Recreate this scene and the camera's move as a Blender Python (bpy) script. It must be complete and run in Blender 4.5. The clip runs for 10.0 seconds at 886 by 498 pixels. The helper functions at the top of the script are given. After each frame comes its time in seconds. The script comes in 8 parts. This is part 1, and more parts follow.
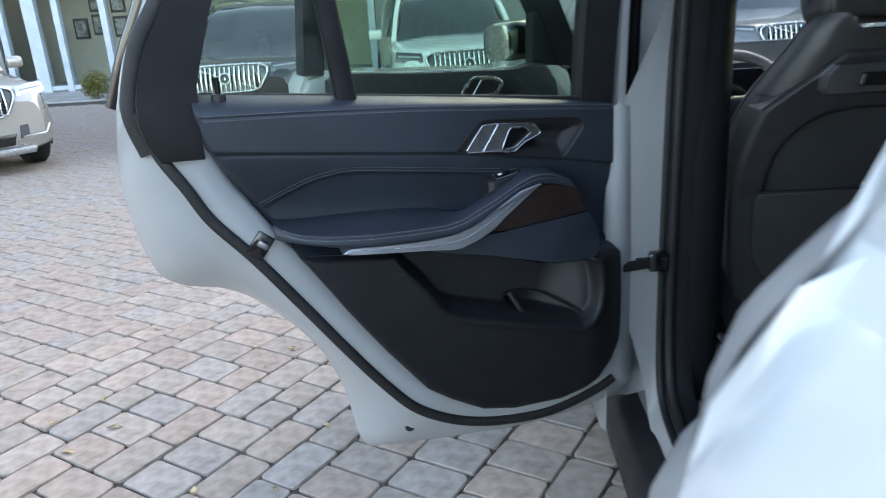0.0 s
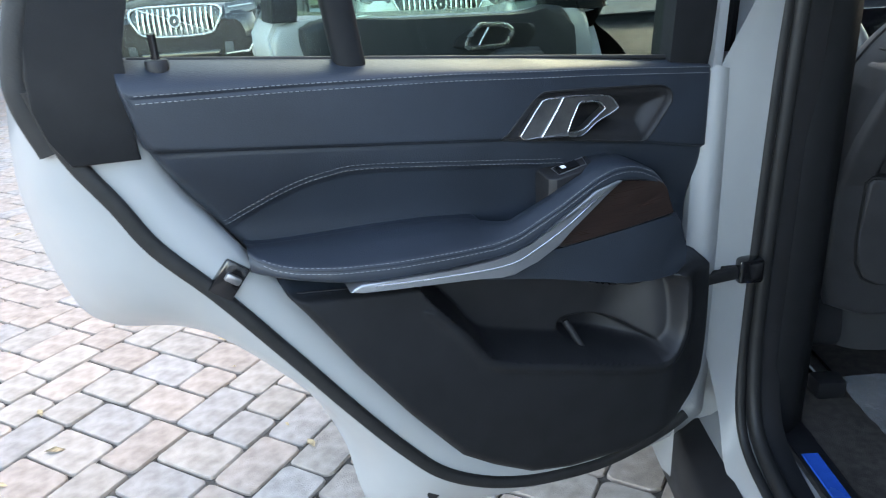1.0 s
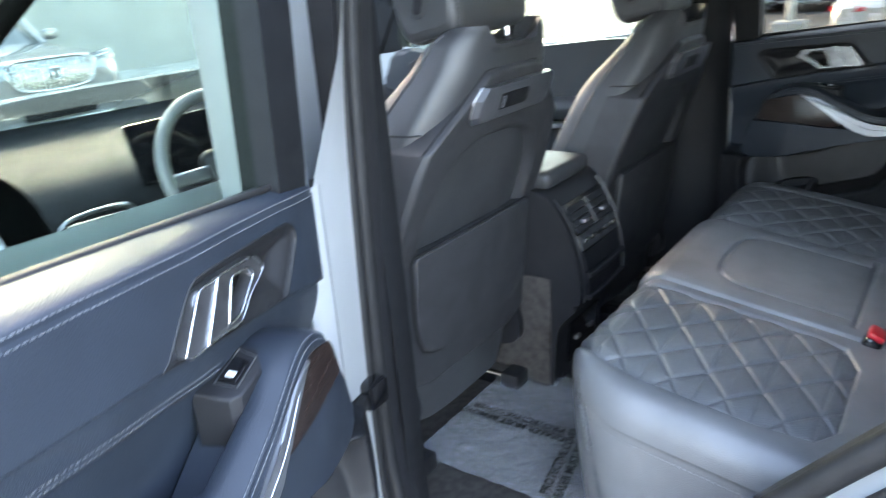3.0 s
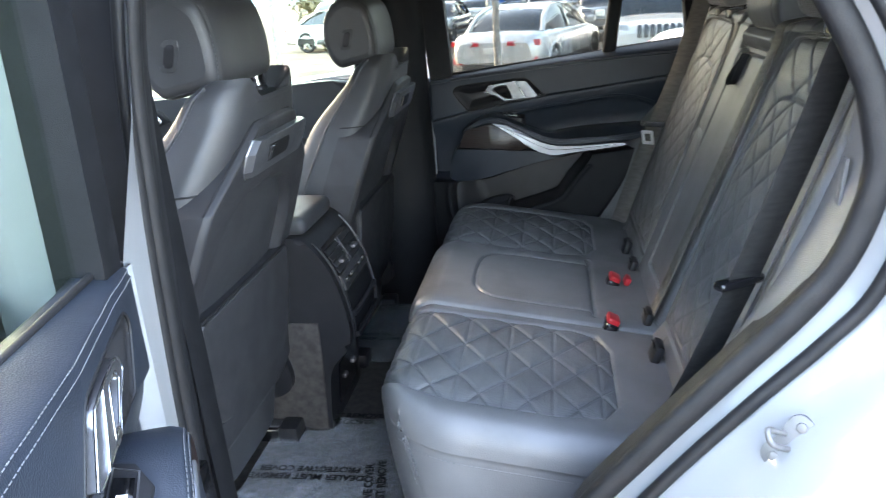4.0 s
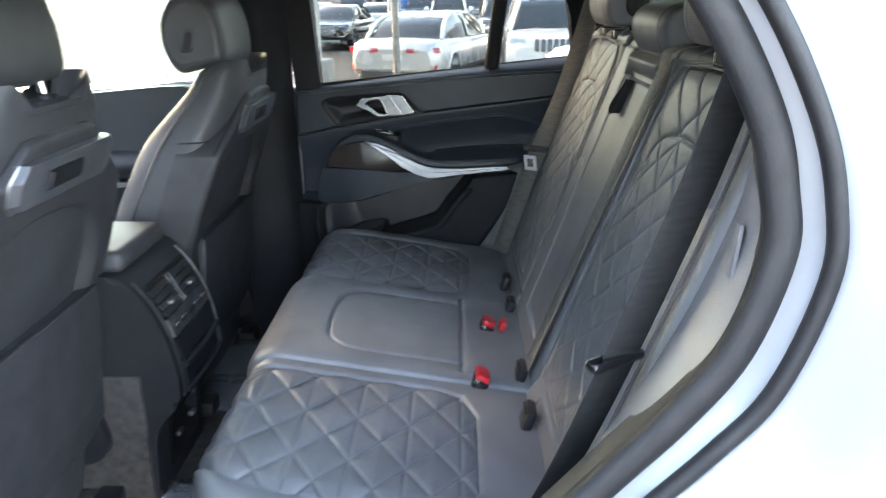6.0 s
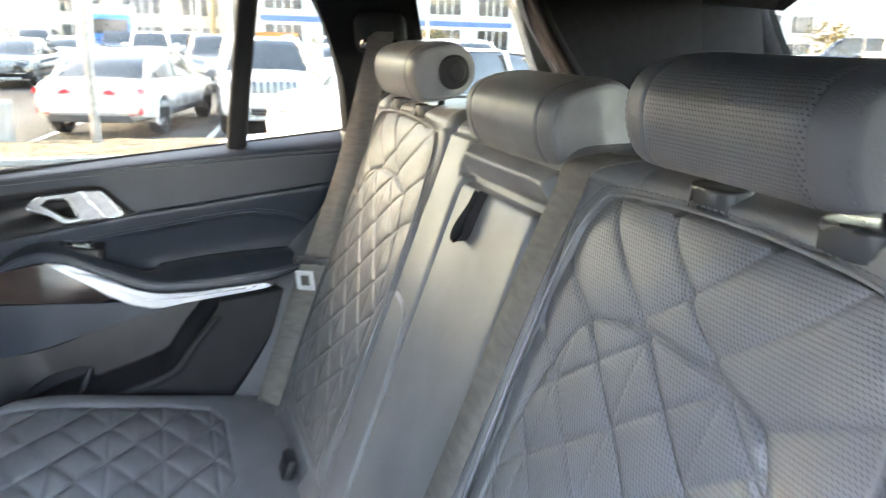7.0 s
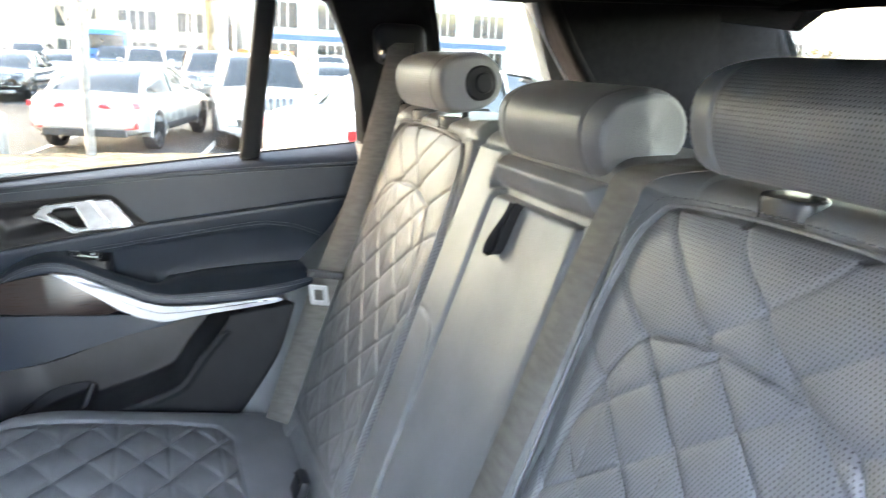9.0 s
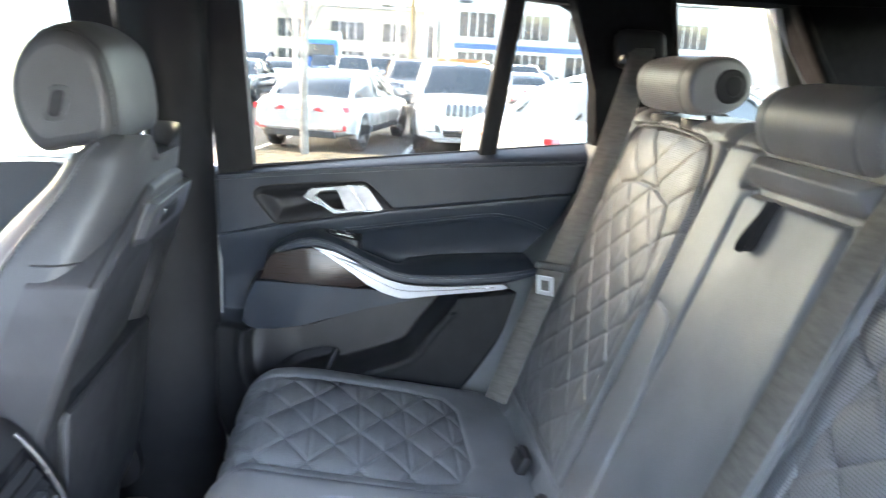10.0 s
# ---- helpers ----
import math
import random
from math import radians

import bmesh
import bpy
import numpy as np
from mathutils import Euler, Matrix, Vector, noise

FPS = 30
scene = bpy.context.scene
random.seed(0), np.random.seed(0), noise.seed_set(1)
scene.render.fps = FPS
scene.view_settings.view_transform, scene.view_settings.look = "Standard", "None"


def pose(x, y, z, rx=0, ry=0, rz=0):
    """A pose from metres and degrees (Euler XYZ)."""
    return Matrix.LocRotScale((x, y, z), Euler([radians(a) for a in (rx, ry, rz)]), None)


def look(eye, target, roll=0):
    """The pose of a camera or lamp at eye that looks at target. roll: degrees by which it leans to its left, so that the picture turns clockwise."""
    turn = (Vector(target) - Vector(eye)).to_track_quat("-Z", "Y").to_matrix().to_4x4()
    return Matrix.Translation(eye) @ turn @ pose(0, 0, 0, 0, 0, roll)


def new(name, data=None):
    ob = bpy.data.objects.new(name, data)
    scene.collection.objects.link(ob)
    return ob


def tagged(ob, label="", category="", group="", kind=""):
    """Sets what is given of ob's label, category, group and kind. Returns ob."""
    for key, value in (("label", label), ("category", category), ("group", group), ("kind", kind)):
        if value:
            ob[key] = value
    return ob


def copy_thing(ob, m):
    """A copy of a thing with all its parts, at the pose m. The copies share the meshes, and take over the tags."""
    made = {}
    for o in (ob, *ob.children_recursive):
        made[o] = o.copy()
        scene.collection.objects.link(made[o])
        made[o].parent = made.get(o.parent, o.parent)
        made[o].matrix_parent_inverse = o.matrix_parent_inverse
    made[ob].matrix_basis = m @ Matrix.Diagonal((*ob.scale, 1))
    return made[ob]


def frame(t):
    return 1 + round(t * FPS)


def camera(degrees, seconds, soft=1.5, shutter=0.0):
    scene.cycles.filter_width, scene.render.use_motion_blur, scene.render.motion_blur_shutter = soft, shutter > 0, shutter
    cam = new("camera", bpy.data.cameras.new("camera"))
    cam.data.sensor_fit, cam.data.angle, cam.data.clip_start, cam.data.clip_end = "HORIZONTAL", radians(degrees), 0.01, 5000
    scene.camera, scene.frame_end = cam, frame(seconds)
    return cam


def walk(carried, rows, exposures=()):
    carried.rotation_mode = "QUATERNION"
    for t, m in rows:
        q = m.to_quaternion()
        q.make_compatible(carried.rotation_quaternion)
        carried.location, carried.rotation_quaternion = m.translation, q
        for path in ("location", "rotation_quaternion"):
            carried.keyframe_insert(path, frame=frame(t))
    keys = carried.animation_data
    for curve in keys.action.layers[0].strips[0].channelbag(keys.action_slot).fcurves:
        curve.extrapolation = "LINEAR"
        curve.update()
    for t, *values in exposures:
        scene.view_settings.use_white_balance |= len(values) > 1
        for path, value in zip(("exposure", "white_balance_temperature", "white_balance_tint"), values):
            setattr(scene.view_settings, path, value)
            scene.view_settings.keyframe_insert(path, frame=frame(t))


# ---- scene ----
cam = camera(62.3, 10.0, soft=1.0, shutter=0.35)
PATH = [
    (0, (0.053, -0.202, 1.465), (-0.053, 1.689, 0.821), -3.7),
    (0.5, (-0.068, 0.077, 1.445), (-0.153, 1.935, 0.71), -4.0),
    (1, (-0.075, 0.223, 1.446), (-0.088, 2.06, 0.655), -3.6),
    (1.5, (-0.061, 0.267, 1.439), (0.087, 2.083, 0.613), -2.8),
    (2, (-0.199, 0.334, 1.436), (0.29, 2.095, 0.624), -2.4),
    (2.5, (-0.324, 0.495, 1.436), (0.676, 2.047, 0.668), -1.9),
    (3, (-0.279, 0.691, 1.469), (1.233, 1.803, 0.778), -4.2),
    (3.2, (-0.287, 0.747, 1.483), (1.355, 1.664, 0.805), -5.0),
    (4.3, (-0.365, 0.886, 1.501), (1.511, 1.093, 0.838), -2.7),
    (5, (-0.365, 0.883, 1.5), (1.511, 1.048, 0.828), -1.8),
    (5.2, (-0.359, 0.881, 1.492), (1.519, 1.042, 0.824), -1.5),
    (6.3, (0.018, 0.793, 1.497), (1.907, 0.66, 0.852), 0.5),
    (6.5, (0.125, 0.821, 1.502), (1.998, 0.512, 0.873), 0.9),
    (7, (0.46, 0.84, 1.522), (2.256, 0.155, 0.969), 1.6),
    (7.5, (0.537, 0.83, 1.523), (2.177, -0.196, 1.012), 1.9),
    (8, (0.543, 0.828, 1.524), (2.103, -0.318, 1.021), 2.1),
    (8.5, (0.535, 0.842, 1.522), (2.169, -0.199, 1.028), 2.8),
    (9, (0.504, 0.876, 1.504), (2.305, 0.165, 1.004), 2.6),
    (9.5, (0.451, 0.936, 1.474), (2.31, 0.412, 0.955), 3.2),
    (10, (0.449, 0.984, 1.489), (2.37, 0.743, 0.99), 3.1),
]
EXPOSURE = [(0, 3.05, 7600, 14), (1, 3.65, 7700, 14), (1.6, 3.95, 7500, 14), (2, 4.2, 7400, 14), (2.6, 4.6, 7200, 14), (3.2, 5.0, 7800, 19), (4.4, 4.9, 7800, 19), (5.2, 4.85, 7800, 19), (6.4, 5.6, 8000, 19), (7.2, 6.6, 8300, 22), (8.6, 6.75, 8200, 21), (10, 6.3, 7700, 21)]
walk(cam, [(t, look(eye, target, roll)) for t, eye, target, roll in PATH], EXPOSURE)

# ---- light ----
SUN_TO = Vector((0.38, 0.82, 0.33)).normalized()
world = bpy.data.worlds.new("sky")
scene.world = world
world.use_nodes = True
wn = world.node_tree.nodes
sky = wn.new("ShaderNodeTexSky")
sky.sky_type, sky.sun_disc = "NISHITA", False
sky.sun_elevation = math.asin(SUN_TO.z)
sky.sun_rotation = math.atan2(SUN_TO.x, SUN_TO.y)
sky.dust_density = 1.5
world.node_tree.links.new(sky.outputs[0], wn["Background"].inputs[0])
wn["Background"].inputs[1].default_value = 0.15
sun = new("sun", bpy.data.lights.new("sun", "SUN"))
sun.data.energy, sun.data.angle, sun.data.color = 0.8, radians(0.5), (1, 0.94, 0.85)
sun.matrix_world = look(SUN_TO * 30, (0, 0, 0))

GZ = 0.10      # the ground's height
CX = 1.26      # the car's middle line


# ---- materials ----
def material(name, colour, rough=0.5, metal=0.0, vary=0.12, scale=8.0, grain=0.0, grain_scale=400.0, second=None, coat=0.0,
             rough_vary=0.1, spec=0.5, stretch=(1, 1, 1), coords="Object", per_piece=0.0):
    m = bpy.data.materials.new(name)
    m.use_nodes = True
    n, l = m.node_tree.nodes, m.node_tree.links
    b = n["Principled BSDF"]
    tc, mp = n.new("ShaderNodeTexCoord"), n.new("ShaderNodeMapping")
    mp.inputs["Scale"].default_value = stretch
    l.new(tc.outputs[coords], mp.inputs[0])
    big, fine = n.new("ShaderNodeTexNoise"), n.new("ShaderNodeTexNoise")
    big.inputs["Scale"].default_value, big.inputs["Detail"].default_value = scale, 5
    fine.inputs["Scale"].default_value, fine.inputs["Detail"].default_value = grain_scale, 3
    for t in (big, fine):
        l.new(mp.outputs[0], t.inputs["Vector"])
    mix = n.new("ShaderNodeMix")
    mix.data_type = "RGBA"
    second = second or [max(0, c * (1 - vary * 2.2)) for c in colour]
    mix.inputs[6].default_value = (*[min(1, c * (1 + vary * 0.5)) for c in colour], 1)
    mix.inputs[7].default_value = (*second, 1)
    ramp = n.new("ShaderNodeMapRange")
    ramp.inputs[1].default_value, ramp.inputs[2].default_value = 0.35, 0.75
    l.new(big.outputs[0], ramp.inputs[0])
    l.new(ramp.outputs[0], mix.inputs[0])
    out = mix.outputs[2]
    if per_piece:
        info, hsv, mr = n.new("ShaderNodeObjectInfo"), n.new("ShaderNodeHueSaturation"), n.new("ShaderNodeMapRange")
        mr.inputs[3].default_value, mr.inputs[4].default_value = 1 - per_piece, 1 + per_piece
        l.new(info.outputs["Random"], mr.inputs[0])
        l.new(mr.outputs[0], hsv.inputs["Value"])
        l.new(out, hsv.inputs["Color"])
        out = hsv.outputs[0]
    l.new(out, b.inputs["Base Color"])
    rr = n.new("ShaderNodeMapRange")
    rr.inputs[3].default_value, rr.inputs[4].default_value = max(0.02, rough - rough_vary), min(1, rough + rough_vary)
    l.new(big.outputs[0], rr.inputs[0])
    l.new(rr.outputs[0], b.inputs["Roughness"])
    b.inputs["Metallic"].default_value = metal
    b.inputs["Specular IOR Level"].default_value = spec
    if coat:
        b.inputs["Coat Weight"].default_value, b.inputs["Coat Roughness"].default_value = coat, 0.03
    if grain:
        bump = n.new("ShaderNodeBump")
        bump.inputs["Strength"].default_value, bump.inputs["Distance"].default_value = grain, 0.002
        l.new(fine.outputs[0], bump.inputs["Height"])
        l.new(bump.outputs[0], b.inputs["Normal"])
    return m


def leather(name, colour, rough=0.42, perforated=False, spec=0.6):
    m = material(name, colour, rough, 0, 0.12, 9, 0, spec=spec)
    n, l = m.node_tree.nodes, m.node_tree.links
    b = n["Principled BSDF"]
    tc = n.new("ShaderNodeTexCoord")
    cells = n.new("ShaderNodeTexVoronoi")
    cells.inputs["Scale"].default_value = 620
    l.new(tc.outputs["Object"], cells.inputs["Vector"])
    bump = n.new("ShaderNodeBump")
    bump.inputs["Strength"].default_value, bump.inputs["Distance"].default_value = 0.35, 0.0006
    l.new(cells.outputs["Distance"], bump.inputs["Height"])
    normal = bump.outputs[0]
    if perforated:
        mp = n.new("ShaderNodeMapping")
        mp.inputs["Scale"].default_value = (290, 290, 290)
        mp.inputs["Rotation"].default_value = (0, 0, 0)
        l.new(tc.outputs["UV"], mp.inputs[0])
        sep = n.new("ShaderNodeSeparateXYZ")
        l.new(mp.outputs[0], sep.inputs[0])

        def op(kind, a, c=None):
            x = n.new("ShaderNodeMath")
            x.operation = kind
            for i, v in ((0, a), (1, c)):
                if v is None:
                    continue
                if isinstance(v, (int, float)):
                    x.inputs[i].default_value = v
                else:
                    l.new(v, x.inputs[i])
            return x.outputs[0]
        row = op("FLOOR", sep.outputs[1])
        shift = op("MULTIPLY", op("MODULO", row, 2.0), 0.5)
        fx = op("SUBTRACT", op("FRACT", op("ADD", sep.outputs[0], shift)), 0.5)
        fy = op("SUBTRACT", op("FRACT", sep.outputs[1]), 0.5)
        d = op("SQRT", op("ADD", op("MULTIPLY", fx, fx), op("MULTIPLY", fy, fy)))
        hole = n.new("ShaderNodeMapRange")
        hole.inputs[1].default_value, hole.inputs[2].default_value = 0.16, 0.24
        l.new(d, hole.inputs[0])
        b2 = n.new("ShaderNodeBump")
        b2.inputs["Strength"].default_value, b2.inputs["Distance"].default_value = 0.8, 0.001
        l.new(hole.outputs[0], b2.inputs["Height"])
        l.new(normal, b2.inputs["Normal"])
        normal = b2.outputs[0]
        dark = n.new("ShaderNodeMix")
        dark.data_type = "RGBA"
        dark.inputs[6].default_value = (0.008, 0.008, 0.008, 1)
        l.new(hole.outputs[0], dark.inputs[0])
        l.new(b.inputs["Base Color"].links[0].from_socket, dark.inputs[7])
        l.new(dark.outputs[2], b.inputs["Base Color"])
    l.new(normal, b.inputs["Normal"])
    return m


def glass(name, tint=(0.8, 0.9, 0.86), clear=0.86):
    m = bpy.data.materials.new(name)
    m.use_nodes = True
    n, l = m.node_tree.nodes, m.node_tree.links
    n.remove(n["Principled BSDF"])
    tr, gl, mx = n.new("ShaderNodeBsdfTransparent"), n.new("ShaderNodeBsdfGlossy"), n.new("ShaderNodeMixShader")
    lw, pw, mr = n.new("ShaderNodeLayerWeight"), n.new("ShaderNodeMath"), n.new("ShaderNodeMapRange")
    tr.inputs[0].default_value = (*[c * clear for c in tint], 1)
    gl.inputs["Roughness"].default_value = 0.01
    pw.operation, pw.inputs[1].default_value = "POWER", 5.0
    mr.inputs[3].default_value, mr.inputs[4].default_value = 0.010, 0.45
    l.new(lw.outputs["Facing"], pw.inputs[0])
    l.new(pw.outputs[0], mr.inputs[0])
    l.new(mr.outputs[0], mx.inputs[0])
    l.new(tr.outputs[0], mx.inputs[1])
    l.new(gl.outputs[0], mx.inputs[2])
    l.new(mx.outputs[0], n["Material Output"].inputs[0])
    return m


# one black leather: bench copies lightened as if lit, front seat copy left darker
LEATHER_LIT = leather("lit_black_leather", (0.135, 0.138, 0.143), 0.45, spec=0.75)
LEATHER_SHADED = leather("shaded_black_leather", (0.040, 0.041, 0.044), 0.48, spec=0.55)
LEATHER_PERF_LIT = leather("lit_perforated_leather", (0.135, 0.138, 0.143), 0.45, True, spec=0.75)
# black leather; the blue in its base colour stands for reflected sky
DOOR_LEATHER = leather("sky_tinted_black_leather", (0.020, 0.026, 0.036), 0.43, spec=0.36)
PLASTIC = material("black_soft_plastic", (0.012, 0.0125, 0.014), 0.55, 0, 0.1, 20, 0.25, 900, spec=0.14)
PLASTIC_HARD = material("black_moulded_plastic", (0.017, 0.017, 0.019), 0.45, 0, 0.1, 20, 0.15, 900, spec=0.24)
GLOSS_BLACK = material("gloss_black", (0.006, 0.006, 0.007), 0.12, 0, 0.1, 6, 0, coat=0.5, rough_vary=0.04)
RUBBER = material("black_rubber", (0.008, 0.008, 0.009), 0.62, 0, 0.2, 30, 0.2, 300)
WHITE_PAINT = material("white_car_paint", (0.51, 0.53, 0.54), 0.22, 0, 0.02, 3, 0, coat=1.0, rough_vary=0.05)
# the same white paint, darkened to put the door openings' shade into its colour
JAMB_SHADED = material("shaded_white_jamb_paint", (0.30, 0.31, 0.315), 0.32, 0, 0.04, 5, 0, coat=0.5, rough_vary=0.08)
CHROME = material("satin_chrome", (0.58, 0.59, 0.61), 0.26, 1.0, 0.05, 30, 0, rough_vary=0.06)
ALU = material("brushed_aluminium", (0.38, 0.39, 0.41), 0.45, 1.0, 0.08, 20, 0.2, 300, stretch=(1, 0.03, 1))
STEEL = material("grey_steel", (0.34, 0.34, 0.35), 0.40, 1.0, 0.15, 40, 0.15, 500)
WOOD = material("dark_fineline_wood", (0.022, 0.013, 0.011), 0.3, 0, 0.5, 14, 0.1, 200, (0.006, 0.004, 0.004), stretch=(4, 1.2, 30), coat=0.05, spec=0.3)
THREAD = material("pale_thread", (0.14, 0.145, 0.155), 0.7, 0, 0.2, 60)
THREAD_DARK = material("grey_thread", (0.11, 0.11, 0.12), 0.7, 0, 0.2, 60)
CARPET = material("dark_carpet", (0.065, 0.058, 0.054), 0.95, 0, 0.18, 60, 1.0, 700, spec=0.1)
# belts that catch the light: the brightness is put into the webbing's colour
WEBBING_LIT = material("lit_seat_belt_webbing", (0.105, 0.098, 0.088), 0.6, 0, 0.15, 40, 0.6, 500, stretch=(1, 1, 4))
BRIGHT = material("bright_plated_metal", (0.85, 0.85, 0.85), 0.4, 0.6, 0.05, 30, 0)
ZINC = material("grey_zinc_plate", (0.20, 0.195, 0.195), 0.45, 0.4, 0.1, 40, 0.1, 500)
FAR_TRIM = material("dark_door_trim", (0.022, 0.024, 0.028), 0.55, 0, 0.1, 4, 0, spec=0.3)
BOARD = material("grey_black_back_board", (0.034, 0.034, 0.037), 0.5, 0, 0.1, 20, 0.25, 900, spec=0.4)
# plastic of the mount plate, lightened to hold its reflected sheen in the colour
SHEEN_GREY = material("sheen_grey_plastic", (0.060, 0.061, 0.066), 0.32, 0, 0.1, 20, 0.1, 900)
COLLAR = material("dark_grey_plastic", (0.050, 0.050, 0.052), 0.26, 0, 0.1, 20, 0.1, 900)
# same webbing for the near left belt, its shade put into the colour
WEBBING_SHADED = material("shaded_seat_belt_webbing", (0.026, 0.026, 0.026), 0.7, 0, 0.15, 40, 0.6, 500, stretch=(1, 1, 4), spec=0.2)
HEADLINER = material("black_headliner_cloth", (0.006, 0.006, 0.0066), 0.9, 0, 0.15, 60, 0.5, 900, spec=0.12)
RED_PLASTIC = material("red_plastic", (0.62, 0.02, 0.03), 0.35, 0, 0.1, 20)
BLUE_FILM = material("blue_film", (0.01, 0.10, 0.52), 0.25, 0, 0.15, 20)
PRINT_BLACK = material("black_print", (0.006, 0.006, 0.006), 0.9, spec=0.1)
PRINT_WHITE = material("white_print", (0.75, 0.75, 0.75), 0.5)
# right door glass, darkened in colour to dim the bright lot behind it
WINDOW_GLASS = glass("dimmed_side_glass", (0.92, 0.96, 0.92), 0.46)
GREEN_GLASS = glass("green_car_glass", (0.88, 0.97, 0.90), 0.88)
# rear and quarter glass, also darkened against the outside brightness, not privacy glass
DARK_GLASS = glass("dimmed_car_glass", (0.92, 0.96, 0.92), 0.44)
CLEAR_GLASS = glass("clear_glass", (0.93, 0.97, 0.96), 0.95)


# ---- shapes ----
def thing(name, label, category, group="", kind="", at=None):
    ob = new(name)
    ob.empty_display_size = 0.1
    if at is not None:
        ob.matrix_world = at
    return tagged(ob, label, category, group, kind)


def link_mesh(name, verts, faces, mat, parent=None, label="", smooth=True, uv=None, angle=None):
    me = bpy.data.meshes.new(name)
    me.from_pydata([tuple(map(float, v)) for v in verts], [], [tuple(map(int, f)) for f in faces])
    me.materials.append(mat)
    if smooth:
        me.shade_smooth()
        if angle is not None:
            me.set_sharp_from_angle(angle=radians(angle))
    if uv is not None:
        layer = me.uv_layers.new(name="UVMap")
        ids = np.empty(len(me.loops), int)
        me.loops.foreach_get("vertex_index", ids)
        layer.data.foreach_set("uv", np.asarray(uv, float)[ids].ravel())
    ob = new(name, me)
    ob.parent = parent
    if label:
        ob["label"] = label
    return ob


def part(name, bm, mat, parent=None, label="", smooth=True, angle=35):
    bmesh.ops.recalc_face_normals(bm, faces=bm.faces[:])
    me = bpy.data.meshes.new(name)
    bm.to_mesh(me)
    bm.free()
    me.materials.append(mat)
    if smooth:
        me.shade_smooth()
        me.set_sharp_from_angle(angle=radians(angle))
    ob = new(name, me)
    ob.parent = parent
    if label:
        ob["label"] = label
    return ob


def grid_faces(nu, nv, cu=False, cv=False):
    i, j = np.meshgrid(np.arange(nu if cu else nu - 1), np.arange(nv if cv else nv - 1), indexing="ij")
    a, b = i * nv + j, ((i + 1) % nu) * nv + j
    c, d = ((i + 1) % nu) * nv + (j + 1) % nv, i * nv + (j + 1) % nv
    return np.stack([a, b, c, d], -1).reshape(-1, 4)


def curve(points, n=60, closed=False):
    """A smooth line through the points, evenly spaced."""
    p = np.asarray(points, float)
    m = len(p)
    out = []
    spans = m if closed else m - 1
    for i in range(spans):
        if closed:
            p0, p1, p2, p3 = p[(i - 1) % m], p[i], p[(i + 1) % m], p[(i + 2) % m]
        else:
            p1, p2 = p[i], p[i + 1]
            p0 = p[i - 1] if i else 2 * p1 - p2
            p3 = p[i + 2] if i + 2 < m else 2 * p2 - p1
        t = np.linspace(0, 1, 12, endpoint=False)[:, None]
        out.append(0.5 * ((2 * p1) + (-p0 + p2) * t + (2 * p0 - 5 * p1 + 4 * p2 - p3) * t ** 2 + (-p0 + 3 * p1 - 3 * p2 + p3) * t ** 3))
    q = np.concatenate(out + ([p[:1]] if closed else [p[-1:]]))
    s = np.concatenate([[0], np.cumsum(np.linalg.norm(np.diff(q, axis=0), axis=1))])
    w = np.linspace(0, s[-1], n, endpoint=not closed)
    return np.stack([np.interp(w, s, q[:, k]) for k in range(q.shape[1])], -1)


def keyed(points, per=5):
    """Like curve(), but with the same number of steps between each two points."""
    p = np.asarray(points, float)
    m, out = len(p), []
    for i in range(m - 1):
        p1, p2 = p[i], p[i + 1]
        p0 = p[i - 1] if i else 2 * p1 - p2
        p3 = p[i + 2] if i + 2 < m else 2 * p2 - p1
        t = np.linspace(0, 1, per, endpoint=False)[:, None]
        out.append(0.5 * ((2 * p1) + (-p0 + p2) * t + (2 * p0 - 5 * p1 + 4 * p2 - p3) * t ** 2 + (-p0 + 3 * p1 - 3 * p2 + p3) * t ** 3))
    return np.concatenate(out + [p[-1:]])


def frames_along(path, closed=False, up=(0, 0, 1)):
    p = np.asarray(path, float)
    if closed:
        t = np.roll(p, -1, 0) - np.roll(p, 1, 0)
    else:
        t = np.gradient(p, axis=0)
    t /= np.linalg.norm(t, axis=1)[:, None] + 1e-9
    u = np.broadcast_to(np.asarray(up, float), t.shape)
    a = np.cross(t, u)
    a /= np.linalg.norm(a, axis=1)[:, None] + 1e-9
    return t, a, np.cross(a, t)


def sweep(path, profile, closed=False, up=(0, 0, 1), scale=None):
    """A profile, in metres across and up, carried along a path. Returns verts and faces."""
    t, a, b = frames_along(path, closed, up)
    pr = np.asarray(profile, float)
    k = np.ones(len(path)) if scale is None else np.asarray(scale)
    v = np.asarray(path)[:, None] + k[:, None, None] * (pr[None, :, :1] * a[:, None] + pr[None, :, 1:] * b[:, None])
    n, m = len(path), len(pr)
    f = [tuple(q) for q in grid_faces(n, m, closed, True)]
    if not closed:
        f += [tuple(range(m))[::-1], tuple(range((n - 1) * m, n * m))]
    return v.reshape(-1, 3), f


def ring(rx, ry=None, n=10):
    a = np.linspace(0, 2 * math.pi, n, endpoint=False)
    return np.stack([np.cos(a) * rx, np.sin(a) * (ry or rx)], -1)


def superring(rx, ry, n=24, power=4.0):
    a = np.linspace(0, 2 * math.pi, n, endpoint=False)
    c, s = np.cos(a), np.sin(a)
    return np.stack([np.sign(c) * np.abs(c) ** (2 / power) * rx, np.sign(s) * np.abs(s) ** (2 / power) * ry], -1)


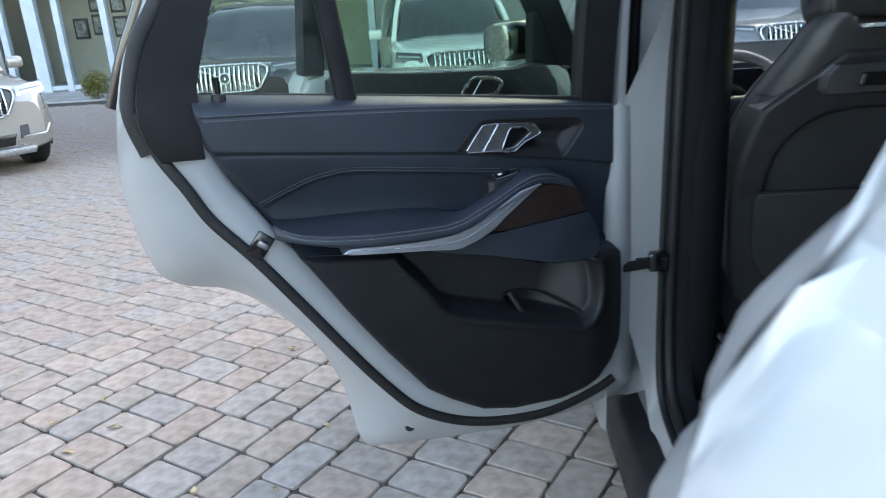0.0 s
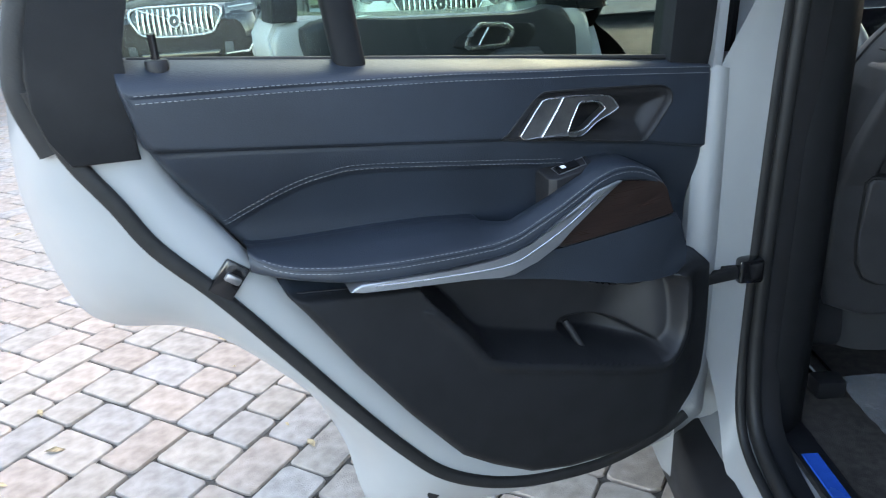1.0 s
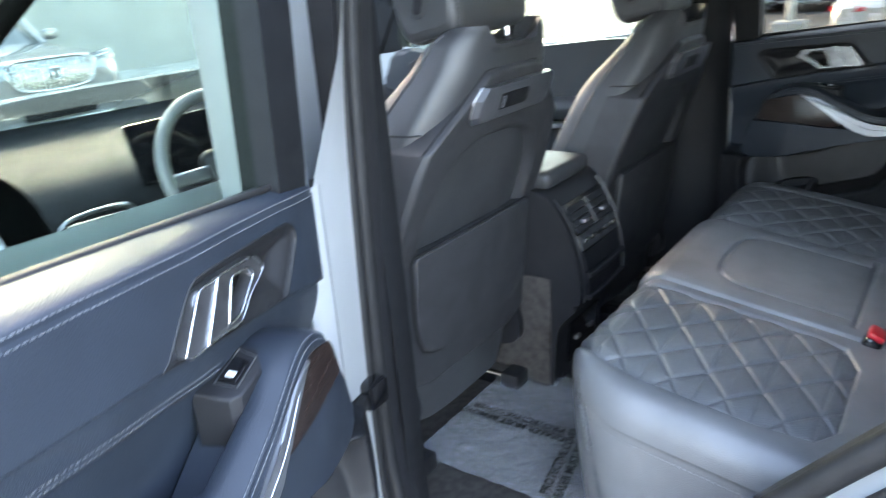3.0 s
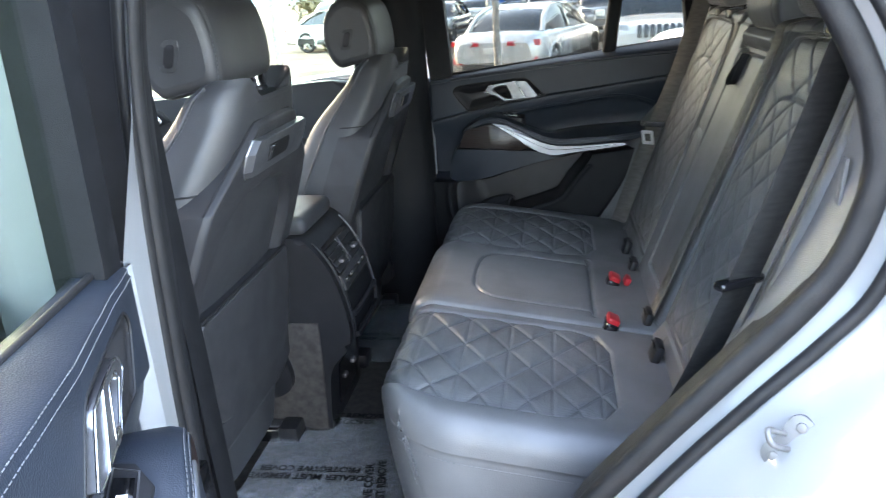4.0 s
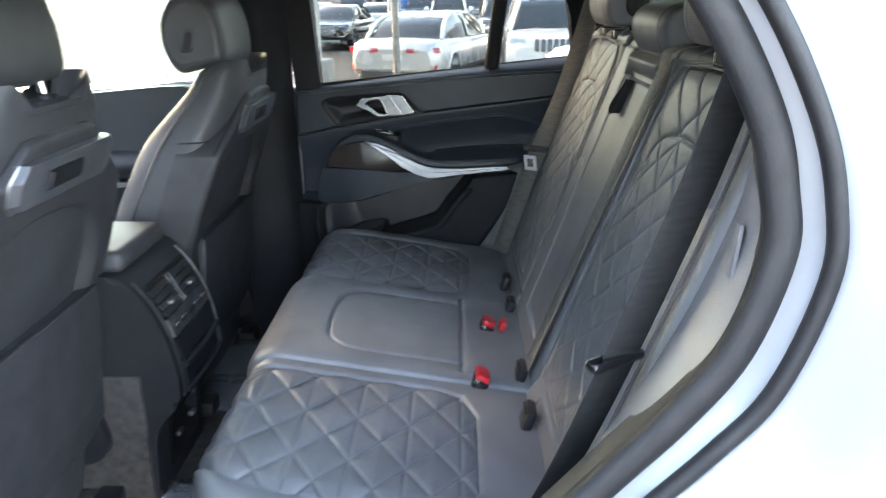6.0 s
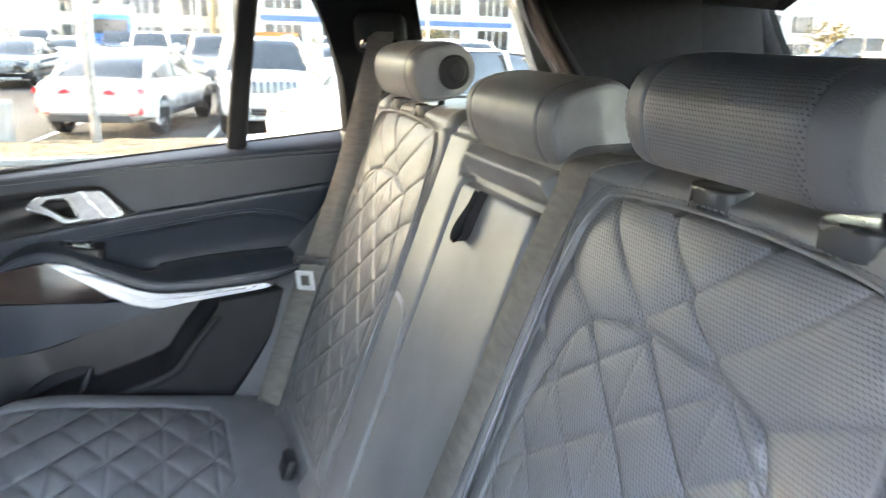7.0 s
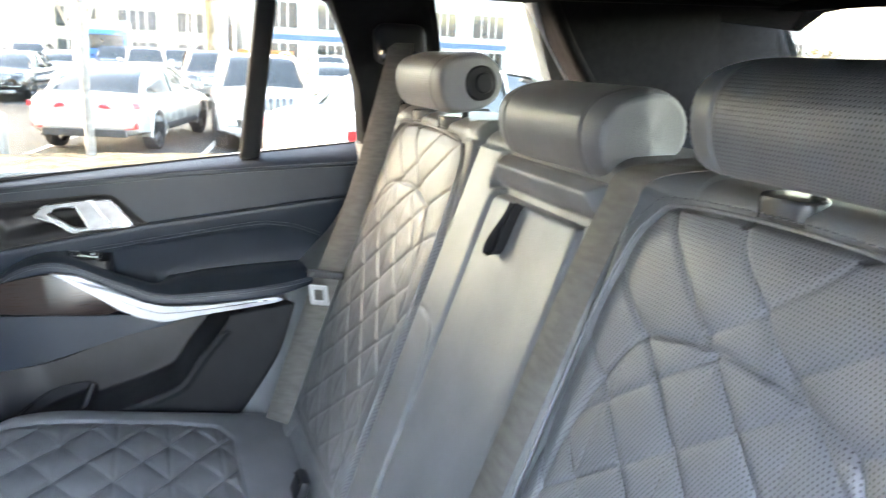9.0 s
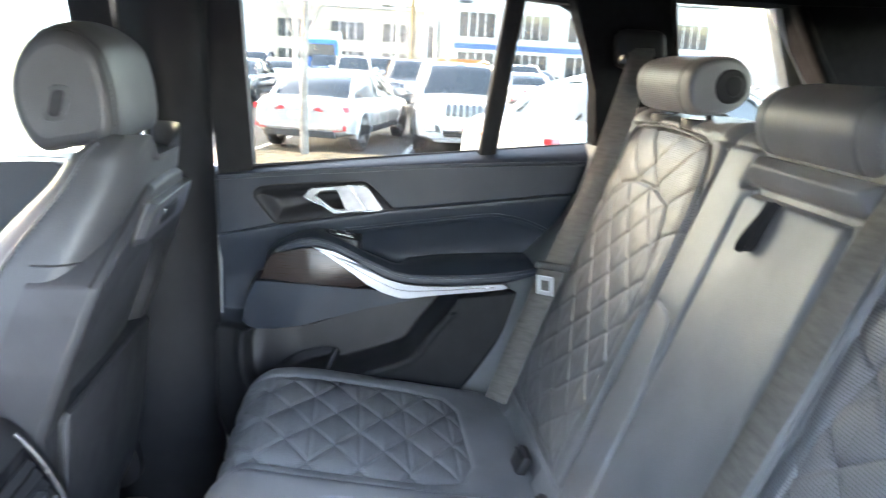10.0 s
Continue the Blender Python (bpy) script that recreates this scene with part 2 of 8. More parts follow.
def tube(name, path, radius, mat, parent, closed=False, label="", n=10, up=(0, 0, 1), profile=None, scale=None):
    v, f = sweep(path, ring(radius, n=n) if profile is None else profile, closed, up, scale)
    return link_mesh(name, v, f, mat, parent, label, True, angle=50)


def rounded_box(size, radius, segments=3, centre=(0, 0, 0), turn=None):
    bm = bmesh.new()
    bmesh.ops.create_cube(bm, size=1)
    bmesh.ops.scale(bm, vec=size, verts=bm.verts)
    if radius:
        bmesh.ops.bevel(bm, geom=bm.edges[:], offset=min(radius, min(size) * 0.49), segments=segments, profile=0.5, affect="EDGES")
    m = Matrix.Translation(centre) @ (turn or Matrix())
    bmesh.ops.transform(bm, matrix=m, verts=bm.verts)
    return bm


def slab(outline, to3d, d0, d1, bevel=0.003, segments=2):
    """A plate of the outline's shape, between the depths d0 and d1, its outer rim rounded at d1."""
    bm = bmesh.new()
    low = [bm.verts.new(to3d(a, b, d0)) for a, b in outline]
    high = [bm.verts.new(to3d(a, b, d1)) for a, b in outline]
    n = len(low)
    bm.faces.new(low[::-1])
    top = bm.faces.new(high)
    for i in range(n):
        bm.faces.new((low[i], low[(i + 1) % n], high[(i + 1) % n], high[i]))
    if bevel:
        bmesh.ops.bevel(bm, geom=list(top.edges), offset=bevel, segments=segments, profile=0.5, affect="EDGES")
    bmesh.ops.triangulate(bm, faces=[f for f in bm.faces if len(f.verts) > 4])
    return bm


def inside(poly, x, y):
    """Signed distance to a polygon: negative within."""
    p = np.asarray(poly, float)
    q = np.roll(p, -1, 0)
    d = np.full(np.shape(x), 1e9)
    odd = np.zeros(np.shape(x), bool)
    for (ax, ay), (bx, by) in zip(p, q):
        ex, ey = bx - ax, by - ay
        t = np.clip(((x - ax) * ex + (y - ay) * ey) / (ex * ex + ey * ey + 1e-12), 0, 1)
        d = np.minimum(d, np.hypot(x - ax - t * ex, y - ay - t * ey))
        odd ^= ((ay > y) != (by > y)) & (x < (bx - ax) * (y - ay) / (by - ay + 1e-12) + ax)
    return np.where(odd, -d, d)


def to_line(line, x, y):
    p = np.asarray(line, float)
    d = np.full(np.shape(x), 1e9)
    for (ax, ay), (bx, by) in zip(p[:-1], p[1:]):
        ex, ey = bx - ax, by - ay
        t = np.clip(((x - ax) * ex + (y - ay) * ey) / (ex * ex + ey * ey + 1e-12), 0, 1)
        d = np.minimum(d, np.hypot(x - ax - t * ex, y - ay - t * ey))
    return d


def smooth(a, b, x):
    t = np.clip((x - a) / (b - a), 0, 1)
    return t * t * (3 - 2 * t)


def round_edge(d, r):
    """How far a padded face falls away at d from its edge."""
    k = np.clip(1 - d / r, 0, 1)
    return -r * (1 - np.sqrt(np.maximum(0, 1 - k * k)))


def stitches(name, path, mat, parent, length=0.0042, gap=0.0026, radius=0.00055, lift=(0, 0, 0), up=(0, 0, 1)):
    """A row of short threads along a path."""
    p = np.asarray(path, float) + np.asarray(lift)
    s = np.concatenate([[0], np.cumsum(np.linalg.norm(np.diff(p, axis=0), axis=1))])
    verts, faces = [], []
    pos = 0.0
    at = lambda w: np.array([np.interp(w, s, p[:, k]) for k in range(3)])
    while pos + length < s[-1]:
        a, b = at(pos), at(pos + length)
        t = (b - a) / (np.linalg.norm(b - a) + 1e-9)
        x = np.cross(t, up)
        x /= np.linalg.norm(x) + 1e-9
        y = np.cross(x, t)
        k = len(verts)
        for c in (a, b):
            for ca, sa in ((1, 0), (0, 1), (-1, 0), (0, -1)):
                verts.append(c + radius * (ca * x + sa * y))
        faces += [(k + i, k + (i + 1) % 4, k + 4 + (i + 1) % 4, k + 4 + i) for i in range(4)] + [(k, k + 3, k + 2, k + 1), (k + 4, k + 5, k + 6, k + 7)]
        pos += length + gap
    return link_mesh(name, verts, faces, mat, parent, smooth=False)


# ---- the ground ----
PAVER = material("tumbled_concrete_paver", (0.355, 0.30, 0.25), 0.9, 0, 0.16, 22, 0.9, 260, per_piece=0.10, coords="Object", spec=0.25)
PAVER_WARM = material("tumbled_warm_paver", (0.37, 0.295, 0.24), 0.9, 0, 0.16, 22, 0.9, 260, per_piece=0.10, spec=0.25)
PAVER_GREY = material("tumbled_grey_paver", (0.33, 0.29, 0.255), 0.9, 0, 0.16, 22, 0.9, 260, per_piece=0.10, spec=0.25)
JOINT = material("joint_sand", (0.10, 0.088, 0.075), 1.0, 0, 0.4, 30, 1.0, 300, spec=0.1)
ASPHALT = material("worn_asphalt", (0.075, 0.072, 0.068), 0.9, 0, 0.3, 0.6, 0.9, 160, spec=0.2)
CONCRETE = material("pale_concrete", (0.36, 0.345, 0.32), 0.9, 0, 0.15, 2.5, 0.5, 150, spec=0.2)

ground = thing("ground", "dark grey worn asphalt car park reaching the horizon", "ground", kind="structure")


def sheet(name, x0, x1, y0, y1, z, mat, parent):
    return link_mesh(name, [(x0, y0, z), (x1, y0, z), (x1, y1, z), (x0, y1, z)], [(0, 1, 2, 3)], mat, parent, smooth=False)


def ground_z(x, y=0.0):
    return GZ + np.interp(x, [2.8, 13.0], [0, LOT_Z - GZ]) + np.interp(y, [2.5, 9.0], [0, -0.25]) * np.interp(x, [2.8, 6.0], [1, 0])


LOT_Z = -0.30
gx = [-900, -60, 2.8, 6.0, 13.0, 60, 900]
gy = [-900, 2.5, 9.0, 900]
link_mesh("asphalt", [(x, y, ground_z(x, y) - 0.014) for x in gx for y in gy], grid_faces(len(gx), len(gy)), ASPHALT, ground, smooth=False)
bx, by = [-14, 2.6], [-4, 2.5, 9.0, 15.5]
link_mesh("paver_bed", [(x, y, ground_z(x, y) - 0.005) for x in bx for y in by], grid_faces(2, 4), JOINT, ground, smooth=False)


# ---- doors of the car ----
suv = thing("car", "white sport utility vehicle, two doors open, on brick paving", "car")

def crease(u):
    return np.interp(u, [0.186, 0.198, 0.313, 0.543, 0.703, 0.846, 0.992, 1.02], [1.113, 1.115, 1.141, 1.182, 1.201, 1.218, 1.235, 1.238])


def belt(u):
    return 1.252 + (u - 0.2) * 0.103


def belt_seam(u):
    return np.interp(u, [0.186, 0.213, 0.40, 0.619, 0.835, 1.018], [1.233, 1.236, 1.256, 1.276, 1.289, 1.297])


def upper_depth(u):
    """How far the upper trim stands in from the door's plane."""
    return np.interp(u, [0.186, 0.25, 0.31, 0.36, 0.49, 0.60, 1.02], [0.054, 0.060, 0.063, 0.068, 0.079, 0.082, 0.085])


def trim_split(u):
    """Where the leather ends above the lower trim."""
    return np.interp(u, [0.19, 0.28, 0.374, 0.509, 0.682, 0.791, 0.92], [0.93, 0.93, 0.936, 0.978, 1.004, 1.017, 1.032])


PANEL_LOW = [(0.186, 0.74), (0.191, 0.70), (0.208, 0.655), (0.243, 0.621), (0.337, 0.597), (0.45, 0.600), (0.523, 0.618), (0.591, 0.660), (0.644, 0.70), (0.722, 0.803),
             (0.789, 0.90), (0.846, 0.99), (0.902, 1.068), (0.935, 1.12), (0.972, 1.18), (1.002, 1.238), (1.014, 1.30)]
POCKET = [(0.692, 1.004), (0.631, 0.925), (0.600, 0.881), (0.571, 0.864), (0.476, 0.835), (0.321, 0.792), (0.280, 0.793), (0.253, 0.827), (0.249, 0.905), (0.275, 0.930), (0.374, 0.934), (0.509, 0.978), (0.62, 0.997)]
INSET = [(0.927, 1.124), (0.89, 1.141), (0.837, 1.163), (0.792, 1.173), (0.747, 1.175), (0.622, 1.159), (0.448, 1.134)]
BEZEL = [(0.553, 1.184), (0.545, 1.190), (0.504, 1.232), (0.490, 1.238), (0.478, 1.240), (0.366, 1.231), (0.290, 1.223), (0.272, 1.217), (0.264, 1.202), (0.272, 1.187), (0.306, 1.146), (0.318, 1.143), (0.392, 1.157), (0.47, 1.171)]


def panel_depth(u, z):
    zc, zs, zt = crease(u), belt_seam(u), belt(u)
    w = upper_depth(u)
    k = np.clip((z - zs) / (zt - zs), 0, 1)
    w = w - 0.045 * k ** 2.2 - 0.0022 * np.exp(-((z - zs) / 0.0020) ** 2)
    low = smooth(0.003, -0.007, z - zc)
    w = w - 0.009 * low - 0.005 * np.exp(-((z - zc + 0.002) / 0.0030) ** 2) - 0.030 * smooth(0.0, 0.115, zc - z)
    line = keyed(INSET, 6)
    d = to_line(line, u, z)
    under = z < np.interp(u, line[::-1, 0], line[::-1, 1])
    w = w - np.where(under, 0.006 * smooth(0, 0.014, d) * smooth(0.44, 0.50, u) * smooth(0.95, 0.91, u), 0) - 0.0024 * np.exp(-(d / 0.0020) ** 2)
    # handle dish
    sb = inside(curve(BEZEL, 60, True), u, z)
    w = w - 0.004 * smooth(0.0, -0.003, sb) - 0.016 * smooth(-0.003, -0.036, sb) - 0.018 * smooth(-0.014, -0.030, sb) * smooth(0.32, 0.40, u)
    # lower trim, swelling out and turning in at the edges
    lowline = np.interp(u, [p[0] for p in PANEL_LOW], [p[1] for p in PANEL_LOW])
    wl = 0.100 + 0.024 * np.sin(np.clip((1.03 - z) / 0.44, 0, 1) * math.pi) ** 0.7 - 0.028 * smooth(0.29, 0.19, u)
    sd = inside(curve(POCKET, 80, True), u, z)
    scoop = smooth(0.235, 0.40, u + 0.45 * (z - 0.80))
    wl = wl - 0.088 * smooth(0.003, -0.014, sd) * (0.25 + 0.75 * scoop) + 0.004 * np.exp(-((sd - 0.010) / 0.007) ** 2) * (z < 0.97)
    hole = curve([(0.435, 0.858), (0.36, 0.848), (0.285, 0.806), (0.285, 0.795), (0.32, 0.798), (0.43, 0.828)], 40, True)
    wl = wl - 0.03 * smooth(0.002, -0.008, inside(hole, u, z))
    m = smooth(0.012, -0.006, z - trim_split(u))
    w = w * (1 - m) + wl * m
    w = w - 0.004 * np.exp(-((z - trim_split(u) - 0.002) / 0.003) ** 2)
    w = w + round_edge(np.maximum(0, z - lowline), 0.030) * 1.1
    return w + round_edge(np.maximum(0, u - 0.186), 0.012)


SHELL_OUT = [(0.05, 1.22), (0.05, 0.60), (0.07, 0.47), (0.25, 0.452), (0.49, 0.45), (0.68, 0.462), (0.757, 0.475), (0.788, 0.625), (0.84, 0.751), (0.936, 0.866),
             (1.01, 0.918), (1.10, 0.945), (1.145, 1.0), (1.171, 1.16), (1.150, 1.325)]
SHELL_SEAL = [(0.15, 1.23), (0.15, 0.68), (0.18, 0.60), (0.32, 0.552), (0.45, 0.552), (0.56, 0.577), (0.654, 0.628), (0.721, 0.701), (0.795, 0.802), (0.87, 0.912),
              (0.951, 1.028), (1.013, 1.107), (1.046, 1.171), (1.083, 1.24), (1.102, 1.315)]
SHELL_IN = [(0.182, 1.24), (0.182, 0.72), (0.205, 0.65), (0.337, 0.592), (0.45, 0.60), (0.523, 0.622), (0.591, 0.665), (0.644, 0.713), (0.722, 0.812), (0.789, 0.912),
            (0.846, 0.995), (0.902, 1.06), (0.95, 1.13), (1.0, 1.22), (1.016, 1.335)]


def rear_door(side, at, label):
    s = 1 if side == "left" else -1
    door = new("car_door")
    door.parent, door.matrix_basis = suv, at
    door["label"] = label
    L = lambda u, w, z: (s * w, -u, z)
    D = lambda u, z, w: (s * w, -u, z)
    LV = lambda a: np.stack([s * a[..., 1], -a[..., 0], a[..., 2]], -1)
    flip = lambda f: [tuple(q[::-1]) for q in f] if s > 0 else [tuple(q) for q in f]

    # trim panel, in fields of leather and plastic
    nu, nv = 290, 250
    us = np.linspace(0.186, 1.014, nu)
    low = np.interp(us, [p[0] for p in PANEL_LOW], [p[1] for p in PANEL_LOW])
    t = np.linspace(0, 1, nv)
    U = np.repeat(us[:, None], nv, 1)
    Z = low[:, None] + (belt(us) - low)[:, None] * t[None]
    Wd = panel_depth(U, Z)
    V = LV(np.stack([U, Wd, Z], -1))
    F = grid_faces(nu, nv)
    cu, cz = U.reshape(-1)[F].mean(1), Z.reshape(-1)[F].mean(1)
    bez = curve(BEZEL, 60, True)
    dish = inside(bez, cu, cz) < 0
    upper = (cz > crease(cu)) & ~dish
    lower = cz < trim_split(cu)
    pocket = lower & (inside(curve(POCKET, 80, True), cu, cz) < 0.002)
    fields = (("upper_panel", upper, DOOR_LEATHER), ("inset_panel", ~upper & ~lower & ~dish, DOOR_LEATHER), ("lower_panel", lower & ~pocket, PLASTIC), ("map_pocket", pocket, PLASTIC_HARD), ("handle_bezel", dish, PLASTIC_HARD))
    for name, pick, mat in fields:
        f = F[pick]
        used, inv = np.unique(f, return_inverse=True)
        link_mesh(name, V.reshape(-1, 3)[used], flip(inv.reshape(-1, 4)), mat, door)
    # rim that closes the panel towards the shell
    rim = np.concatenate([np.stack([us, low], -1), np.stack([us, belt(us)], -1)[::-1]])
    wr = panel_depth(rim[:, 0], rim[:, 1])
    loop = np.stack([LV(np.stack([rim[:, 0], wr, rim[:, 1]], -1)), LV(np.stack([rim[:, 0], np.full(len(rim), 0.02), rim[:, 1]], -1))], 1)
    link_mesh("panel_rim", loop.reshape(-1, 3), grid_faces(len(rim), 2, True), PLASTIC_HARD, door)
    on_panel = lambda q, lift: LV(np.stack([q[:, 0], panel_depth(q[:, 0], q[:, 1]) + lift, q[:, 1]], -1))
    tube("bezel_gap", on_panel(bez, -0.0002), 0.0016, RUBBER, door, True, n=6, up=(s, 0, 0))
    gap_u = np.linspace(0.70, 0.855, 40)
    tube("trim_gap", on_panel(np.stack([gap_u, trim_split(gap_u)], -1), 0.0), 0.0014, RUBBER, door, n=6, up=(s, 0, 0))

    # stitched seams
    for off in (0.0042, -0.0042):
        uu = np.linspace(0.19, 1.0, 160)
        stitches("stitching", on_panel(np.stack([uu, belt_seam(uu) + off], -1), 0.0004), THREAD, door, up=(s, 0, 0))
        q = keyed(INSET, 12)
        stitches("stitching", on_panel(q + np.array([0, off * 0.8]), 0.0004), THREAD, door, up=(s, 0, 0))

    # arm rest: a flat pad that rises into the pull handle, with a cup behind it
    ua = np.concatenate([np.linspace(0.908, 0.60, 60), np.linspace(0.597, 0.292, 100)])
    I = lambda xs_, ys_: np.interp(ua, xs_[::-1], ys_[::-1])
    ku = [0.908, 0.895, 0.862, 0.806, 0.732, 0.654, 0.589, 0.555, 0.486, 0.433, 0.406, 0.380, 0.350, 0.317, 0.300, 0.292]
    zo = I(ku, [1.094, 1.082, 1.072, 1.065, 1.059, 1.056, 1.056, 1.063, 1.093, 1.119, 1.126, 1.127, 1.120, 1.103, 1.088, 1.076])
    wo = I(ku, [0.086, 0.097, 0.114, 0.127, 0.132, 0.132, 0.132, 0.132, 0.130, 0.126, 0.122, 0.118, 0.113, 0.107, 0.100, 0.088])
    zt = I(ku, [1.095, 1.091, 1.088, 1.086, 1.084, 1.079, 1.070, 1.072, 1.100, 1.126, 1.133, 1.133, 1.125, 1.107, 1.090, 1.076])
    zst = I([0.908, 0.80, 0.78, 0.735, 0.656, 0.573, 0.539, 0.487, 0.434, 0.393, 0.36, 0.317, 0.292], [1.066, 1.044, 1.041, 1.037, 1.034, 1.037, 1.044, 1.075, 1.102, 1.108, 1.104, 1.090, 1.066])
    for a_ in (zo, wo, zt, zst):
        a_[3:-3] = np.convolve(a_, np.ones(7) / 7, "valid")
    cup = 0.060 * smooth(0.590, 0.540, ua) * smooth(0.448, 0.466, ua)
    wc = 0.050 + 0.040 * smooth(0.61, 0.55, ua) * smooth(0.40, 0.44, ua)
    rows = []
    for u, o, r, q, f_, c_, e in zip(ua, zo, wo, zt, zst, cup, wc):
        m = 0.5 * (e + r)
        rows.append([(u, 0.020, q - c_), (u, e - 0.010, q - c_), (u, e - 0.003, q - c_ * 0.55 - 0.002), (u, e, q - c_ * 0.10 - 0.001), (u, e + 0.006, q + 0.001), (u, m, 0.55 * q + 0.45 * o + 0.0035), (u, r - 0.016, o + 0.0055),
                     (u, r - 0.007, o + 0.0028), (u, r - 0.0015, o - 0.0005), (u, r - 0.0012, o - 0.002), (u, r - 0.0020, o - 0.003), (u, r - 0.0005, o - 0.0045), (u, r + 0.0012, 0.5 * (o + f_) - 0.003), (u, r, f_ + 0.003), (u, r - 0.004, f_), (u, r - 0.02, f_ - 0.003), (u, 0.04, f_ - 0.008)])
    link_mesh("armrest", LV(np.array(rows)).reshape(-1, 3), flip(grid_faces(len(ua), len(rows[0]))), DOOR_LEATHER, door, "padded leather armrest with double stitching")
    for lift, drop in ((-0.0030, 0.0012), (0.0004, -0.0056)):
        stitches("stitching", LV(np.stack([ua[3:-6], wo[3:-6] + lift, zo[3:-6] + drop], -1)), THREAD, door, up=(s, 0, 0))
    # metal strip below the arm rest
    D2 = lambda u, z, w: D(u, z, w - 0.012 * float(smooth(0.50, 0.39, u)))
    strip = [(0.795, 1.034), (0.790, 1.0385), (0.780, 1.042), (0.735, 1.039), (0.656, 1.035), (0.60, 1.036), (0.573, 1.039), (0.539, 1.047), (0.487, 1.078), (0.434, 1.105), (0.393, 1.112), (0.388, 1.110), (0.424, 1.093), (0.469, 1.061), (0.495, 1.038), (0.53, 1.021), (0.566, 1.008), (0.585, 1.009), (0.625, 1.015), (0.736, 1.026), (0.781, 1.031)]
    part("metal_strip", slab(strip, D2, 0.09, 0.1365, 0.0025, 3), ALU, door, "satin aluminium trim strip")
    line = keyed([(0.762, 1.0365), (0.658, 1.028), (0.575, 1.026), (0.531, 1.0405), (0.48, 1.067), (0.426, 1.0975)], 8)
    tube("light_line", [D2(a_, b_, 0.1366) for a_, b_ in line], 0.0010, CHROME, door, n=6, up=(s, 0, 0))
    wood = [(0.392, 1.106), (0.368, 1.104), (0.315, 1.094), (0.304, 1.088), (0.298, 1.078), (0.280, 1.036), (0.38, 1.030), (0.475, 1.022), (0.50, 1.030), (0.455, 1.070)]
    D3 = lambda u, z, w: D(u, z, w - 0.10 * max(0.0, 0.36 - u))
    part("wood_insert", slab(wood, D3, 0.05, 0.112, 0.002), WOOD, door, "dark striped wood veneer insert")
    under = [(0.570, 1.006), (0.505, 1.022), (0.47, 1.0195), (0.38, 1.027), (0.272, 1.033), (0.258, 1.012), (0.246, 0.965), (0.242, 0.940), (0.262, 0.925), (0.310, 0.926), (0.367, 0.938), (0.504, 0.977), (0.60, 0.997), (0.64, 1.010)]
    part("knee_panel", slab(under, D3, 0.04, 0.108, 0.004, 3), DOOR_LEATHER, door)
    # switch block let into the arm rest behind the cup
    blk = [(0.488, 0.050), (0.487, 0.088), (0.478, 0.096), (0.440, 0.098), (0.412, 0.080), (0.408, 0.050)]
    top = lambda u, v, d: L(u, v, d + 0.15 * (0.49 - u) - 0.12 * (v - 0.07))
    block = part("switch_block", slab(blk, top, 1.06, 1.122, 0.003, 3), PLASTIC_HARD, door)
    tube("switch_rim", [top(a_, b_, 1.1225) for a_, b_ in ((0.470, 0.064), (0.470, 0.088), (0.424, 0.084), (0.418, 0.062))], 0.0010, STEEL, door, True, n=6)
    part("switch", slab([(0.466, 0.066), (0.466, 0.085), (0.434, 0.083), (0.432, 0.065)], top, 1.115, 1.1255, 0.002, 2), GLOSS_BLACK, door)
    part("switch_mark", slab([(0.461, 0.071), (0.461, 0.080), (0.454, 0.080), (0.454, 0.071)], top, 1.12, 1.1260, 0), PRINT_WHITE, door)

    # inner handle: a plate and a ring in one frame
    outer = [(0.528, 1.186), (0.512, 1.207), (0.497, 1.226), (0.488, 1.231), (0.451, 1.230), (0.405, 1.225), (0.384, 1.221), (0.372, 1.211), (0.367, 1.203), (0.380, 1.196), (0.404, 1.187), (0.422, 1.175), (0.432, 1.172), (0.46, 1.176), (0.50, 1.180), (0.520, 1.181)]
    hole = [(0.452, 1.182), (0.447, 1.194), (0.440, 1.208), (0.433, 1.219), (0.420, 1.219), (0.402, 1.217), (0.394, 1.211), (0.390, 1.205), (0.398, 1.199), (0.410, 1.191), (0.421, 1.183), (0.428, 1.180), (0.436, 1.179), (0.444, 1.179), (0.450, 1.180), (0.452, 1.181)]
    oc, ic = keyed(outer + outer[:1], 5)[:-1], keyed(hole + hole[:1], 5)[:-1]
    reach = lambda q, lift: upper_depth(q[:, 0]) + 0.005 + lift
    N_ = len(oc)
    ring_rows = [(oc, reach(oc, -0.016)), (oc, reach(oc, -0.001)), (oc * 0.985 + oc.mean(0) * 0.015, reach(oc, 0.0)), (ic * 1.03 - ic.mean(0) * 0.03, reach(ic, 0.0)), (ic, reach(ic, -0.001)), (ic, reach(ic, -0.016))]
    rows = np.stack([LV(np.stack([q[:, 0], w, q[:, 1]], -1)) for q, w in ring_rows], 1)
    link_mesh("door_handle", rows.reshape(-1, 3), flip(grid_faces(N_, 6, True)), STEEL, door, "satin grey pull handle with bright edges", angle=40)
    for q in (oc, ic):
        tube("bright_edge", LV(np.stack([q[:, 0], reach(q, -0.0004), q[:, 1]], -1)), 0.0013, CHROME, door, True, n=8, up=(s, 0, 0))
    bar = np.array([(0.495, 1.180), (0.477, 1.205), (0.460, 1.230)])
    tube("handle_bar", LV(np.stack([bar[:, 0], reach(bar, 0.0002), bar[:, 1]], -1)), 0.0016, CHROME, door, n=8, up=(s, 0, 0))

    # bottle holder ridge in the pocket
    tube("pocket_divider", [L(0.415, 0.075, 0.812), L(0.425, 0.066, 0.835), L(0.437, 0.05, 0.862)], 0.006, PLASTIC_HARD, door, up=(s, 0, 0))
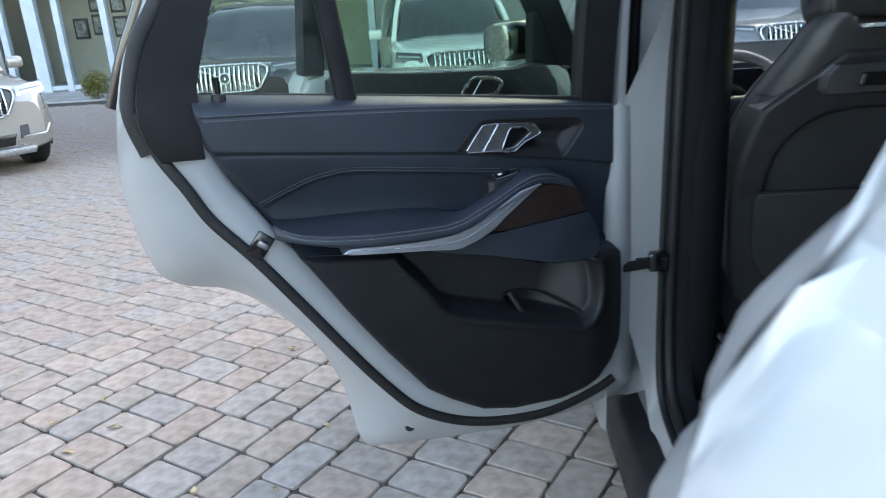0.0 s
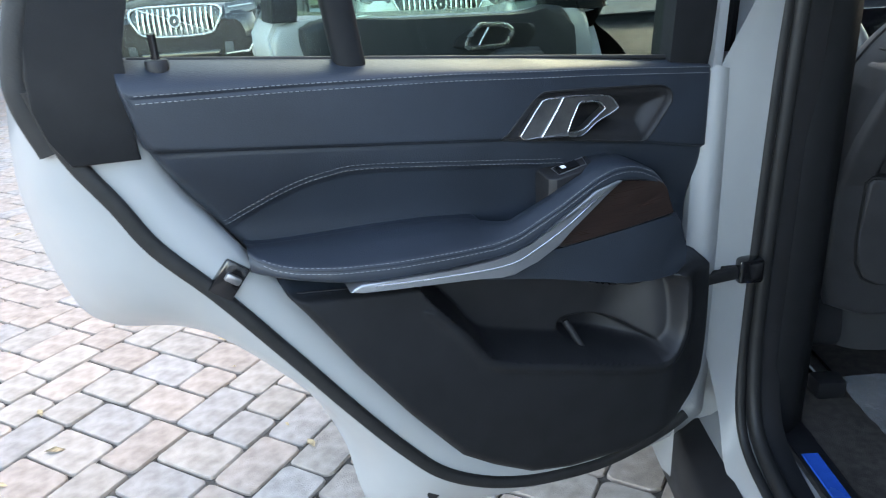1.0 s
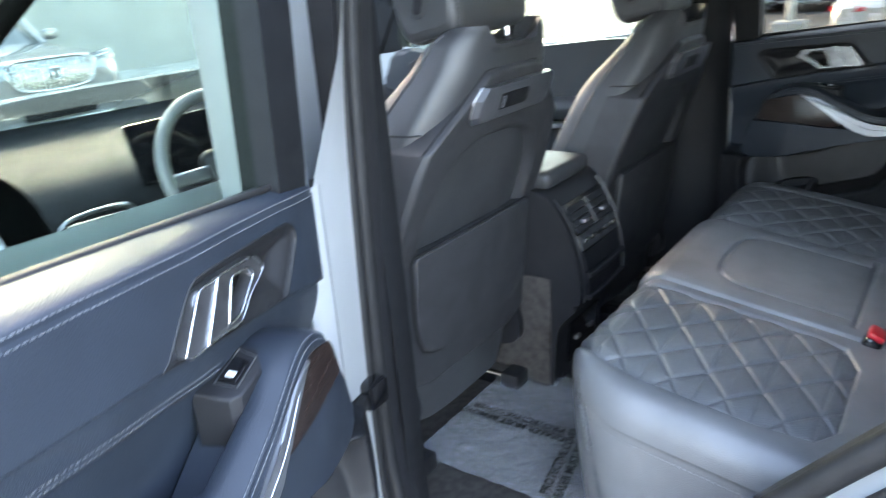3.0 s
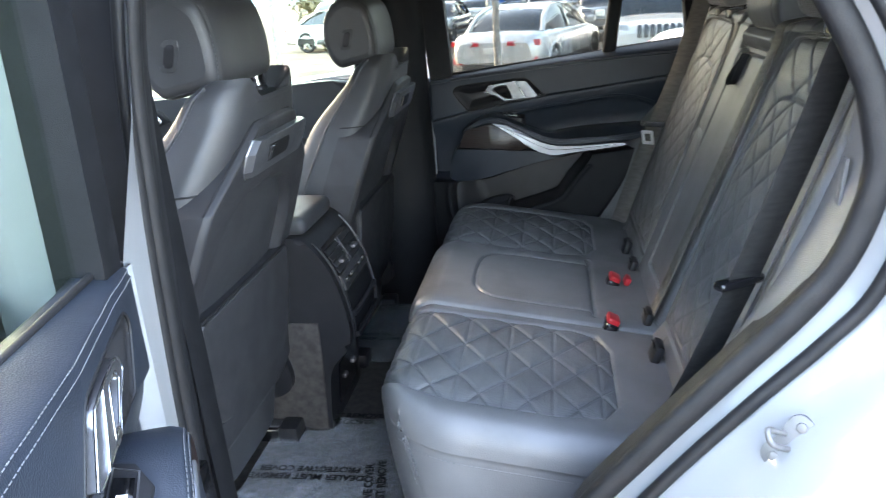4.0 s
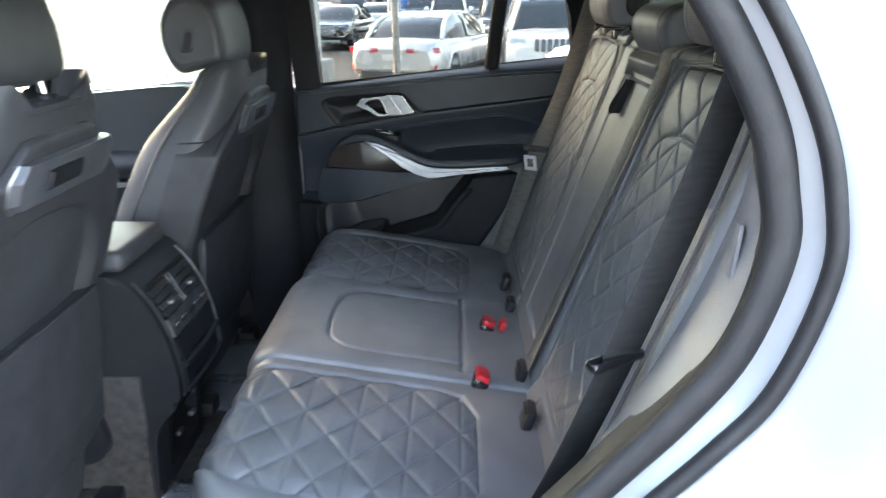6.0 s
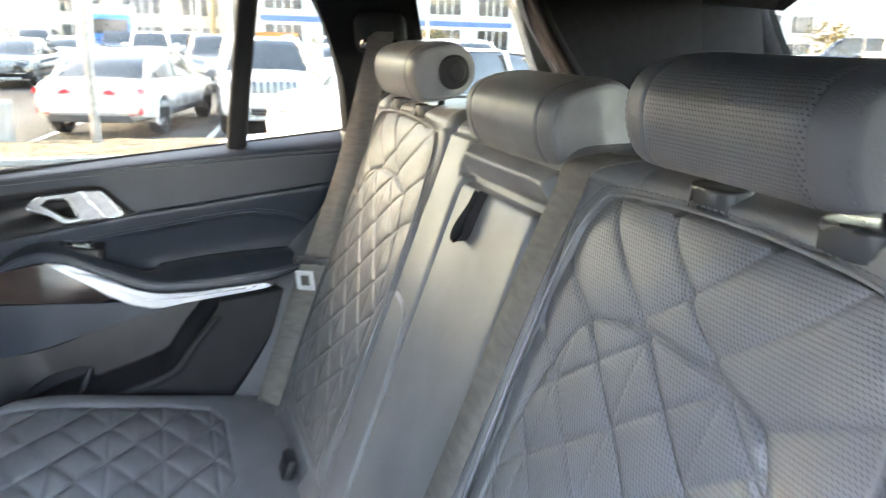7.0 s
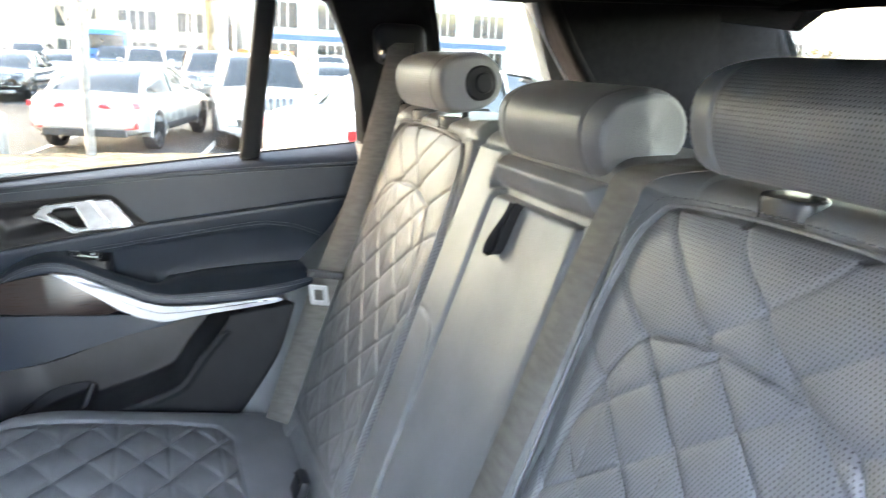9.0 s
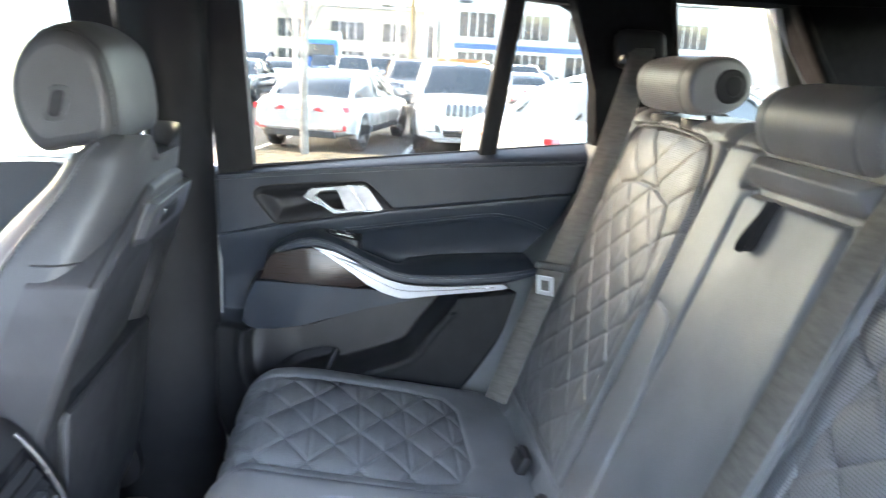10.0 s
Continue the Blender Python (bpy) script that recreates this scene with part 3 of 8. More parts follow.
    # lock pin
    pin = [(0.968, 0.055, 1.325), (0.968, 0.056, 1.350), (0.968, 0.057, 1.362)]
    tube("lock_pin", [L(*p) for p in pin], 0.005, GLOSS_BLACK, door, up=(1, 0, 0), n=12)
    part("pin_collar", slab(ring(0.013, n=14) + np.array([0.968, 0]), lambda a, b, d: L(a, 0.055 + b * 0.8, d), 1.318, 1.334, 0.003), PLASTIC_HARD, door)

    # painted shell
    A, B, C = keyed(SHELL_IN, 6), keyed(SHELL_SEAL, 6), keyed(SHELL_OUT, 6)
    n = len(A)
    col = lambda loop, w: np.stack([loop[:, 0], np.broadcast_to(w, n), loop[:, 1]], -1)
    mid = B * 0.62 + C * 0.38
    mid2 = B * 0.3 + C * 0.7
    mid3 = B * 0.08 + C * 0.92
    rows = [col(A * 0.96 + np.array([0.02, 0.03]), 0.03), col(A, 0.055), col(B, 0.045), col(mid, 0.02), col(mid2, -0.035), col(mid3, -0.09), col(C, -0.108), col(C, -0.122)]
    S = LV(np.stack(rows, 1))
    faces = flip(grid_faces(n, len(rows)))
    v = S.reshape(-1, 3)
    ring_out = [i * len(rows) + len(rows) - 1 for i in range(n)]
    link_mesh("shell", v, faces, JAMB_SHADED, door, "white painted door shell")
    # outer skin, bulged a little
    q = np.linspace(0, 1, 9)
    top = np.linspace(C[-1], C[0], 12)[1:-1]
    full = np.concatenate([C, top])
    cen = full.mean(0)
    skin = np.stack([np.stack([cen[0] + (full[:, 0] - cen[0]) * k, np.full(len(full), -0.122 - 0.06 * math.sqrt(1 - k ** 2)), cen[1] + (full[:, 1] - cen[1]) * k], -1) for k in np.linspace(1, 0.02, 9)], 1)
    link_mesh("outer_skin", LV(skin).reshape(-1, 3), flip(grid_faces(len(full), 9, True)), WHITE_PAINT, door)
    # weather strip on the shell
    Bs = B[12:]
    tube("door_seal", LV(np.stack([Bs[:, 0], np.full(len(Bs), 0.047), Bs[:, 1]], -1)), 0, RUBBER, door, profile=superring(0.011, 0.009, 12, 3), up=(s, 0, 0))
    part("drain_plug", slab(ring(0.012, n=16) + np.array([0.672, 0.575]), D, 0.0, 0.026, 0.002), RUBBER, door)
    latch = part("latch", rounded_box((0.018, 0.05, 0.034), 0.003, 2, L(0.935, 0.050, 1.050), Matrix.Rotation(s * 0.9, 4, "X")), GLOSS_BLACK, door, "black door latch")
    part("latch_claw", rounded_box((0.012, 0.012, 0.022), 0.003, 2, L(0.93, 0.058, 1.052), Matrix.Rotation(s * 0.9, 4, "X")), STEEL, door)

    # window surround
    fr = lambda pts, w, nn=40: LV(np.stack([curve(pts, nn)[:, 0], np.full(nn, w), curve(pts, nn)[:, 1]], -1))
    inner_front = [(0.264, belt(0.264) - 0.02), (0.258, 1.34), (0.250, 1.45), (0.240, 1.60)]
    outer_front = [(0.192, 1.235), (0.185, 1.34), (0.175, 1.45), (0.160, 1.66)]
    inner_aft = [(1.006, 1.224), (1.008, 1.275), (1.005, 1.334), (0.975, 1.43), (0.954, 1.488), (0.900, 1.62)]
    outer_aft = [(1.080, 1.226), (1.098, 1.26), (1.105, 1.32), (1.080, 1.406), (1.026, 1.50), (0.950, 1.66)]

    def frame_plate(name, a, b, w0, w1, mat):
        pts = np.concatenate([curve(a, 14), curve(b, 14)[::-1]])
        part(name, slab(pts, D, w0, w1, 0.005, 2), mat, door)
    frame_plate("front_sash", inner_front, outer_front, 0.0, 0.048, PLASTIC)
    frame_plate("rear_sash", inner_aft, outer_aft, 0.0, 0.064, PLASTIC)
    frame_plate("top_sash", [(0.205, 1.60), (0.5, 1.625), (0.925, 1.61)], [(0.132, 1.655), (0.5, 1.685), (0.985, 1.66)], 0.0, 0.061, PLASTIC)
    tube("sash_seal", fr([(1.098, 1.24), (1.114, 1.30), (1.110, 1.345), (1.080, 1.43), (1.035, 1.50), (0.960, 1.66)], 0.030), 0, RUBBER, door, profile=superring(0.017, 0.014, 12, 3), up=(s, 0, 0))
    tube("sash_edge", fr([(1.135, 1.315), (1.108, 1.40), (1.060, 1.49), (0.980, 1.67)], -0.02), 0, JAMB_SHADED, door, profile=superring(0.007, 0.03, 12, 4), label="thin white edge of the door frame", up=(s, 0, 0))
    tube("outer_trim", fr([(1.152, 1.312), (1.118, 1.40), (1.074, 1.49), (0.995, 1.67)], -0.095), 0, GLOSS_BLACK, door, profile=superring(0.016, 0.035, 12, 4), up=(s, 0, 0))
    tube("front_edge", fr([(0.158, 1.22), (0.150, 1.45), (0.136, 1.67)], 0.0), 0, JAMB_SHADED if s > 0 else PLASTIC, door, profile=superring(0.012, 0.03, 12, 4), up=(s, 0, 0))
    tube("front_trim", fr([(0.108, 1.245), (0.100, 1.45), (0.090, 1.67)], -0.04), 0, GLOSS_BLACK, door, profile=superring(0.014, 0.035, 12, 4), up=(s, 0, 0))
    tube("window_divider", fr([(0.744, belt(0.744) - 0.01), (0.762, 1.45), (0.785, 1.63)], 0.045), 0, PLASTIC, door, profile=superring(0.020, 0.016, 16, 3), up=(s, 0, 0))
    gl = [(0.20, 1.22), (0.20, 1.61), (0.93, 1.63), (1.02, 1.31)]
    pane = part("window_pane", slab(gl, D, 0.018, 0.022, 0), GREEN_GLASS if s > 0 else WINDOW_GLASS, door, "slightly green tinted window glass", smooth=False)
    pane.visible_shadow = False
    tube("belt_seal", LV(np.stack([np.linspace(0.23, 1.0, 30), np.full(30, 0.034), belt(np.linspace(0.23, 1.0, 30)) - 0.001], -1)), 0.004, RUBBER, door, up=(s, 0, 0))
    # hinge and check strap
    for z in (0.70, 1.06):
        part("hinge", rounded_box((0.035, 0.075, 0.05), 0.006, 2, L(0.045, -0.02, z)), JAMB_SHADED, door, "white painted hinge")
    part("hinge_clip", rounded_box((0.03, 0.05, 0.075), 0.004, 2, L(0.135, 0.02, 1.075)), JAMB_SHADED, door)
    part("connector", rounded_box((0.03, 0.03, 0.09), 0.008, 2, L(0.115, 0.015, 0.93)), RUBBER, door)
    return door


# ---- body of the car ----
OPEN_IN = [(1.395, 1.25), (1.405, 0.85), (1.392, 0.66), (1.34, 0.545), (1.20, 0.508), (1.06, 0.508), (0.96, 0.565), (0.905, 0.68), (0.855, 0.81), (0.77, 0.92), (0.67, 1.038), (0.60, 1.12), (0.555, 1.19),
           (0.531, 1.28), (0.538, 1.334), (0.558, 1.399), (0.614, 1.492), (0.70, 1.59), (0.85, 1.65), (1.15, 1.66), (1.31, 1.635), (1.37, 1.50)]
OPEN_OUT = [(1.36, 1.24), (1.375, 0.80), (1.385, 0.56), (1.36, 0.455), (1.22, 0.44), (0.99, 0.44), (0.78, 0.452), (0.70, 0.475), (0.667, 0.625), (0.615, 0.751), (0.519, 0.866), (0.445, 0.925), (0.365, 0.985),
            (0.300, 1.16), (0.295, 1.30), (0.345, 1.42), (0.42, 1.54), (0.56, 1.68), (0.80, 1.72), (1.15, 1.73), (1.33, 1.71), (1.35, 1.5)]
WHEEL_Y, WHEEL_Z, WHEEL_R = 0.17, GZ + 0.375, 0.375



def loop_points(pts, per=6):
    p = list(pts)
    return keyed([p[-1]] + p + [p[0], p[1]], per)[per:-per - 1]


def body_edge(b):
    return (0.215 + 0.125 * smooth(0.6, 1.3, b[:, 0]) + 0.10 * smooth(0.95, 0.45, b[:, 1])
            + np.interp(b[:, 1], [1.14, 1.22, 1.30, 1.40, 1.54, 1.70], [0, 0.03, 0.10, 0.19, 0.24, 0.26]) * (1 - 0.5 * smooth(0.6, 1.3, b[:, 0])))


def side_of_body(s):
    X = (lambda x: x) if s > 0 else (lambda x: 2 * CX - x)
    flip = lambda f: [tuple(q) for q in f] if s > 0 else [tuple(q[::-1]) for q in f]
    a, b = loop_points(OPEN_IN), loop_points(OPEN_OUT)
    if s < 0:
        a[:, 0] -= (0.05 * smooth(1.0, 1.25, a[:, 1]) + 0.06 * smooth(1.28, 1.38, a[:, 1]) + 0.09 * smooth(1.42, 1.58, a[:, 1])) * (a[:, 0] < 0.8)
        b[:, 0] -= 0.08 * smooth(1.40, 1.60, b[:, 1]) * (b[:, 0] < 0.8)
    n = len(a)

    def col(p, x):
        x = np.broadcast_to(x, n)
        return np.stack([x if s > 0 else 2 * CX - x, p[:, 0], p[:, 1]], -1)
    edge = body_edge(b)
    bulge = smooth(1.34, 1.12, b[:, 1]) * smooth(0.85, 0.6, b[:, 0])
    cen = a.mean(0)
    trim_in = cen + (a - cen) * 0.93
    rows = [col(a, 0.500), col(a * 0.8 + b * 0.2, 0.475), col(a * 0.70 + b * 0.30, 0.47 + (edge - 0.47) * (0.14 + 0.17 * bulge)), col(a * 0.60 + b * 0.40, 0.47 + (edge - 0.47) * (0.24 + 0.31 * bulge)), col(a * 0.42 + b * 0.58, 0.47 + (edge - 0.47) * (0.42 + 0.34 * bulge)), col(a * 0.18 + b * 0.82, 0.47 + (edge - 0.47) * (0.70 + 0.22 * bulge)), col(a * 0.03 + b * 0.97, 0.47 + (edge - 0.47) * 0.97), col(b, edge)]
    v = np.stack(rows, 1)
    link_mesh("door_jamb", v.reshape(-1, 3), flip(grid_faces(n, len(rows), True)), JAMB_SHADED, suv, "white painted door jamb")
    seal = col(a * 0.98 + b * 0.02, 0.486)
    tube("door_seal", seal, 0, RUBBER, suv, True, "black rubber door seal", profile=superring(0.016, 0.013, 12, 2.6), up=(1, 0, 0))
    seal = col(a * 0.82 + b * 0.18, 0.464)
    tube("door_seal", seal, 0, RUBBER, suv, True, profile=superring(0.008, 0.009, 10, 2.6), up=(1, 0, 0))
    # slim lining of the opening, and the panel from its rear edge to the seat
    tr = np.stack([col(a, 0.495), col(cen + (a - cen) * 0.995, 0.515), col(cen + (a - cen) * 1.01, 0.54)], 1)
    link_mesh("opening_trim", tr.reshape(-1, 3), flip(grid_faces(n, 3, True)), PLASTIC_HARD, suv)
    aft = keyed([(1.02, 0.53), (0.96, 0.565), (0.905, 0.68), (0.855, 0.81), (0.77, 0.92), (0.67, 1.038), (0.60, 1.12), (0.555, 1.19), (0.531, 1.28), (0.538, 1.334), (0.558, 1.399), (0.60, 1.47)], 6)
    if s < 0:
        aft[:, 0] -= 0.05 * smooth(1.0, 1.25, aft[:, 1])
        aft = aft[aft[:, 1] < 1.335]
    seat_y = np.where(aft[:, 1] > 0.80, 0.48 + (1.34 - np.minimum(aft[:, 1], 1.40)) * 0.36 - 0.005, np.interp(aft[:, 1], [0.5, 0.80], [1.02, 0.70]))
    rows = []
    for k in np.linspace(0, 1, 14):
        xk = 0.503 + 0.145 * k
        yk = aft[:, 0] * (1 - k) + seat_y * k + 0.018 * math.sin(k * math.pi)
        rows.append(np.stack([np.full(len(aft), X(xk)), yk, aft[:, 1]], -1))
    side = np.stack(rows, 1)
    link_mesh("seat_side_panel", side.reshape(-1, 3), flip(grid_faces(len(aft), 14)), LEATHER_LIT, suv, "grey-black padded panel between seat and door opening")
    part("airbag_tag", slab([(0.012, -0.035), (-0.012, -0.035), (-0.012, 0.035), (0.012, 0.035)], lambda u, v, w: (X(0.540 + 0.7 * u), 0.541 + w - 0.05 * v - 0.05 * u, 1.262 + 0.8 * v), 0.0, 0.004, 0.002, 2), LEATHER_LIT, suv)
    # rear wing round the wheel arch
    ang = np.radians(np.linspace(-8, 188, 80))
    ca, sa = np.cos(ang), np.sin(ang)
    outb = loop_points(OPEN_OUT)
    rs = np.linspace(0.44, 1.3, 173)
    yy, zz = WHEEL_Y + rs[None] * ca[:, None], WHEEL_Z + rs[None] * sa[:, None]
    stop = (zz > 1.31) | (yy > 0.69) | (yy < -0.93) | (zz < 0.33) | (inside(outb, yy, zz) < 0)
    out = [rs[max(3, int(np.argmax(row)) - 1)] if row.any() else rs[-1] for row in stop]
    out = np.array(out)
    rr = np.linspace(0, 1, 14)
    R = 0.455 + (out[:, None] - 0.455) * rr[None]
    Y, Z = WHEEL_Y + R * ca[:, None], WHEEL_Z + R * sa[:, None]
    k = rr[None] * np.ones_like(R)
    xx = 0.195 + 0.010 * np.sin(k * 6) + 0.022 * smooth(0.75, 1.0, k) * (Y > WHEEL_Y) + 0.125 * smooth(1.06, 1.33, Z)
    rim_b = loop_points(OPEN_OUT)
    for i in range(len(ang)):
        near_b = np.hypot(rim_b[:, 0] - Y[i, -1], rim_b[:, 1] - Z[i, -1])
        m = int(np.argmin(near_b))
        if near_b[m] < 0.03 and 0.55 < rim_b[m, 1] < 1.34:
            Y[i, -1], Z[i, -1] = rim_b[m]
            ex = body_edge(rim_b[m:m + 1])[0]
            for j in range(7, 14):
                w0 = ((j - 6) / 7) ** 1.5
                xx[i, j] = xx[i, j] * (1 - w0) + ex * w0
    wing = np.stack([X(xx) if s > 0 else 2 * CX - xx, Y, Z], -1)
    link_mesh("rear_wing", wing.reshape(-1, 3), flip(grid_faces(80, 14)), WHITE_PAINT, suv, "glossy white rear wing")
    prof = [(0.455, 0.197), (0.44, 0.190), (0.415, 0.192), (0.405, 0.21), (0.405, 0.45)]
    arch = np.array([[(X(x), WHEEL_Y + r * c0, WHEEL_Z + r * s0) for r, x in prof] for c0, s0 in zip(ca, sa)])
    link_mesh("arch_cladding", arch.reshape(-1, 3), flip(grid_faces(80, len(prof))), PLASTIC_HARD, suv, "black wheel arch cladding")
    # sill and side step
    sill = [(0.445, 0.452), (0.40, 0.43), (0.375, 0.40), (0.365, 0.34), (0.40, 0.31), (0.50, 0.30)]
    for nm, y0, y1, pr, mt in (("sill_cladding", 0.66, 2.75, sill, PLASTIC_HARD), ("sill_top", 0.70, 2.75, [(0.44, 0.448), (0.47, 0.465), (0.50, 0.50), (0.56, 0.505), (0.60, 0.49)], JAMB_SHADED)):
        g = np.array([[(X(x), y, z) for x, z in pr] for y in (y0, y1)])
        link_mesh(nm, g.reshape(-1, 3), flip(grid_faces(2, len(pr))), mt, suv)
    part("sill_trim", rounded_box((0.055, 0.62, 0.02), 0.006, 2, (X(0.585), 1.13, 0.500)), PLASTIC_HARD, suv)
    plate = part("sill_plate", rounded_box((0.032, 0.30, 0.004), 0.0015, 1, (X(0.578), 1.17, 0.5125)), BLUE_FILM, suv, "sill plate under blue protective film")
    for i in range(2):
        part("print_bar", rounded_box((0.014, 0.016, 0.001), 0, 1, (X(0.578), 1.075 + 0.025 * i, 0.5152)), PRINT_WHITE, plate)
    PY, wide0, fore = (1.405, 1.0, 0.0) if s > 0 else (1.270, 0.86, 0.075)
    # B post with its lining and upper belt slot
    post = np.array([[(X(x), y + 0.02 * (z - 1.2), z) for x, y in ((0.53, PY), (0.57, PY - 0.005), (0.61, PY + 0.03), (0.625, PY + 0.10 * wide), (0.60, PY + 0.17 * wide), (0.53, PY + 0.20 * wide))] for z in np.linspace(0.46, 1.68, 14) for wide in [np.interp(z, [1.05, 1.25], [1.0 if s > 0 else 1.35, wide0])]])
    link_mesh("centre_post_lining", post.reshape(-1, 3), flip(grid_faces(14, 6)), PLASTIC, suv)
    g = np.array([[(X(x), y, z) for x, y in ((0.335, 1.362), (0.325, 1.39), (0.325, 1.50 - fore), (0.40, 1.54 - fore), (0.53, 1.50 - fore))] for z in np.linspace(0.44, 1.72, 6)])
    link_mesh("centre_post", g.reshape(-1, 3), flip(grid_faces(6, 5)), JAMB_SHADED, suv)

    # upper side: C post, quarter window, D post
    def upper(name, pts, x0, x1, mat, bev=0.008, tilt=0.16):
        return part(name, slab(pts, lambda y, z, d: (X(d + tilt * (z - 1.3)), y, z), x0, x1, bev, 2), mat, suv)
    upper("c_post_lining", [(0.49 if s < 0 else 0.445, 1.32 if s < 0 else 1.36), (0.505 if s < 0 else 0.485, 1.44), (0.53, 1.53), (0.595, 1.66), (0.385, 1.66), (0.345, 1.49), (0.335, 1.36)], 0.52, 0.575, HEADLINER)
    upper("d_post_lining", [(0.125, 1.66), (0.04, 1.54), (-0.055, 1.43), (-0.13, 1.36), (-0.40, 1.36), (-0.32, 1.68), (0.10, 1.70)], 0.46, 0.56, HEADLINER)
    upper("d_post_lining", [(-0.30, 1.30), (-0.30, 1.70), (-0.53, 1.70), (-0.70, 1.30)], 0.45, 0.495, HEADLINER)
    upper("quarter_sill", [(0.46, 1.20), (0.47, 1.365), (-0.75, 1.365), (-0.80, 1.20)], 0.53, 0.60, PLASTIC)
    upper("quarter_rail", [(0.40, 1.63), (0.12, 1.63), (-0.50, 1.655), (-0.50, 1.70), (0.7, 1.70), (0.66, 1.65)], 0.46, 0.585, HEADLINER)
    for q in ([(0.385, 1.66), (0.345, 1.49), (0.335, 1.36)], [(0.125, 1.66), (0.04, 1.54), (-0.055, 1.43), (-0.12, 1.37)]):
        c = curve(q, 24)
        tube("quarter_window_edge", np.stack([X(0.55 + 0.16 * (c[:, 1] - 1.3)) if s > 0 else 2 * CX - (0.55 + 0.16 * (c[:, 1] - 1.3)), c[:, 0], c[:, 1]], -1), 0, HEADLINER, suv, profile=superring(0.012, 0.02, 10, 3), up=(1, 0, 0))
    gq = upper("quarter_pane", [(0.38, 1.65), (0.34, 1.36), (-0.09, 1.36), (0.14, 1.65)], 0.47, 0.474, DARK_GLASS, 0)
    gq.visible_shadow = False
    # outside of the upper rear
    for pts in ([(0.30, 1.29), (0.345, 1.40), (0.42, 1.54), (0.56, 1.69), (0.40, 1.69), (0.37, 1.50), (0.28, 1.37), (0.26, 1.29)], [(-0.10, 1.37), (0.0, 1.46), (0.14, 1.66), (0.12, 1.70), (-0.50, 1.70), (-0.60, 1.50), (-0.66, 1.37)], [(0.31, 1.25), (0.335, 1.375), (-0.66, 1.375), (-0.80, 1.25)]):
        upper("rear_side_panel", pts, 0.320, 0.36, WHITE_PAINT, 0.004, 0.55)
    # cargo bay lining and seat side bolster
    upper("cargo_lining", [(0.42, 0.60), (0.42, 1.21), (-0.80, 1.21), (-0.84, 0.60)], 0.53, 0.60, PLASTIC, tilt=0.0)
    # front wing, A post
    fw = np.array([[(X(x), y, z) for x, z in ((0.30, 0.42), (0.26, 0.75), (0.29, 1.05), (0.36, 1.17), (0.50, 1.20))] for y in (2.72, 3.0)])
    link_mesh("front_wing", fw.reshape(-1, 3), flip(grid_faces(2, 5)), WHITE_PAINT, suv)
    fang = np.radians(np.linspace(0, 180, 40))
    fy = WHEEL_Y + 2.975
    R2 = np.stack([np.full(40, 0.45), np.minimum(np.full(40, 0.62), 0.62)], -1)
    fo = np.array([[(X(x), fy + r * math.cos(t0), WHEEL_Z + r * math.sin(t0)) for r, x in ((0.40, 0.5), (0.40, 0.28), (0.44, 0.262), (0.46, 0.27), (0.60, 0.275), (0.66, 0.32), (0.70, 0.48))] for t0 in fang])
    link_mesh("front_arch", fo.reshape(-1, 3), flip(grid_faces(40, 7)), WHITE_PAINT, suv)
    apost = curve([(X(0.40), 2.95, 1.14), (X(0.46), 2.55, 1.42), (X(0.55), 2.10, 1.66), (X(0.58), 1.5, 1.71)], 30)
    tube("front_post", apost, 0, WHITE_PAINT, suv, profile=superring(0.045, 0.05, 16, 3), label="white windscreen post")
    tube("front_post_lining", apost + np.array([s * 0.045, -0.02, -0.02]), 0, HEADLINER, suv, profile=superring(0.035, 0.04, 12, 3))
    # wheels
    for y in (WHEEL_Y, fy):
        c = Vector((X(0.33), y, WHEEL_Z))
        prof_t = [(0.0, 0.0)]
        a = np.linspace(0, 2 * math.pi, 48, endpoint=False)
        pr = [(0.27, -0.11), (0.345, -0.12), (0.37, -0.10), (0.375, 0.0), (0.37, 0.10), (0.345, 0.12), (0.27, 0.11)]
        vv = np.array([[(c.x + d, c.y + r * math.cos(t0), c.z + r * math.sin(t0)) for r, d in pr] for t0 in a])
        wheel = link_mesh("wheel", vv.reshape(-1, 3), grid_faces(48, 7, True), RUBBER, suv, "black tyre on a dark alloy rim")
        bm = bmesh.new()
        for kk in range(10):
            t0 = 2 * math.pi * kk / 10
            sp = rounded_box((0.05, 0.24, 0.035), 0.008, 1, (0, 0.15, 0))
            bmesh.ops.transform(sp, matrix=Matrix.Translation(c + Vector((-s * 0.08, 0, 0))) @ Matrix.Rotation(t0, 4, "X"), verts=sp.verts)
            me = bpy.data.meshes.new("spoke")
            sp.to_mesh(me)
            sp.free()
            bm.from_mesh(me)
            bpy.data.meshes.remove(me)
        part("rim", bm, STEEL, wheel)


side_of_body(1)
side_of_body(-1)

# floor, roof, screens, tailgate
part("floor_carpet", rounded_box((1.44, 3.2, 0.04), 0.01, 1, (CX, 1.35, 0.485)), CARPET, suv, "dark grey carpet")
part("underbody", rounded_box((1.40, 4.2, 0.10), 0.03, 1, (CX, 1.65, 0.38)), PLASTIC_HARD, suv)
part("cargo_floor", rounded_box((1.30, 1.20, 0.04), 0.01, 1, (CX, -0.20, 0.82)), CARPET, suv)
ys = np.linspace(-0.62, 2.12, 24)
xs = np.linspace(-1, 1, 21)
roof = np.array([[(CX + x * 0.70, y, 1.735 + 0.035 * (1 - x ** 4) - 0.03 * ((y - 0.8) / 1.4) ** 2) for x in xs] for y in ys])
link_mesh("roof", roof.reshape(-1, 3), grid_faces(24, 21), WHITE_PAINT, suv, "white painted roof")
lining = roof.copy()
lining[..., 2] -= 0.065
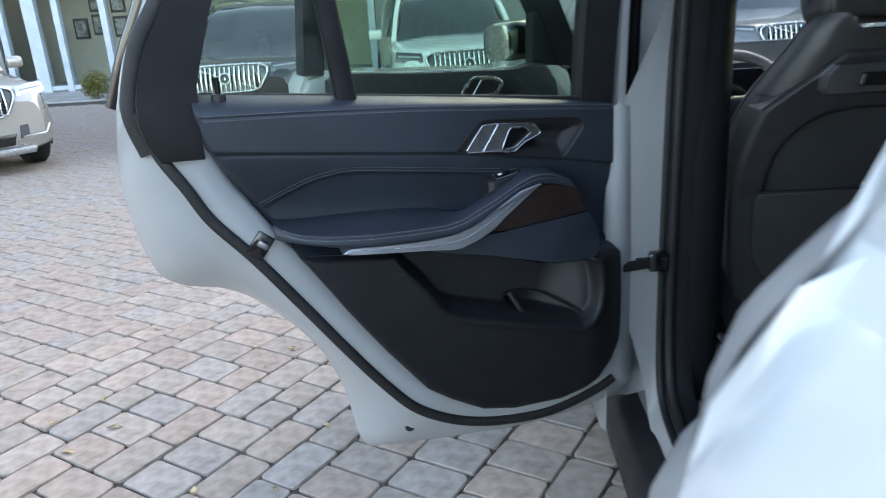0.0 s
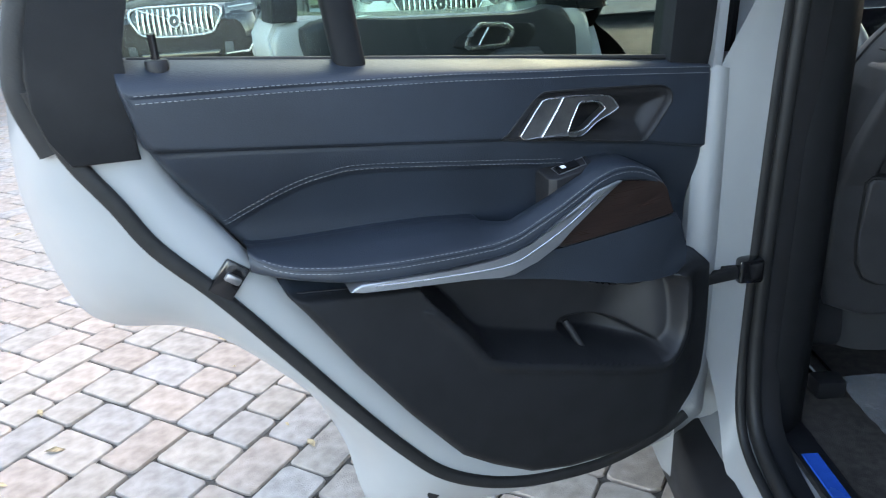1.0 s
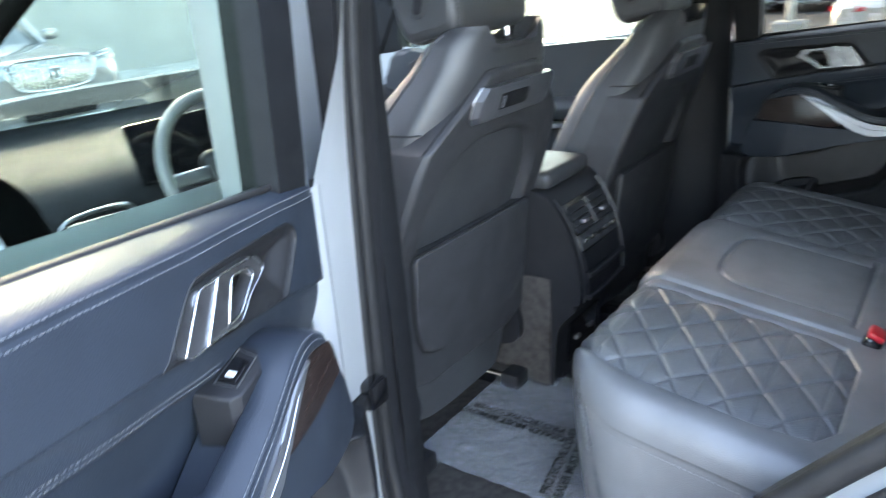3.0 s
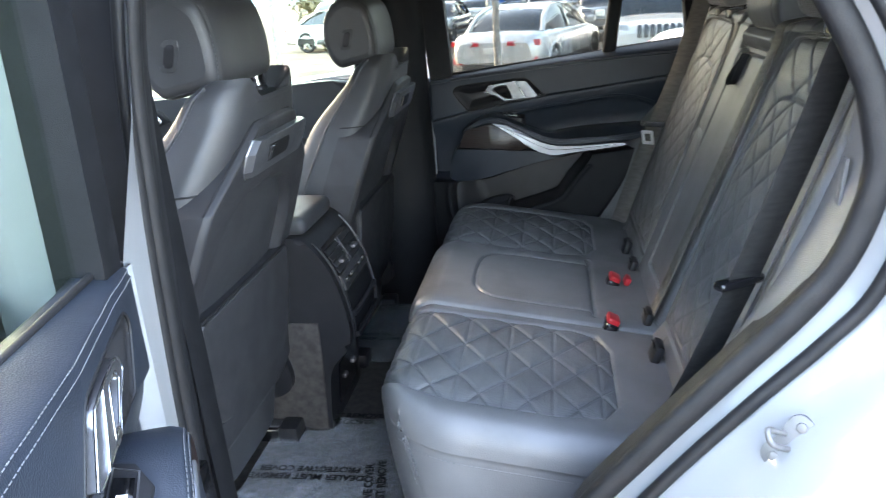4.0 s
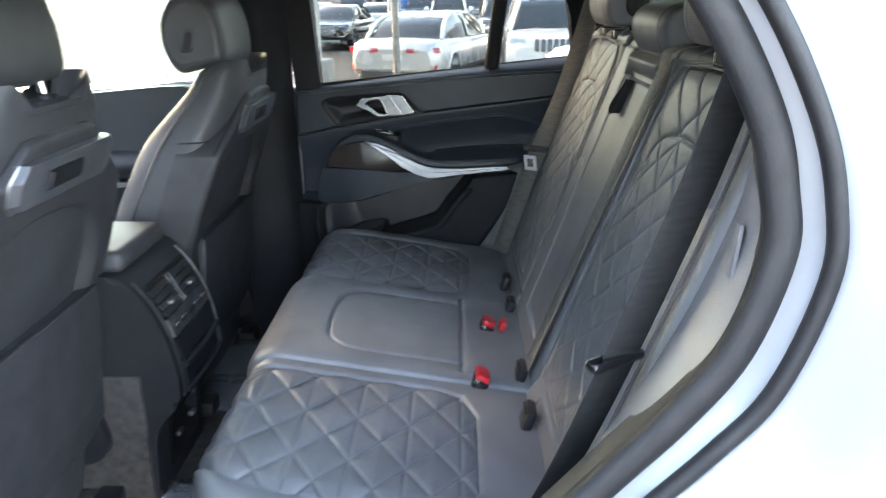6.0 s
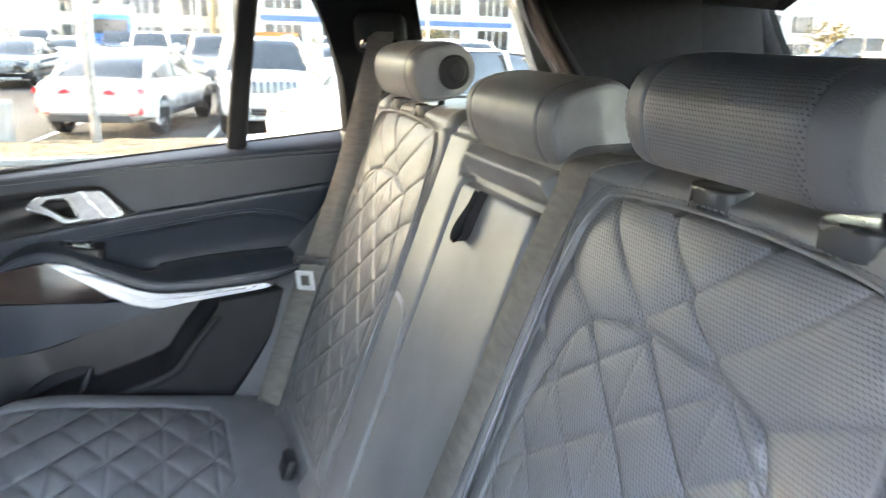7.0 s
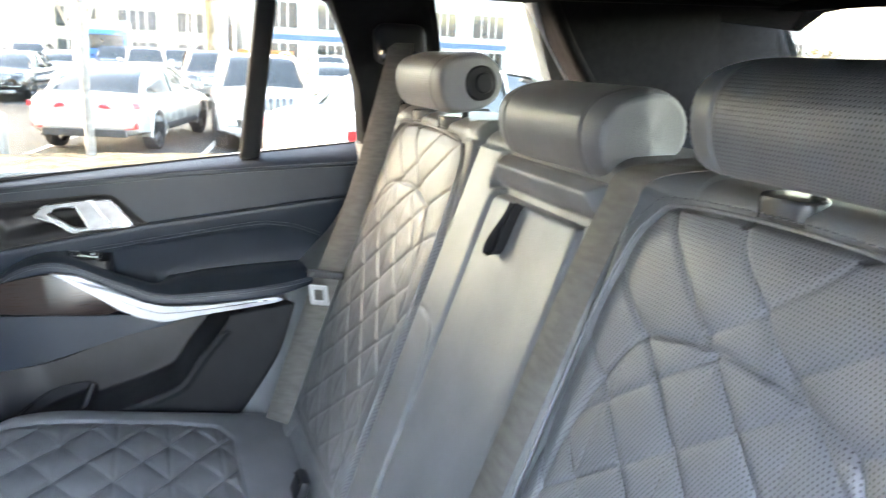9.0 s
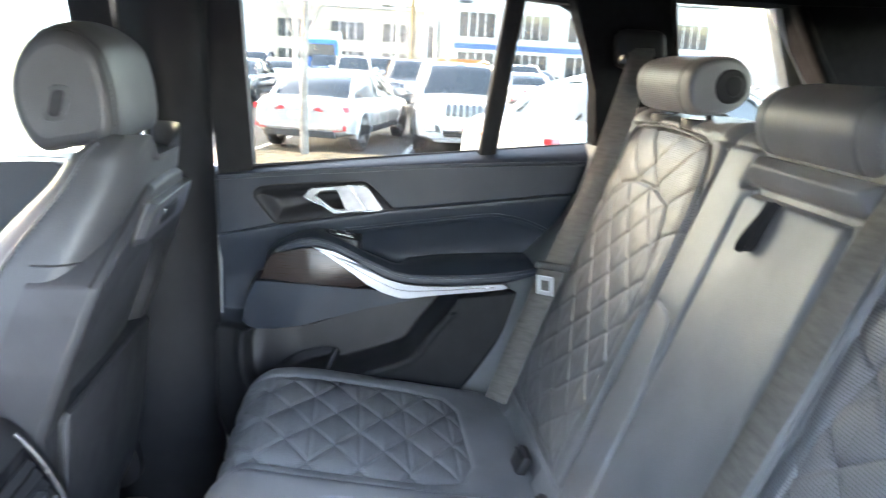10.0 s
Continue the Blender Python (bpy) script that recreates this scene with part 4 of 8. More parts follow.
lining[:, 0, 2] -= 0.03
lining[:, -1, 2] -= 0.03
link_mesh("roof_lining", lining.reshape(-1, 3), grid_faces(24, 21)[:, ::-1], HEADLINER, suv, "black roof lining")


def quad_plate(name, corners, thick, mat, label=""):
    c = [Vector(p) for p in corners]
    nrm = (c[1] - c[0]).cross(c[3] - c[0]).normalized() * thick
    bm = bmesh.new()
    a = [bm.verts.new(p) for p in c]
    b = [bm.verts.new(p + nrm) for p in c]
    bm.faces.new(a[::-1]), bm.faces.new(b)
    for i in range(4):
        bm.faces.new((a[i], a[(i + 1) % 4], b[(i + 1) % 4], b[i]))
    return part(name, bm, mat, suv, label, smooth=False)


w1 = quad_plate("windscreen", [(0.60, 2.08, 1.69), (1.92, 2.08, 1.69), (2.08, 2.98, 1.13), (0.44, 2.98, 1.13)], 0.005, CLEAR_GLASS, "clear windscreen glass")
w2 = quad_plate("rear_window", [(0.56, -0.52, 1.70), (1.96, -0.52, 1.70), (2.02, -0.74, 1.44), (0.50, -0.74, 1.44)], 0.005, DARK_GLASS, "sloping rear window glass")
for w in (w1, w2):
    w.visible_shadow = False
bon = np.array([[(CX + x * (0.80 - 0.06 * k), 2.95 + k * 1.15, 1.19 - 0.20 * k ** 1.6 + 0.035 * (1 - x ** 4) - (0.08 if abs(x) == 1 else 0)) for x in np.linspace(-1, 1, 17)] for k in np.linspace(0, 1, 14)])
link_mesh("bonnet", bon.reshape(-1, 3), grid_faces(14, 17), WHITE_PAINT, suv, "white painted bonnet")
nose = np.array([[(CX + x * hw, y - 0.16 * abs(x) ** 3, z) for x in np.linspace(-1, 1, 17)] for hw, y, z in ((0.76, 4.12, 0.97), (0.86, 4.20, 0.80), (0.92, 4.20, 0.55), (0.90, 4.12, 0.36))])
link_mesh("front_bumper", nose.reshape(-1, 3), grid_faces(4, 17), WHITE_PAINT, suv)
for s0 in (-1, 1):
    part("grille", rounded_box((0.30, 0.05, 0.26), 0.04, 3, (CX + s0 * 0.17, 4.19, 0.78)), GLOSS_BLACK, suv)
    part("headlight", rounded_box((0.34, 0.10, 0.11), 0.03, 3, (CX + s0 * 0.60, 4.08, 0.88), Matrix.Rotation(-s0 * 0.4, 4, "Z")), CHROME, suv)
gate = np.array([[(CX + x * hw, y + 0.10 * abs(x) ** 3, z) for x in np.linspace(-1, 1, 17)] for hw, y, z in ((0.76, -0.76, 1.445), (0.90, -0.92, 1.20), (0.95, -0.98, 0.80), (0.92, -0.96, 0.40))])
link_mesh("tailgate", gate.reshape(-1, 3), grid_faces(4, 17)[:, ::-1], WHITE_PAINT, suv)
inner_gate = gate * np.array([1, 1, 1.0]) + np.array([0, 0.06, 0.0])
inner_gate[..., 0] = CX + (inner_gate[..., 0] - CX) * 0.86
link_mesh("tailgate_lining", inner_gate.reshape(-1, 3), grid_faces(4, 17), PLASTIC, suv, "dark tailgate lining below the rear window")
for a, b in (((0.50, -0.50, 1.70), (0.46, -0.74, 1.42)), ((2.02, -0.50, 1.70), (2.06, -0.74, 1.42))):
    tube("rear_post_lining", curve([a, b], 8), 0, HEADLINER, suv, profile=superring(0.05, 0.05, 14, 3))
tube("rear_header", curve([(0.58, -0.50, 1.68), (1.94, -0.50, 1.68)], 8), 0.035, HEADLINER, suv)
for s0 in (-1, 1):
    part("tail_light", rounded_box((0.42, 0.10, 0.09), 0.03, 3, (CX + s0 * 0.66, -0.91, 1.12), Matrix.Rotation(-s0 * 0.2, 4, "Z")), RED_PLASTIC, suv)


# ---- doors hung ----
rear_door("left", pose(0.50, 1.455, 0, 0, 0, -70), "open rear door, white shell with dark leather trim")
rear_door("right", pose(2 * CX - 0.50, 1.455, 0), "closed rear door with black leather trim")


# ---- rear bench ----
bench = thing("rear_bench", "black quilted leather rear bench with three headrests", "car seat")


def profile_grid(points, xs):
    """Rows of a padded surface: a (y, z) profile carried across x, with normals."""
    p = np.asarray(points, float)
    t = np.gradient(p, axis=0)
    t /= np.linalg.norm(t, axis=1)[:, None]
    nrm = np.stack([t[:, 1], -t[:, 0]], -1)
    return p, nrm


def padded(name_mats, xs, prof, height, pick, parent, flip=False, warp=None):
    """Builds a padded surface and splits it into parts by pick(x, y, z) -> index."""
    p, nrm = profile_grid(prof, xs)
    s = np.concatenate([[0], np.cumsum(np.linalg.norm(np.diff(p, axis=0), axis=1))])
    X = np.repeat(xs[:, None], len(p), 1)
    Y = np.repeat(p[None, :, 0], len(xs), 0)
    Z = np.repeat(p[None, :, 1], len(xs), 0)
    S = np.repeat(s[None], len(xs), 0)
    h = height(X, Y, Z, S)
    V = np.stack([X, Y + h * nrm[None, :, 0], Z + h * nrm[None, :, 1]], -1)
    V = (warp(V) if warp else V).reshape(-1, 3)
    F = grid_faces(len(xs), len(p))
    c = np.stack([a.reshape(-1)[F].mean(1) for a in (X, Y, Z)], -1)
    idx = pick(c[:, 0], c[:, 1], c[:, 2])
    uv = np.stack([X.ravel(), S.ravel()], -1)
    made = []
    for k, (name, mat, label) in enumerate(name_mats):
        f = F[idx == k]
        if not len(f):
            continue
        used, inv = np.unique(f, return_inverse=True)
        q = inv.reshape(-1, 4)
        made.append(link_mesh(name, V[used], q[:, ::-1] if flip else q, mat, parent, label, uv=uv[used]))
    return made


def back_y(z):
    return 0.48 + (1.34 - z) * 0.36


def lattice(x, z, wide, tall):
    """Distances to the sloping seams of a diamond quilt whose corners lie on (0, 0), and to the seams through its corners."""
    d = np.full(np.shape(x), 9.0)
    run = wide * tall / math.hypot(wide, tall)
    for sg in (1, -1):
        v = x / wide + sg * z / tall
        d = np.minimum(d, np.abs(v - np.round(v)) * run)
    v = x / wide
    return d, np.abs(v - np.round(v)) * wide


def seam(d, depth=0.004, width=0.0022, soft=0.012, soft_depth=0.0045):
    return -depth * np.exp(-(d / width) ** 2) - soft_depth * np.exp(-d / soft)


BACK_PROFILE = np.concatenate([np.stack([back_y(np.linspace(0.77, 1.392, 300)), np.linspace(0.77, 1.392, 300)], -1),
                               np.array([(0.455 - 0.03 * (1 - math.cos(a)) - 0.004 * a, 1.392 + 0.024 * math.sin(a)) for a in np.linspace(0.1, 1.55, 12)]),
                               np.stack([np.linspace(0.41, 0.30, 10), np.linspace(1.4165, 1.415, 10)], -1)])
ARCH = [(-0.150, 0.86), (-0.155, 1.05), (-0.150, 1.17), (-0.115, 1.272), (-0.07, 1.296), (0.0, 1.303), (0.07, 1.296), (0.115, 1.272), (0.150, 1.17), (0.155, 1.05), (0.150, 0.86)]
RIM = [(-0.188, 0.84), (-0.188, 1.20), (-0.176, 1.335), (-0.155, 1.380), (-0.12, 1.393), (0.0, 1.399), (0.12, 1.393), (0.150, 1.380), (0.172, 1.335), (0.182, 1.20), (0.182, 0.84)]
FAN = [[(0.134, 1.392), (0.111, 1.364), (0.077, 1.334), (0.037, 1.306)], [(0.056, 1.399), (0.036, 1.372), (0.011, 1.351), (-0.014, 1.328), (-0.054, 1.302)],
       [(0.170, 1.327), (0.144, 1.309), (0.100, 1.284)], [(0.182, 1.262), (0.152, 1.247), (0.134, 1.240)], [(0.184, 1.16), (0.154, 1.12)]]
FAN += [[(-a, b) for a, b in f] for f in FAN]


def outer_back(cx, x0, x1):
    xs = np.linspace(x0, x1, 220)
    arch, rim = keyed(ARCH, 8) + np.array([cx, 0]), keyed(RIM, 8) + np.array([cx, 0])
    fans = [keyed(f, 6) + np.array([cx, 0]) for f in FAN]

    def height(X, Y, Z, S):
        d = np.minimum(X - x0, x1 - X)
        h = round_edge(d, 0.022)
        sd_rim = inside(rim, X, Z)
        sd_arch = inside(arch, X, Z)
        front = (Z < 1.405)
        h = h + 0.010 * smooth(0.0, 0.05, sd_rim) * (np.abs(X - cx) > 0.12)
        q = seam(np.abs(sd_rim), 0.005, 0.0025, 0.010, 0.003) + seam(np.abs(sd_arch), 0.003, 0.0025, 0.014, 0.0035)
        for f in fans:
            q = q + seam(to_line(f, X, Z), 0.002, 0.0022, 0.014, 0.0028) * (sd_arch > -0.002) * (sd_rim < 0)
        side_ = -1 if cx > CX else 1
        dl, dv = lattice(side_ * (X - cx) - 0.025, Z - 1.297, 0.090, 0.073)
        q = q + (seam(dl, 0.0022, 0.0020, 0.010, 0.0026) + seam(dv, 0.0012, 0.0018, 0.008, 0.0011)) * smooth(0.0, -0.004, sd_arch)
        return h + q * front + 0.004 * smooth(0.0, -0.03, sd_rim)

    def pick(x, y, z):
        return np.where(inside(rim, x, z) < 0, 1, 0)
    padded([("backrest", LEATHER_LIT, ""), ("back_insert", LEATHER_PERF_LIT, "perforated and quilted leather insert")], xs, BACK_PROFILE, height, pick, bench)
    zz = rim[(rim[:, 1] > 0.90)]
    path = np.stack([zz[:, 0], back_y(np.minimum(zz[:, 1], 1.40)) + 0.0022, zz[:, 1]], -1)
    tube("piping", curve(path, 160), 0.0019, LEATHER_LIT, bench, n=8, up=(0, 1, 0))
    outw = np.stack([cx + (zz[:, 0] - cx) * 1.035, path[:, 1] + 0.0022, 0.9 + (zz[:, 1] - 0.9) * 1.012], -1)
    stitches("stitching", curve(outw, 240), THREAD, bench, 0.004, 0.003, 0.0007, up=(0, 1, 0))


SEAT_L, SEAT_R = 0.880, 2 * CX - 0.880
outer_back(SEAT_L, 0.640, 1.076)
outer_back(SEAT_R, 2 * CX - 1.076, 2 * CX - 0.640)


def middle_back():
    x0, x1 = 1.079, 1.441
    xs = np.linspace(x0, x1, 110)
    lid = [(1.128, 0.86), (1.128, 1.335), (1.135, 1.347), (1.335, 1.347), (1.343, 1.335), (1.343, 0.86)]
    cradle = [(1.112, 1.357), (1.116, 1.394), (1.355, 1.394), (1.362, 1.357)]

    def height(X, Y, Z, S):
        h = round_edge(np.minimum(X - x0, x1 - X), 0.02) + 0.002
        sd = inside(lid, X, Z)
        h = h + seam(np.abs(sd), 0.012, 0.0035, 0.006, 0.003)
        h = h + seam(np.abs(Z - 1.353), 0.010, 0.004, 0.004, 0.002) * (X > 1.115) * (X < 1.36)
        s2 = np.abs(inside(cradle, X, Z))
        h = h + seam(s2, 0.004, 0.003, 0.010, 0.004) + 0.010 * smooth(0, -0.02, inside(cradle, X, Z))
        notch = keyed([(1.345, 1.03), (1.36, 1.135), (1.38, 1.160), (1.42, 1.168)], 6)
        return h + seam(to_line(notch, X, Z), 0.004, 0.002, 0.006, 0.002)
    padded([("backrest", LEATHER_LIT, ""), ("armrest_lid", LEATHER_LIT, "folding centre armrest"), ("headrest_cradle", LEATHER_LIT, "")], xs, BACK_PROFILE, height,
           lambda x, y, z: np.where(inside(lid, x, z) < 0, 1, np.where(inside(cradle, x, z) < 0, 2, 0)), bench)
    # pull loop
    lp = curve([(1.262, back_y(1.345) + 0.010, 1.343), (1.262, back_y(1.33) + 0.012, 1.328), (1.268, back_y(1.30) + 0.017, 1.300), (1.272, back_y(1.285) + 0.014, 1.284),
                (1.262, back_y(1.287) + 0.006, 1.288), (1.259, back_y(1.31) + 0.007, 1.312), (1.258, back_y(1.343) + 0.004, 1.343)], 40)
    tube("pull_loop", lp, 0, PLASTIC, bench, label="black leather pull loop", profile=superring(0.0015, 0.008, 10, 4), up=(0, 1, 0))


middle_back()
part("back_board", rounded_box((1.26, 0.07, 0.62), 0.02, 2, (CX, 0.455, 1.06), Matrix.Rotation(math.atan(0.36), 4, "X")), CARPET, bench)

# cushion
def cushion_z(y):
    return 0.80 + 0.16 * (y - 0.70)


yy = np.linspace(0.66, 1.135, 220)
CUSH_PROFILE = np.concatenate([np.stack([yy, cushion_z(yy)], -1)[::-1][::-1],
                               np.array([(1.135 + 0.045 * math.sin(a), cushion_z(1.135) - 0.045 * (1 - math.cos(a))) for a in np.linspace(0.12, 1.50, 16)]),
                               np.stack([np.linspace(1.179, 1.125, 22), np.linspace(0.815, 0.60, 22)], -1)])
CUSH_PROFILE = CUSH_PROFILE[::-1]


def over_edge(y, z):
    """The way along the cushion, carried on over its front edge."""
    return np.where((y > 1.1) & (z < 0.862), 1.14 + (0.862 - z), y)


def cushion():
    x0, x1 = 0.628, 2 * CX - 0.628
    xs = np.linspace(x0, x1, 560)
    seams = [1.062, 2 * CX - 1.062]
    ins = [(0.700, 1.30), (0.700, 0.88), (0.715, 0.80), (0.76, 0.775), (0.96, 0.775), (1.02, 0.80), (1.035, 0.86), (1.035, 1.30)]
    insL = np.array(ins)
    insR = np.stack([2 * CX - insL[:, 0], insL[:, 1]], -1)[::-1]
    mid = curve([(1.12, 0.80), (1.12, 0.98), (1.135, 1.035), (1.19, 1.062), (1.33, 1.062), (1.385, 1.035), (1.40, 0.98), (1.40, 0.80)], 60)

    def height(X, Y, Z, S):
        top = Z > 0.80
        yv = over_edge(Y, Z)
        h = round_edge(np.minimum(X - x0, x1 - X), 0.07)
        for sx in seams:
            h = h + seam(np.abs(X - sx), 0.006, 0.003, 0.016, 0.006)
        for q, c in ((insL, 0.868), (insR, 2 * CX - 0.868)):
            sd = inside(q, X, yv)
            h = h + seam(np.abs(sd), 0.005, 0.0025, 0.012, 0.004) + 0.003 * smooth(0, -0.03, sd)
            dl, dv = lattice(yv - 0.885, X - c - (0.787 - 0.868 if c < CX else 0.868 - 0.787), 0.083, 0.114)
            h = h + (seam(dl, 0.0030, 0.0030, 0.015, 0.0044) + seam(dv, 0.0016, 0.0026, 0.010, 0.0020)) * smooth(0.0, -0.005, sd)
            h = h + 0.010 * smooth(0.02, 0.07, np.abs(X - c) - 0.15) * (sd > 0)
        h = h + seam(to_line(mid, X, yv), 0.006, 0.0025, 0.010, 0.004) + seam(np.abs(yv - 0.800), 0.007, 0.003, 0.008, 0.003) * (X > 1.085) * (X < 1.435)
        h = h + seam(np.abs(Z - 0.815), 0.004, 0.0025, 0.006, 0.002) * (Y > 1.15)
        return h
    ends = []

    def warp(V):
        """Rounds the corners in plan and keeps the two end edges for the skirts and seams."""
        R_, yf = 0.16, 1.192
        c = R_ - np.sqrt(np.maximum(0, R_ ** 2 - np.clip(V[..., 1] - (yf - R_), 0, R_ * 0.995) ** 2))
        for sg, xe in ((1, x0), (-1, x1)):
            k = np.clip(1 - sg * (V[..., 0] - xe) / 0.22, 0, 1)
            V[..., 0] = V[..., 0] + sg * c * k ** 1.2
        for row in (V[0], V[-1]):
            ends.append(row[row[:, 2] > 0.74].copy())
        return V
    padded([("cushion", LEATHER_LIT, ""), ("cushion_insert", LEATHER_PERF_LIT, "diamond quilted seat insert"), ("cushion_insert", LEATHER_PERF_LIT, "diamond quilted seat insert")], xs, CUSH_PROFILE, height,
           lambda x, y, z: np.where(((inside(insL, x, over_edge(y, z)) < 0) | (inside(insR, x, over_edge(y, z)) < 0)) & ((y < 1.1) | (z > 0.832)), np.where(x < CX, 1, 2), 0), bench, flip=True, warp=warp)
    for e, sg in zip(ends, (1, -1)):
        skirt = np.stack([e + np.array([sg * 0.001, 0, 0]), e + np.array([sg * 0.009, -0.003, -0.005]), e + np.array([sg * 0.006, -0.002, -0.013]), np.stack([e[:, 0] + sg * 0.008, e[:, 1] - 0.003, 0.5 * e[:, 2] + 0.31], -1), np.stack([e[:, 0] + sg * 0.016, e[:, 1] - 0.010, np.full(len(e), 0.575)], -1)], 1)
        f = grid_faces(len(e), 5)
        link_mesh("cushion_side", skirt.reshape(-1, 3), f[:, ::-1] if sg < 0 else f, LEATHER_LIT, bench)
        for up_ in (0.006, -0.016):
            stitches("stitching", e + np.array([-sg * (0.0004 if up_ < 0 else -0.004), 0.0008, up_ if up_ < 0 else 0.0075]), THREAD, bench, 0.0050, 0.0035, 0.0008)


cushion()
part("bench_base", rounded_box((1.22, 0.44, 0.15), 0.02, 2, (CX, 0.88, 0.575)), CARPET, bench)

# buckles
for x, y, z, tall in ((1.297, 0.745, 0.826, True), (1.072, 0.765, 0.822, False)):
    bk = thing("seat_belt_buckle", "red-buttoned seat belt buckle sunk between the cushions", "buckle", "seat belt buckles", at=pose(x, y, z, 28))
    part("housing", rounded_box((0.046, 0.030, 0.060), 0.008, 3, (0, 0, -0.018)), GLOSS_BLACK, bk)
    part("release_button", rounded_box((0.040, 0.026, 0.014), 0.004, 2, (0, 0.002, 0.014)), RED_PLASTIC, bk, "bright red release button")
    if tall:
        part("release_button", rounded_box((0.036, 0.014, 0.020), 0.004, 2, (0.004, -0.028, 0.020)), RED_PLASTIC, bk)
for x in (0.955, 1.565, 1.105, 1.415):
    iso = thing("anchor_cover", "small black child seat anchor flap between seat and backrest", "anchor cover", "anchor covers", at=pose(x, 0.690, 0.815, 20))
    part("flap", rounded_box((0.05, 0.018, 0.055), 0.006, 2), PLASTIC_HARD, iso)
    tube("flap_rim", curve([(-0.018, 0.011, 0.02), (0, 0.012, 0.024), (0.018, 0.011, 0.02)], 10), 0.0016, PLASTIC, iso)

HEAD_SECTION = np.array([(0.040, -0.038), (0.053, -0.020), (0.056, 0.005), (0.050, 0.028), (0.032, 0.043), (0.0, 0.047), (-0.030, 0.042), (-0.050, 0.026), (-0.058, 0.004), (-0.052, -0.022), (-0.030, -0.038), (0.0, -0.043)])


def headrest(cx, y, z, half, seam_at, sy, sz, buttons, perf):
    hr = new("headrest")
    hr.parent, hr.matrix_basis = bench, pose(cx, y, z, -10)
    sec = curve(HEAD_SECTION, 64, True) * np.array([sy, sz])
    xs = np.concatenate([np.linspace(-half, -seam_at - 0.001, 34), np.linspace(-seam_at, seam_at, 60), np.linspace(seam_at + 0.001, half, 34)])
    k = 0.80 + 0.20 * np.clip(1 - np.abs(xs / half) ** 9, 0.0, 1) ** 0.45
    k = k * (1 - 0.045 * np.exp(-((np.abs(xs) - seam_at) / 0.0022) ** 2)) * (1 + 0.012 * np.exp(-((np.abs(xs) - seam_at) / 0.02) ** 2))
    # the flanks narrow towards the back
    V = np.stack([np.broadcast_to(xs[:, None], (len(xs), 64)), k[:, None] * sec[None, :, 0], k[:, None] * sec[None, :, 1]], -1).copy()
    V[..., 0] *= 1 - 0.10 * smooth(0.01, -0.06, V[..., 1])
    F = grid_faces(len(xs), 64, False, True)
    for e in (0, -1):
        cap = V[e].copy()
        q = np.concatenate([cap, cap * np.array([1.0, 0.5, 0.5]) + np.array([0.002 * (1 if e else -1), 0, 0]), [[cap[0, 0] + 0.002 * (1 if e else -1), 0, 0]]])
        fc = [(i, (i + 1) % 64, 64 + (i + 1) % 64, 64 + i) for i in range(64)] + [(64 + i, 64 + (i + 1) % 64, 128) for i in range(64)]
        link_mesh("pad_end", q, fc, LEATHER_LIT, hr)
    per = np.concatenate([[0], np.cumsum(np.linalg.norm(np.diff(sec, axis=0), axis=1))])
    uv = np.stack([np.broadcast_to(xs[:, None], V.shape[:2]), np.broadcast_to(per[None], V.shape[:2])], -1).reshape(-1, 2)
    c = np.broadcast_to(xs[:, None], V.shape[:2]).reshape(-1)[F].mean(1)
    for name, pickf, mat in (("pad_centre", np.abs(c) <= seam_at, LEATHER_PERF_LIT if perf else LEATHER_LIT), ("pad_side", c < -seam_at, LEATHER_LIT), ("pad_side", c > seam_at, LEATHER_LIT)):
        f = F[pickf]
        used, inv = np.unique(f, return_inverse=True)
        link_mesh(name, V.reshape(-1, 3)[used], inv.reshape(-1, 4)[:, ::-1], mat, hr, uv=uv[used])
    for sgn in (-1, 1):
        x = sgn * (half - 0.003)
        kk = (0.80 + 0.20 * (1 - abs(x / half) ** 9) ** 0.45) * 1.008
        stitches("stitching", np.stack([x * (1 - 0.10 * smooth(0.01, -0.06, kk * sec[2:52, 0])), kk * sec[2:52, 0], kk * sec[2:52, 1]], -1), THREAD, hr, 0.004, 0.003, 0.0007, up=(1, 0, 0))
        if buttons:
            part("side_button", slab(superring(0.026 * sy, 0.026, 28, 2.2), lambda a, b, d: (sgn * d, a - 0.012, b), half * 0.90, half + 0.005, 0.005, 3), PLASTIC_HARD, hr)
            part("side_button", slab(superring(0.014 * sy, 0.016, 24, 2.2), lambda a, b, d: (sgn * d, a - 0.016, b), half * 0.9, half + 0.008, 0.004, 3), PLASTIC_HARD, hr)
    return hr


for cx, y, z, half, sa, sy, sz, bt, pf in ((0.872, 0.432, 1.470, 0.112, 0.080, 1.0, 0.98, True, True), (1.25, 0.410, 1.437, 0.122, 0.090, 1.10, 1.0, False, False), (2 * CX - 0.872, 0.432, 1.470, 0.112, 0.080, 1.0, 0.98, True, True)):
    headrest(cx, y, z, half, sa, sy, sz, bt, pf)
    for dx in (-0.064, 0.064):
        px = cx + dx + (0.0 if abs(cx - CX) < 0.1 else -0.025 if cx < CX else 0.025)
        tube("headrest_post", [(px, y - 0.02, z - 0.08), (px, y - 0.02, z - 0.02)], 0.006, PLASTIC_HARD, bench, up=(1, 0, 0), n=12)
        part("post_collar", slab(superring(0.027, 0.020, 28, 2.2), lambda a, b, d: (px + a, y + 0.004 + b, d - 0.05 * b), 1.398, 1.4175, 0.003, 3), COLLAR, bench)
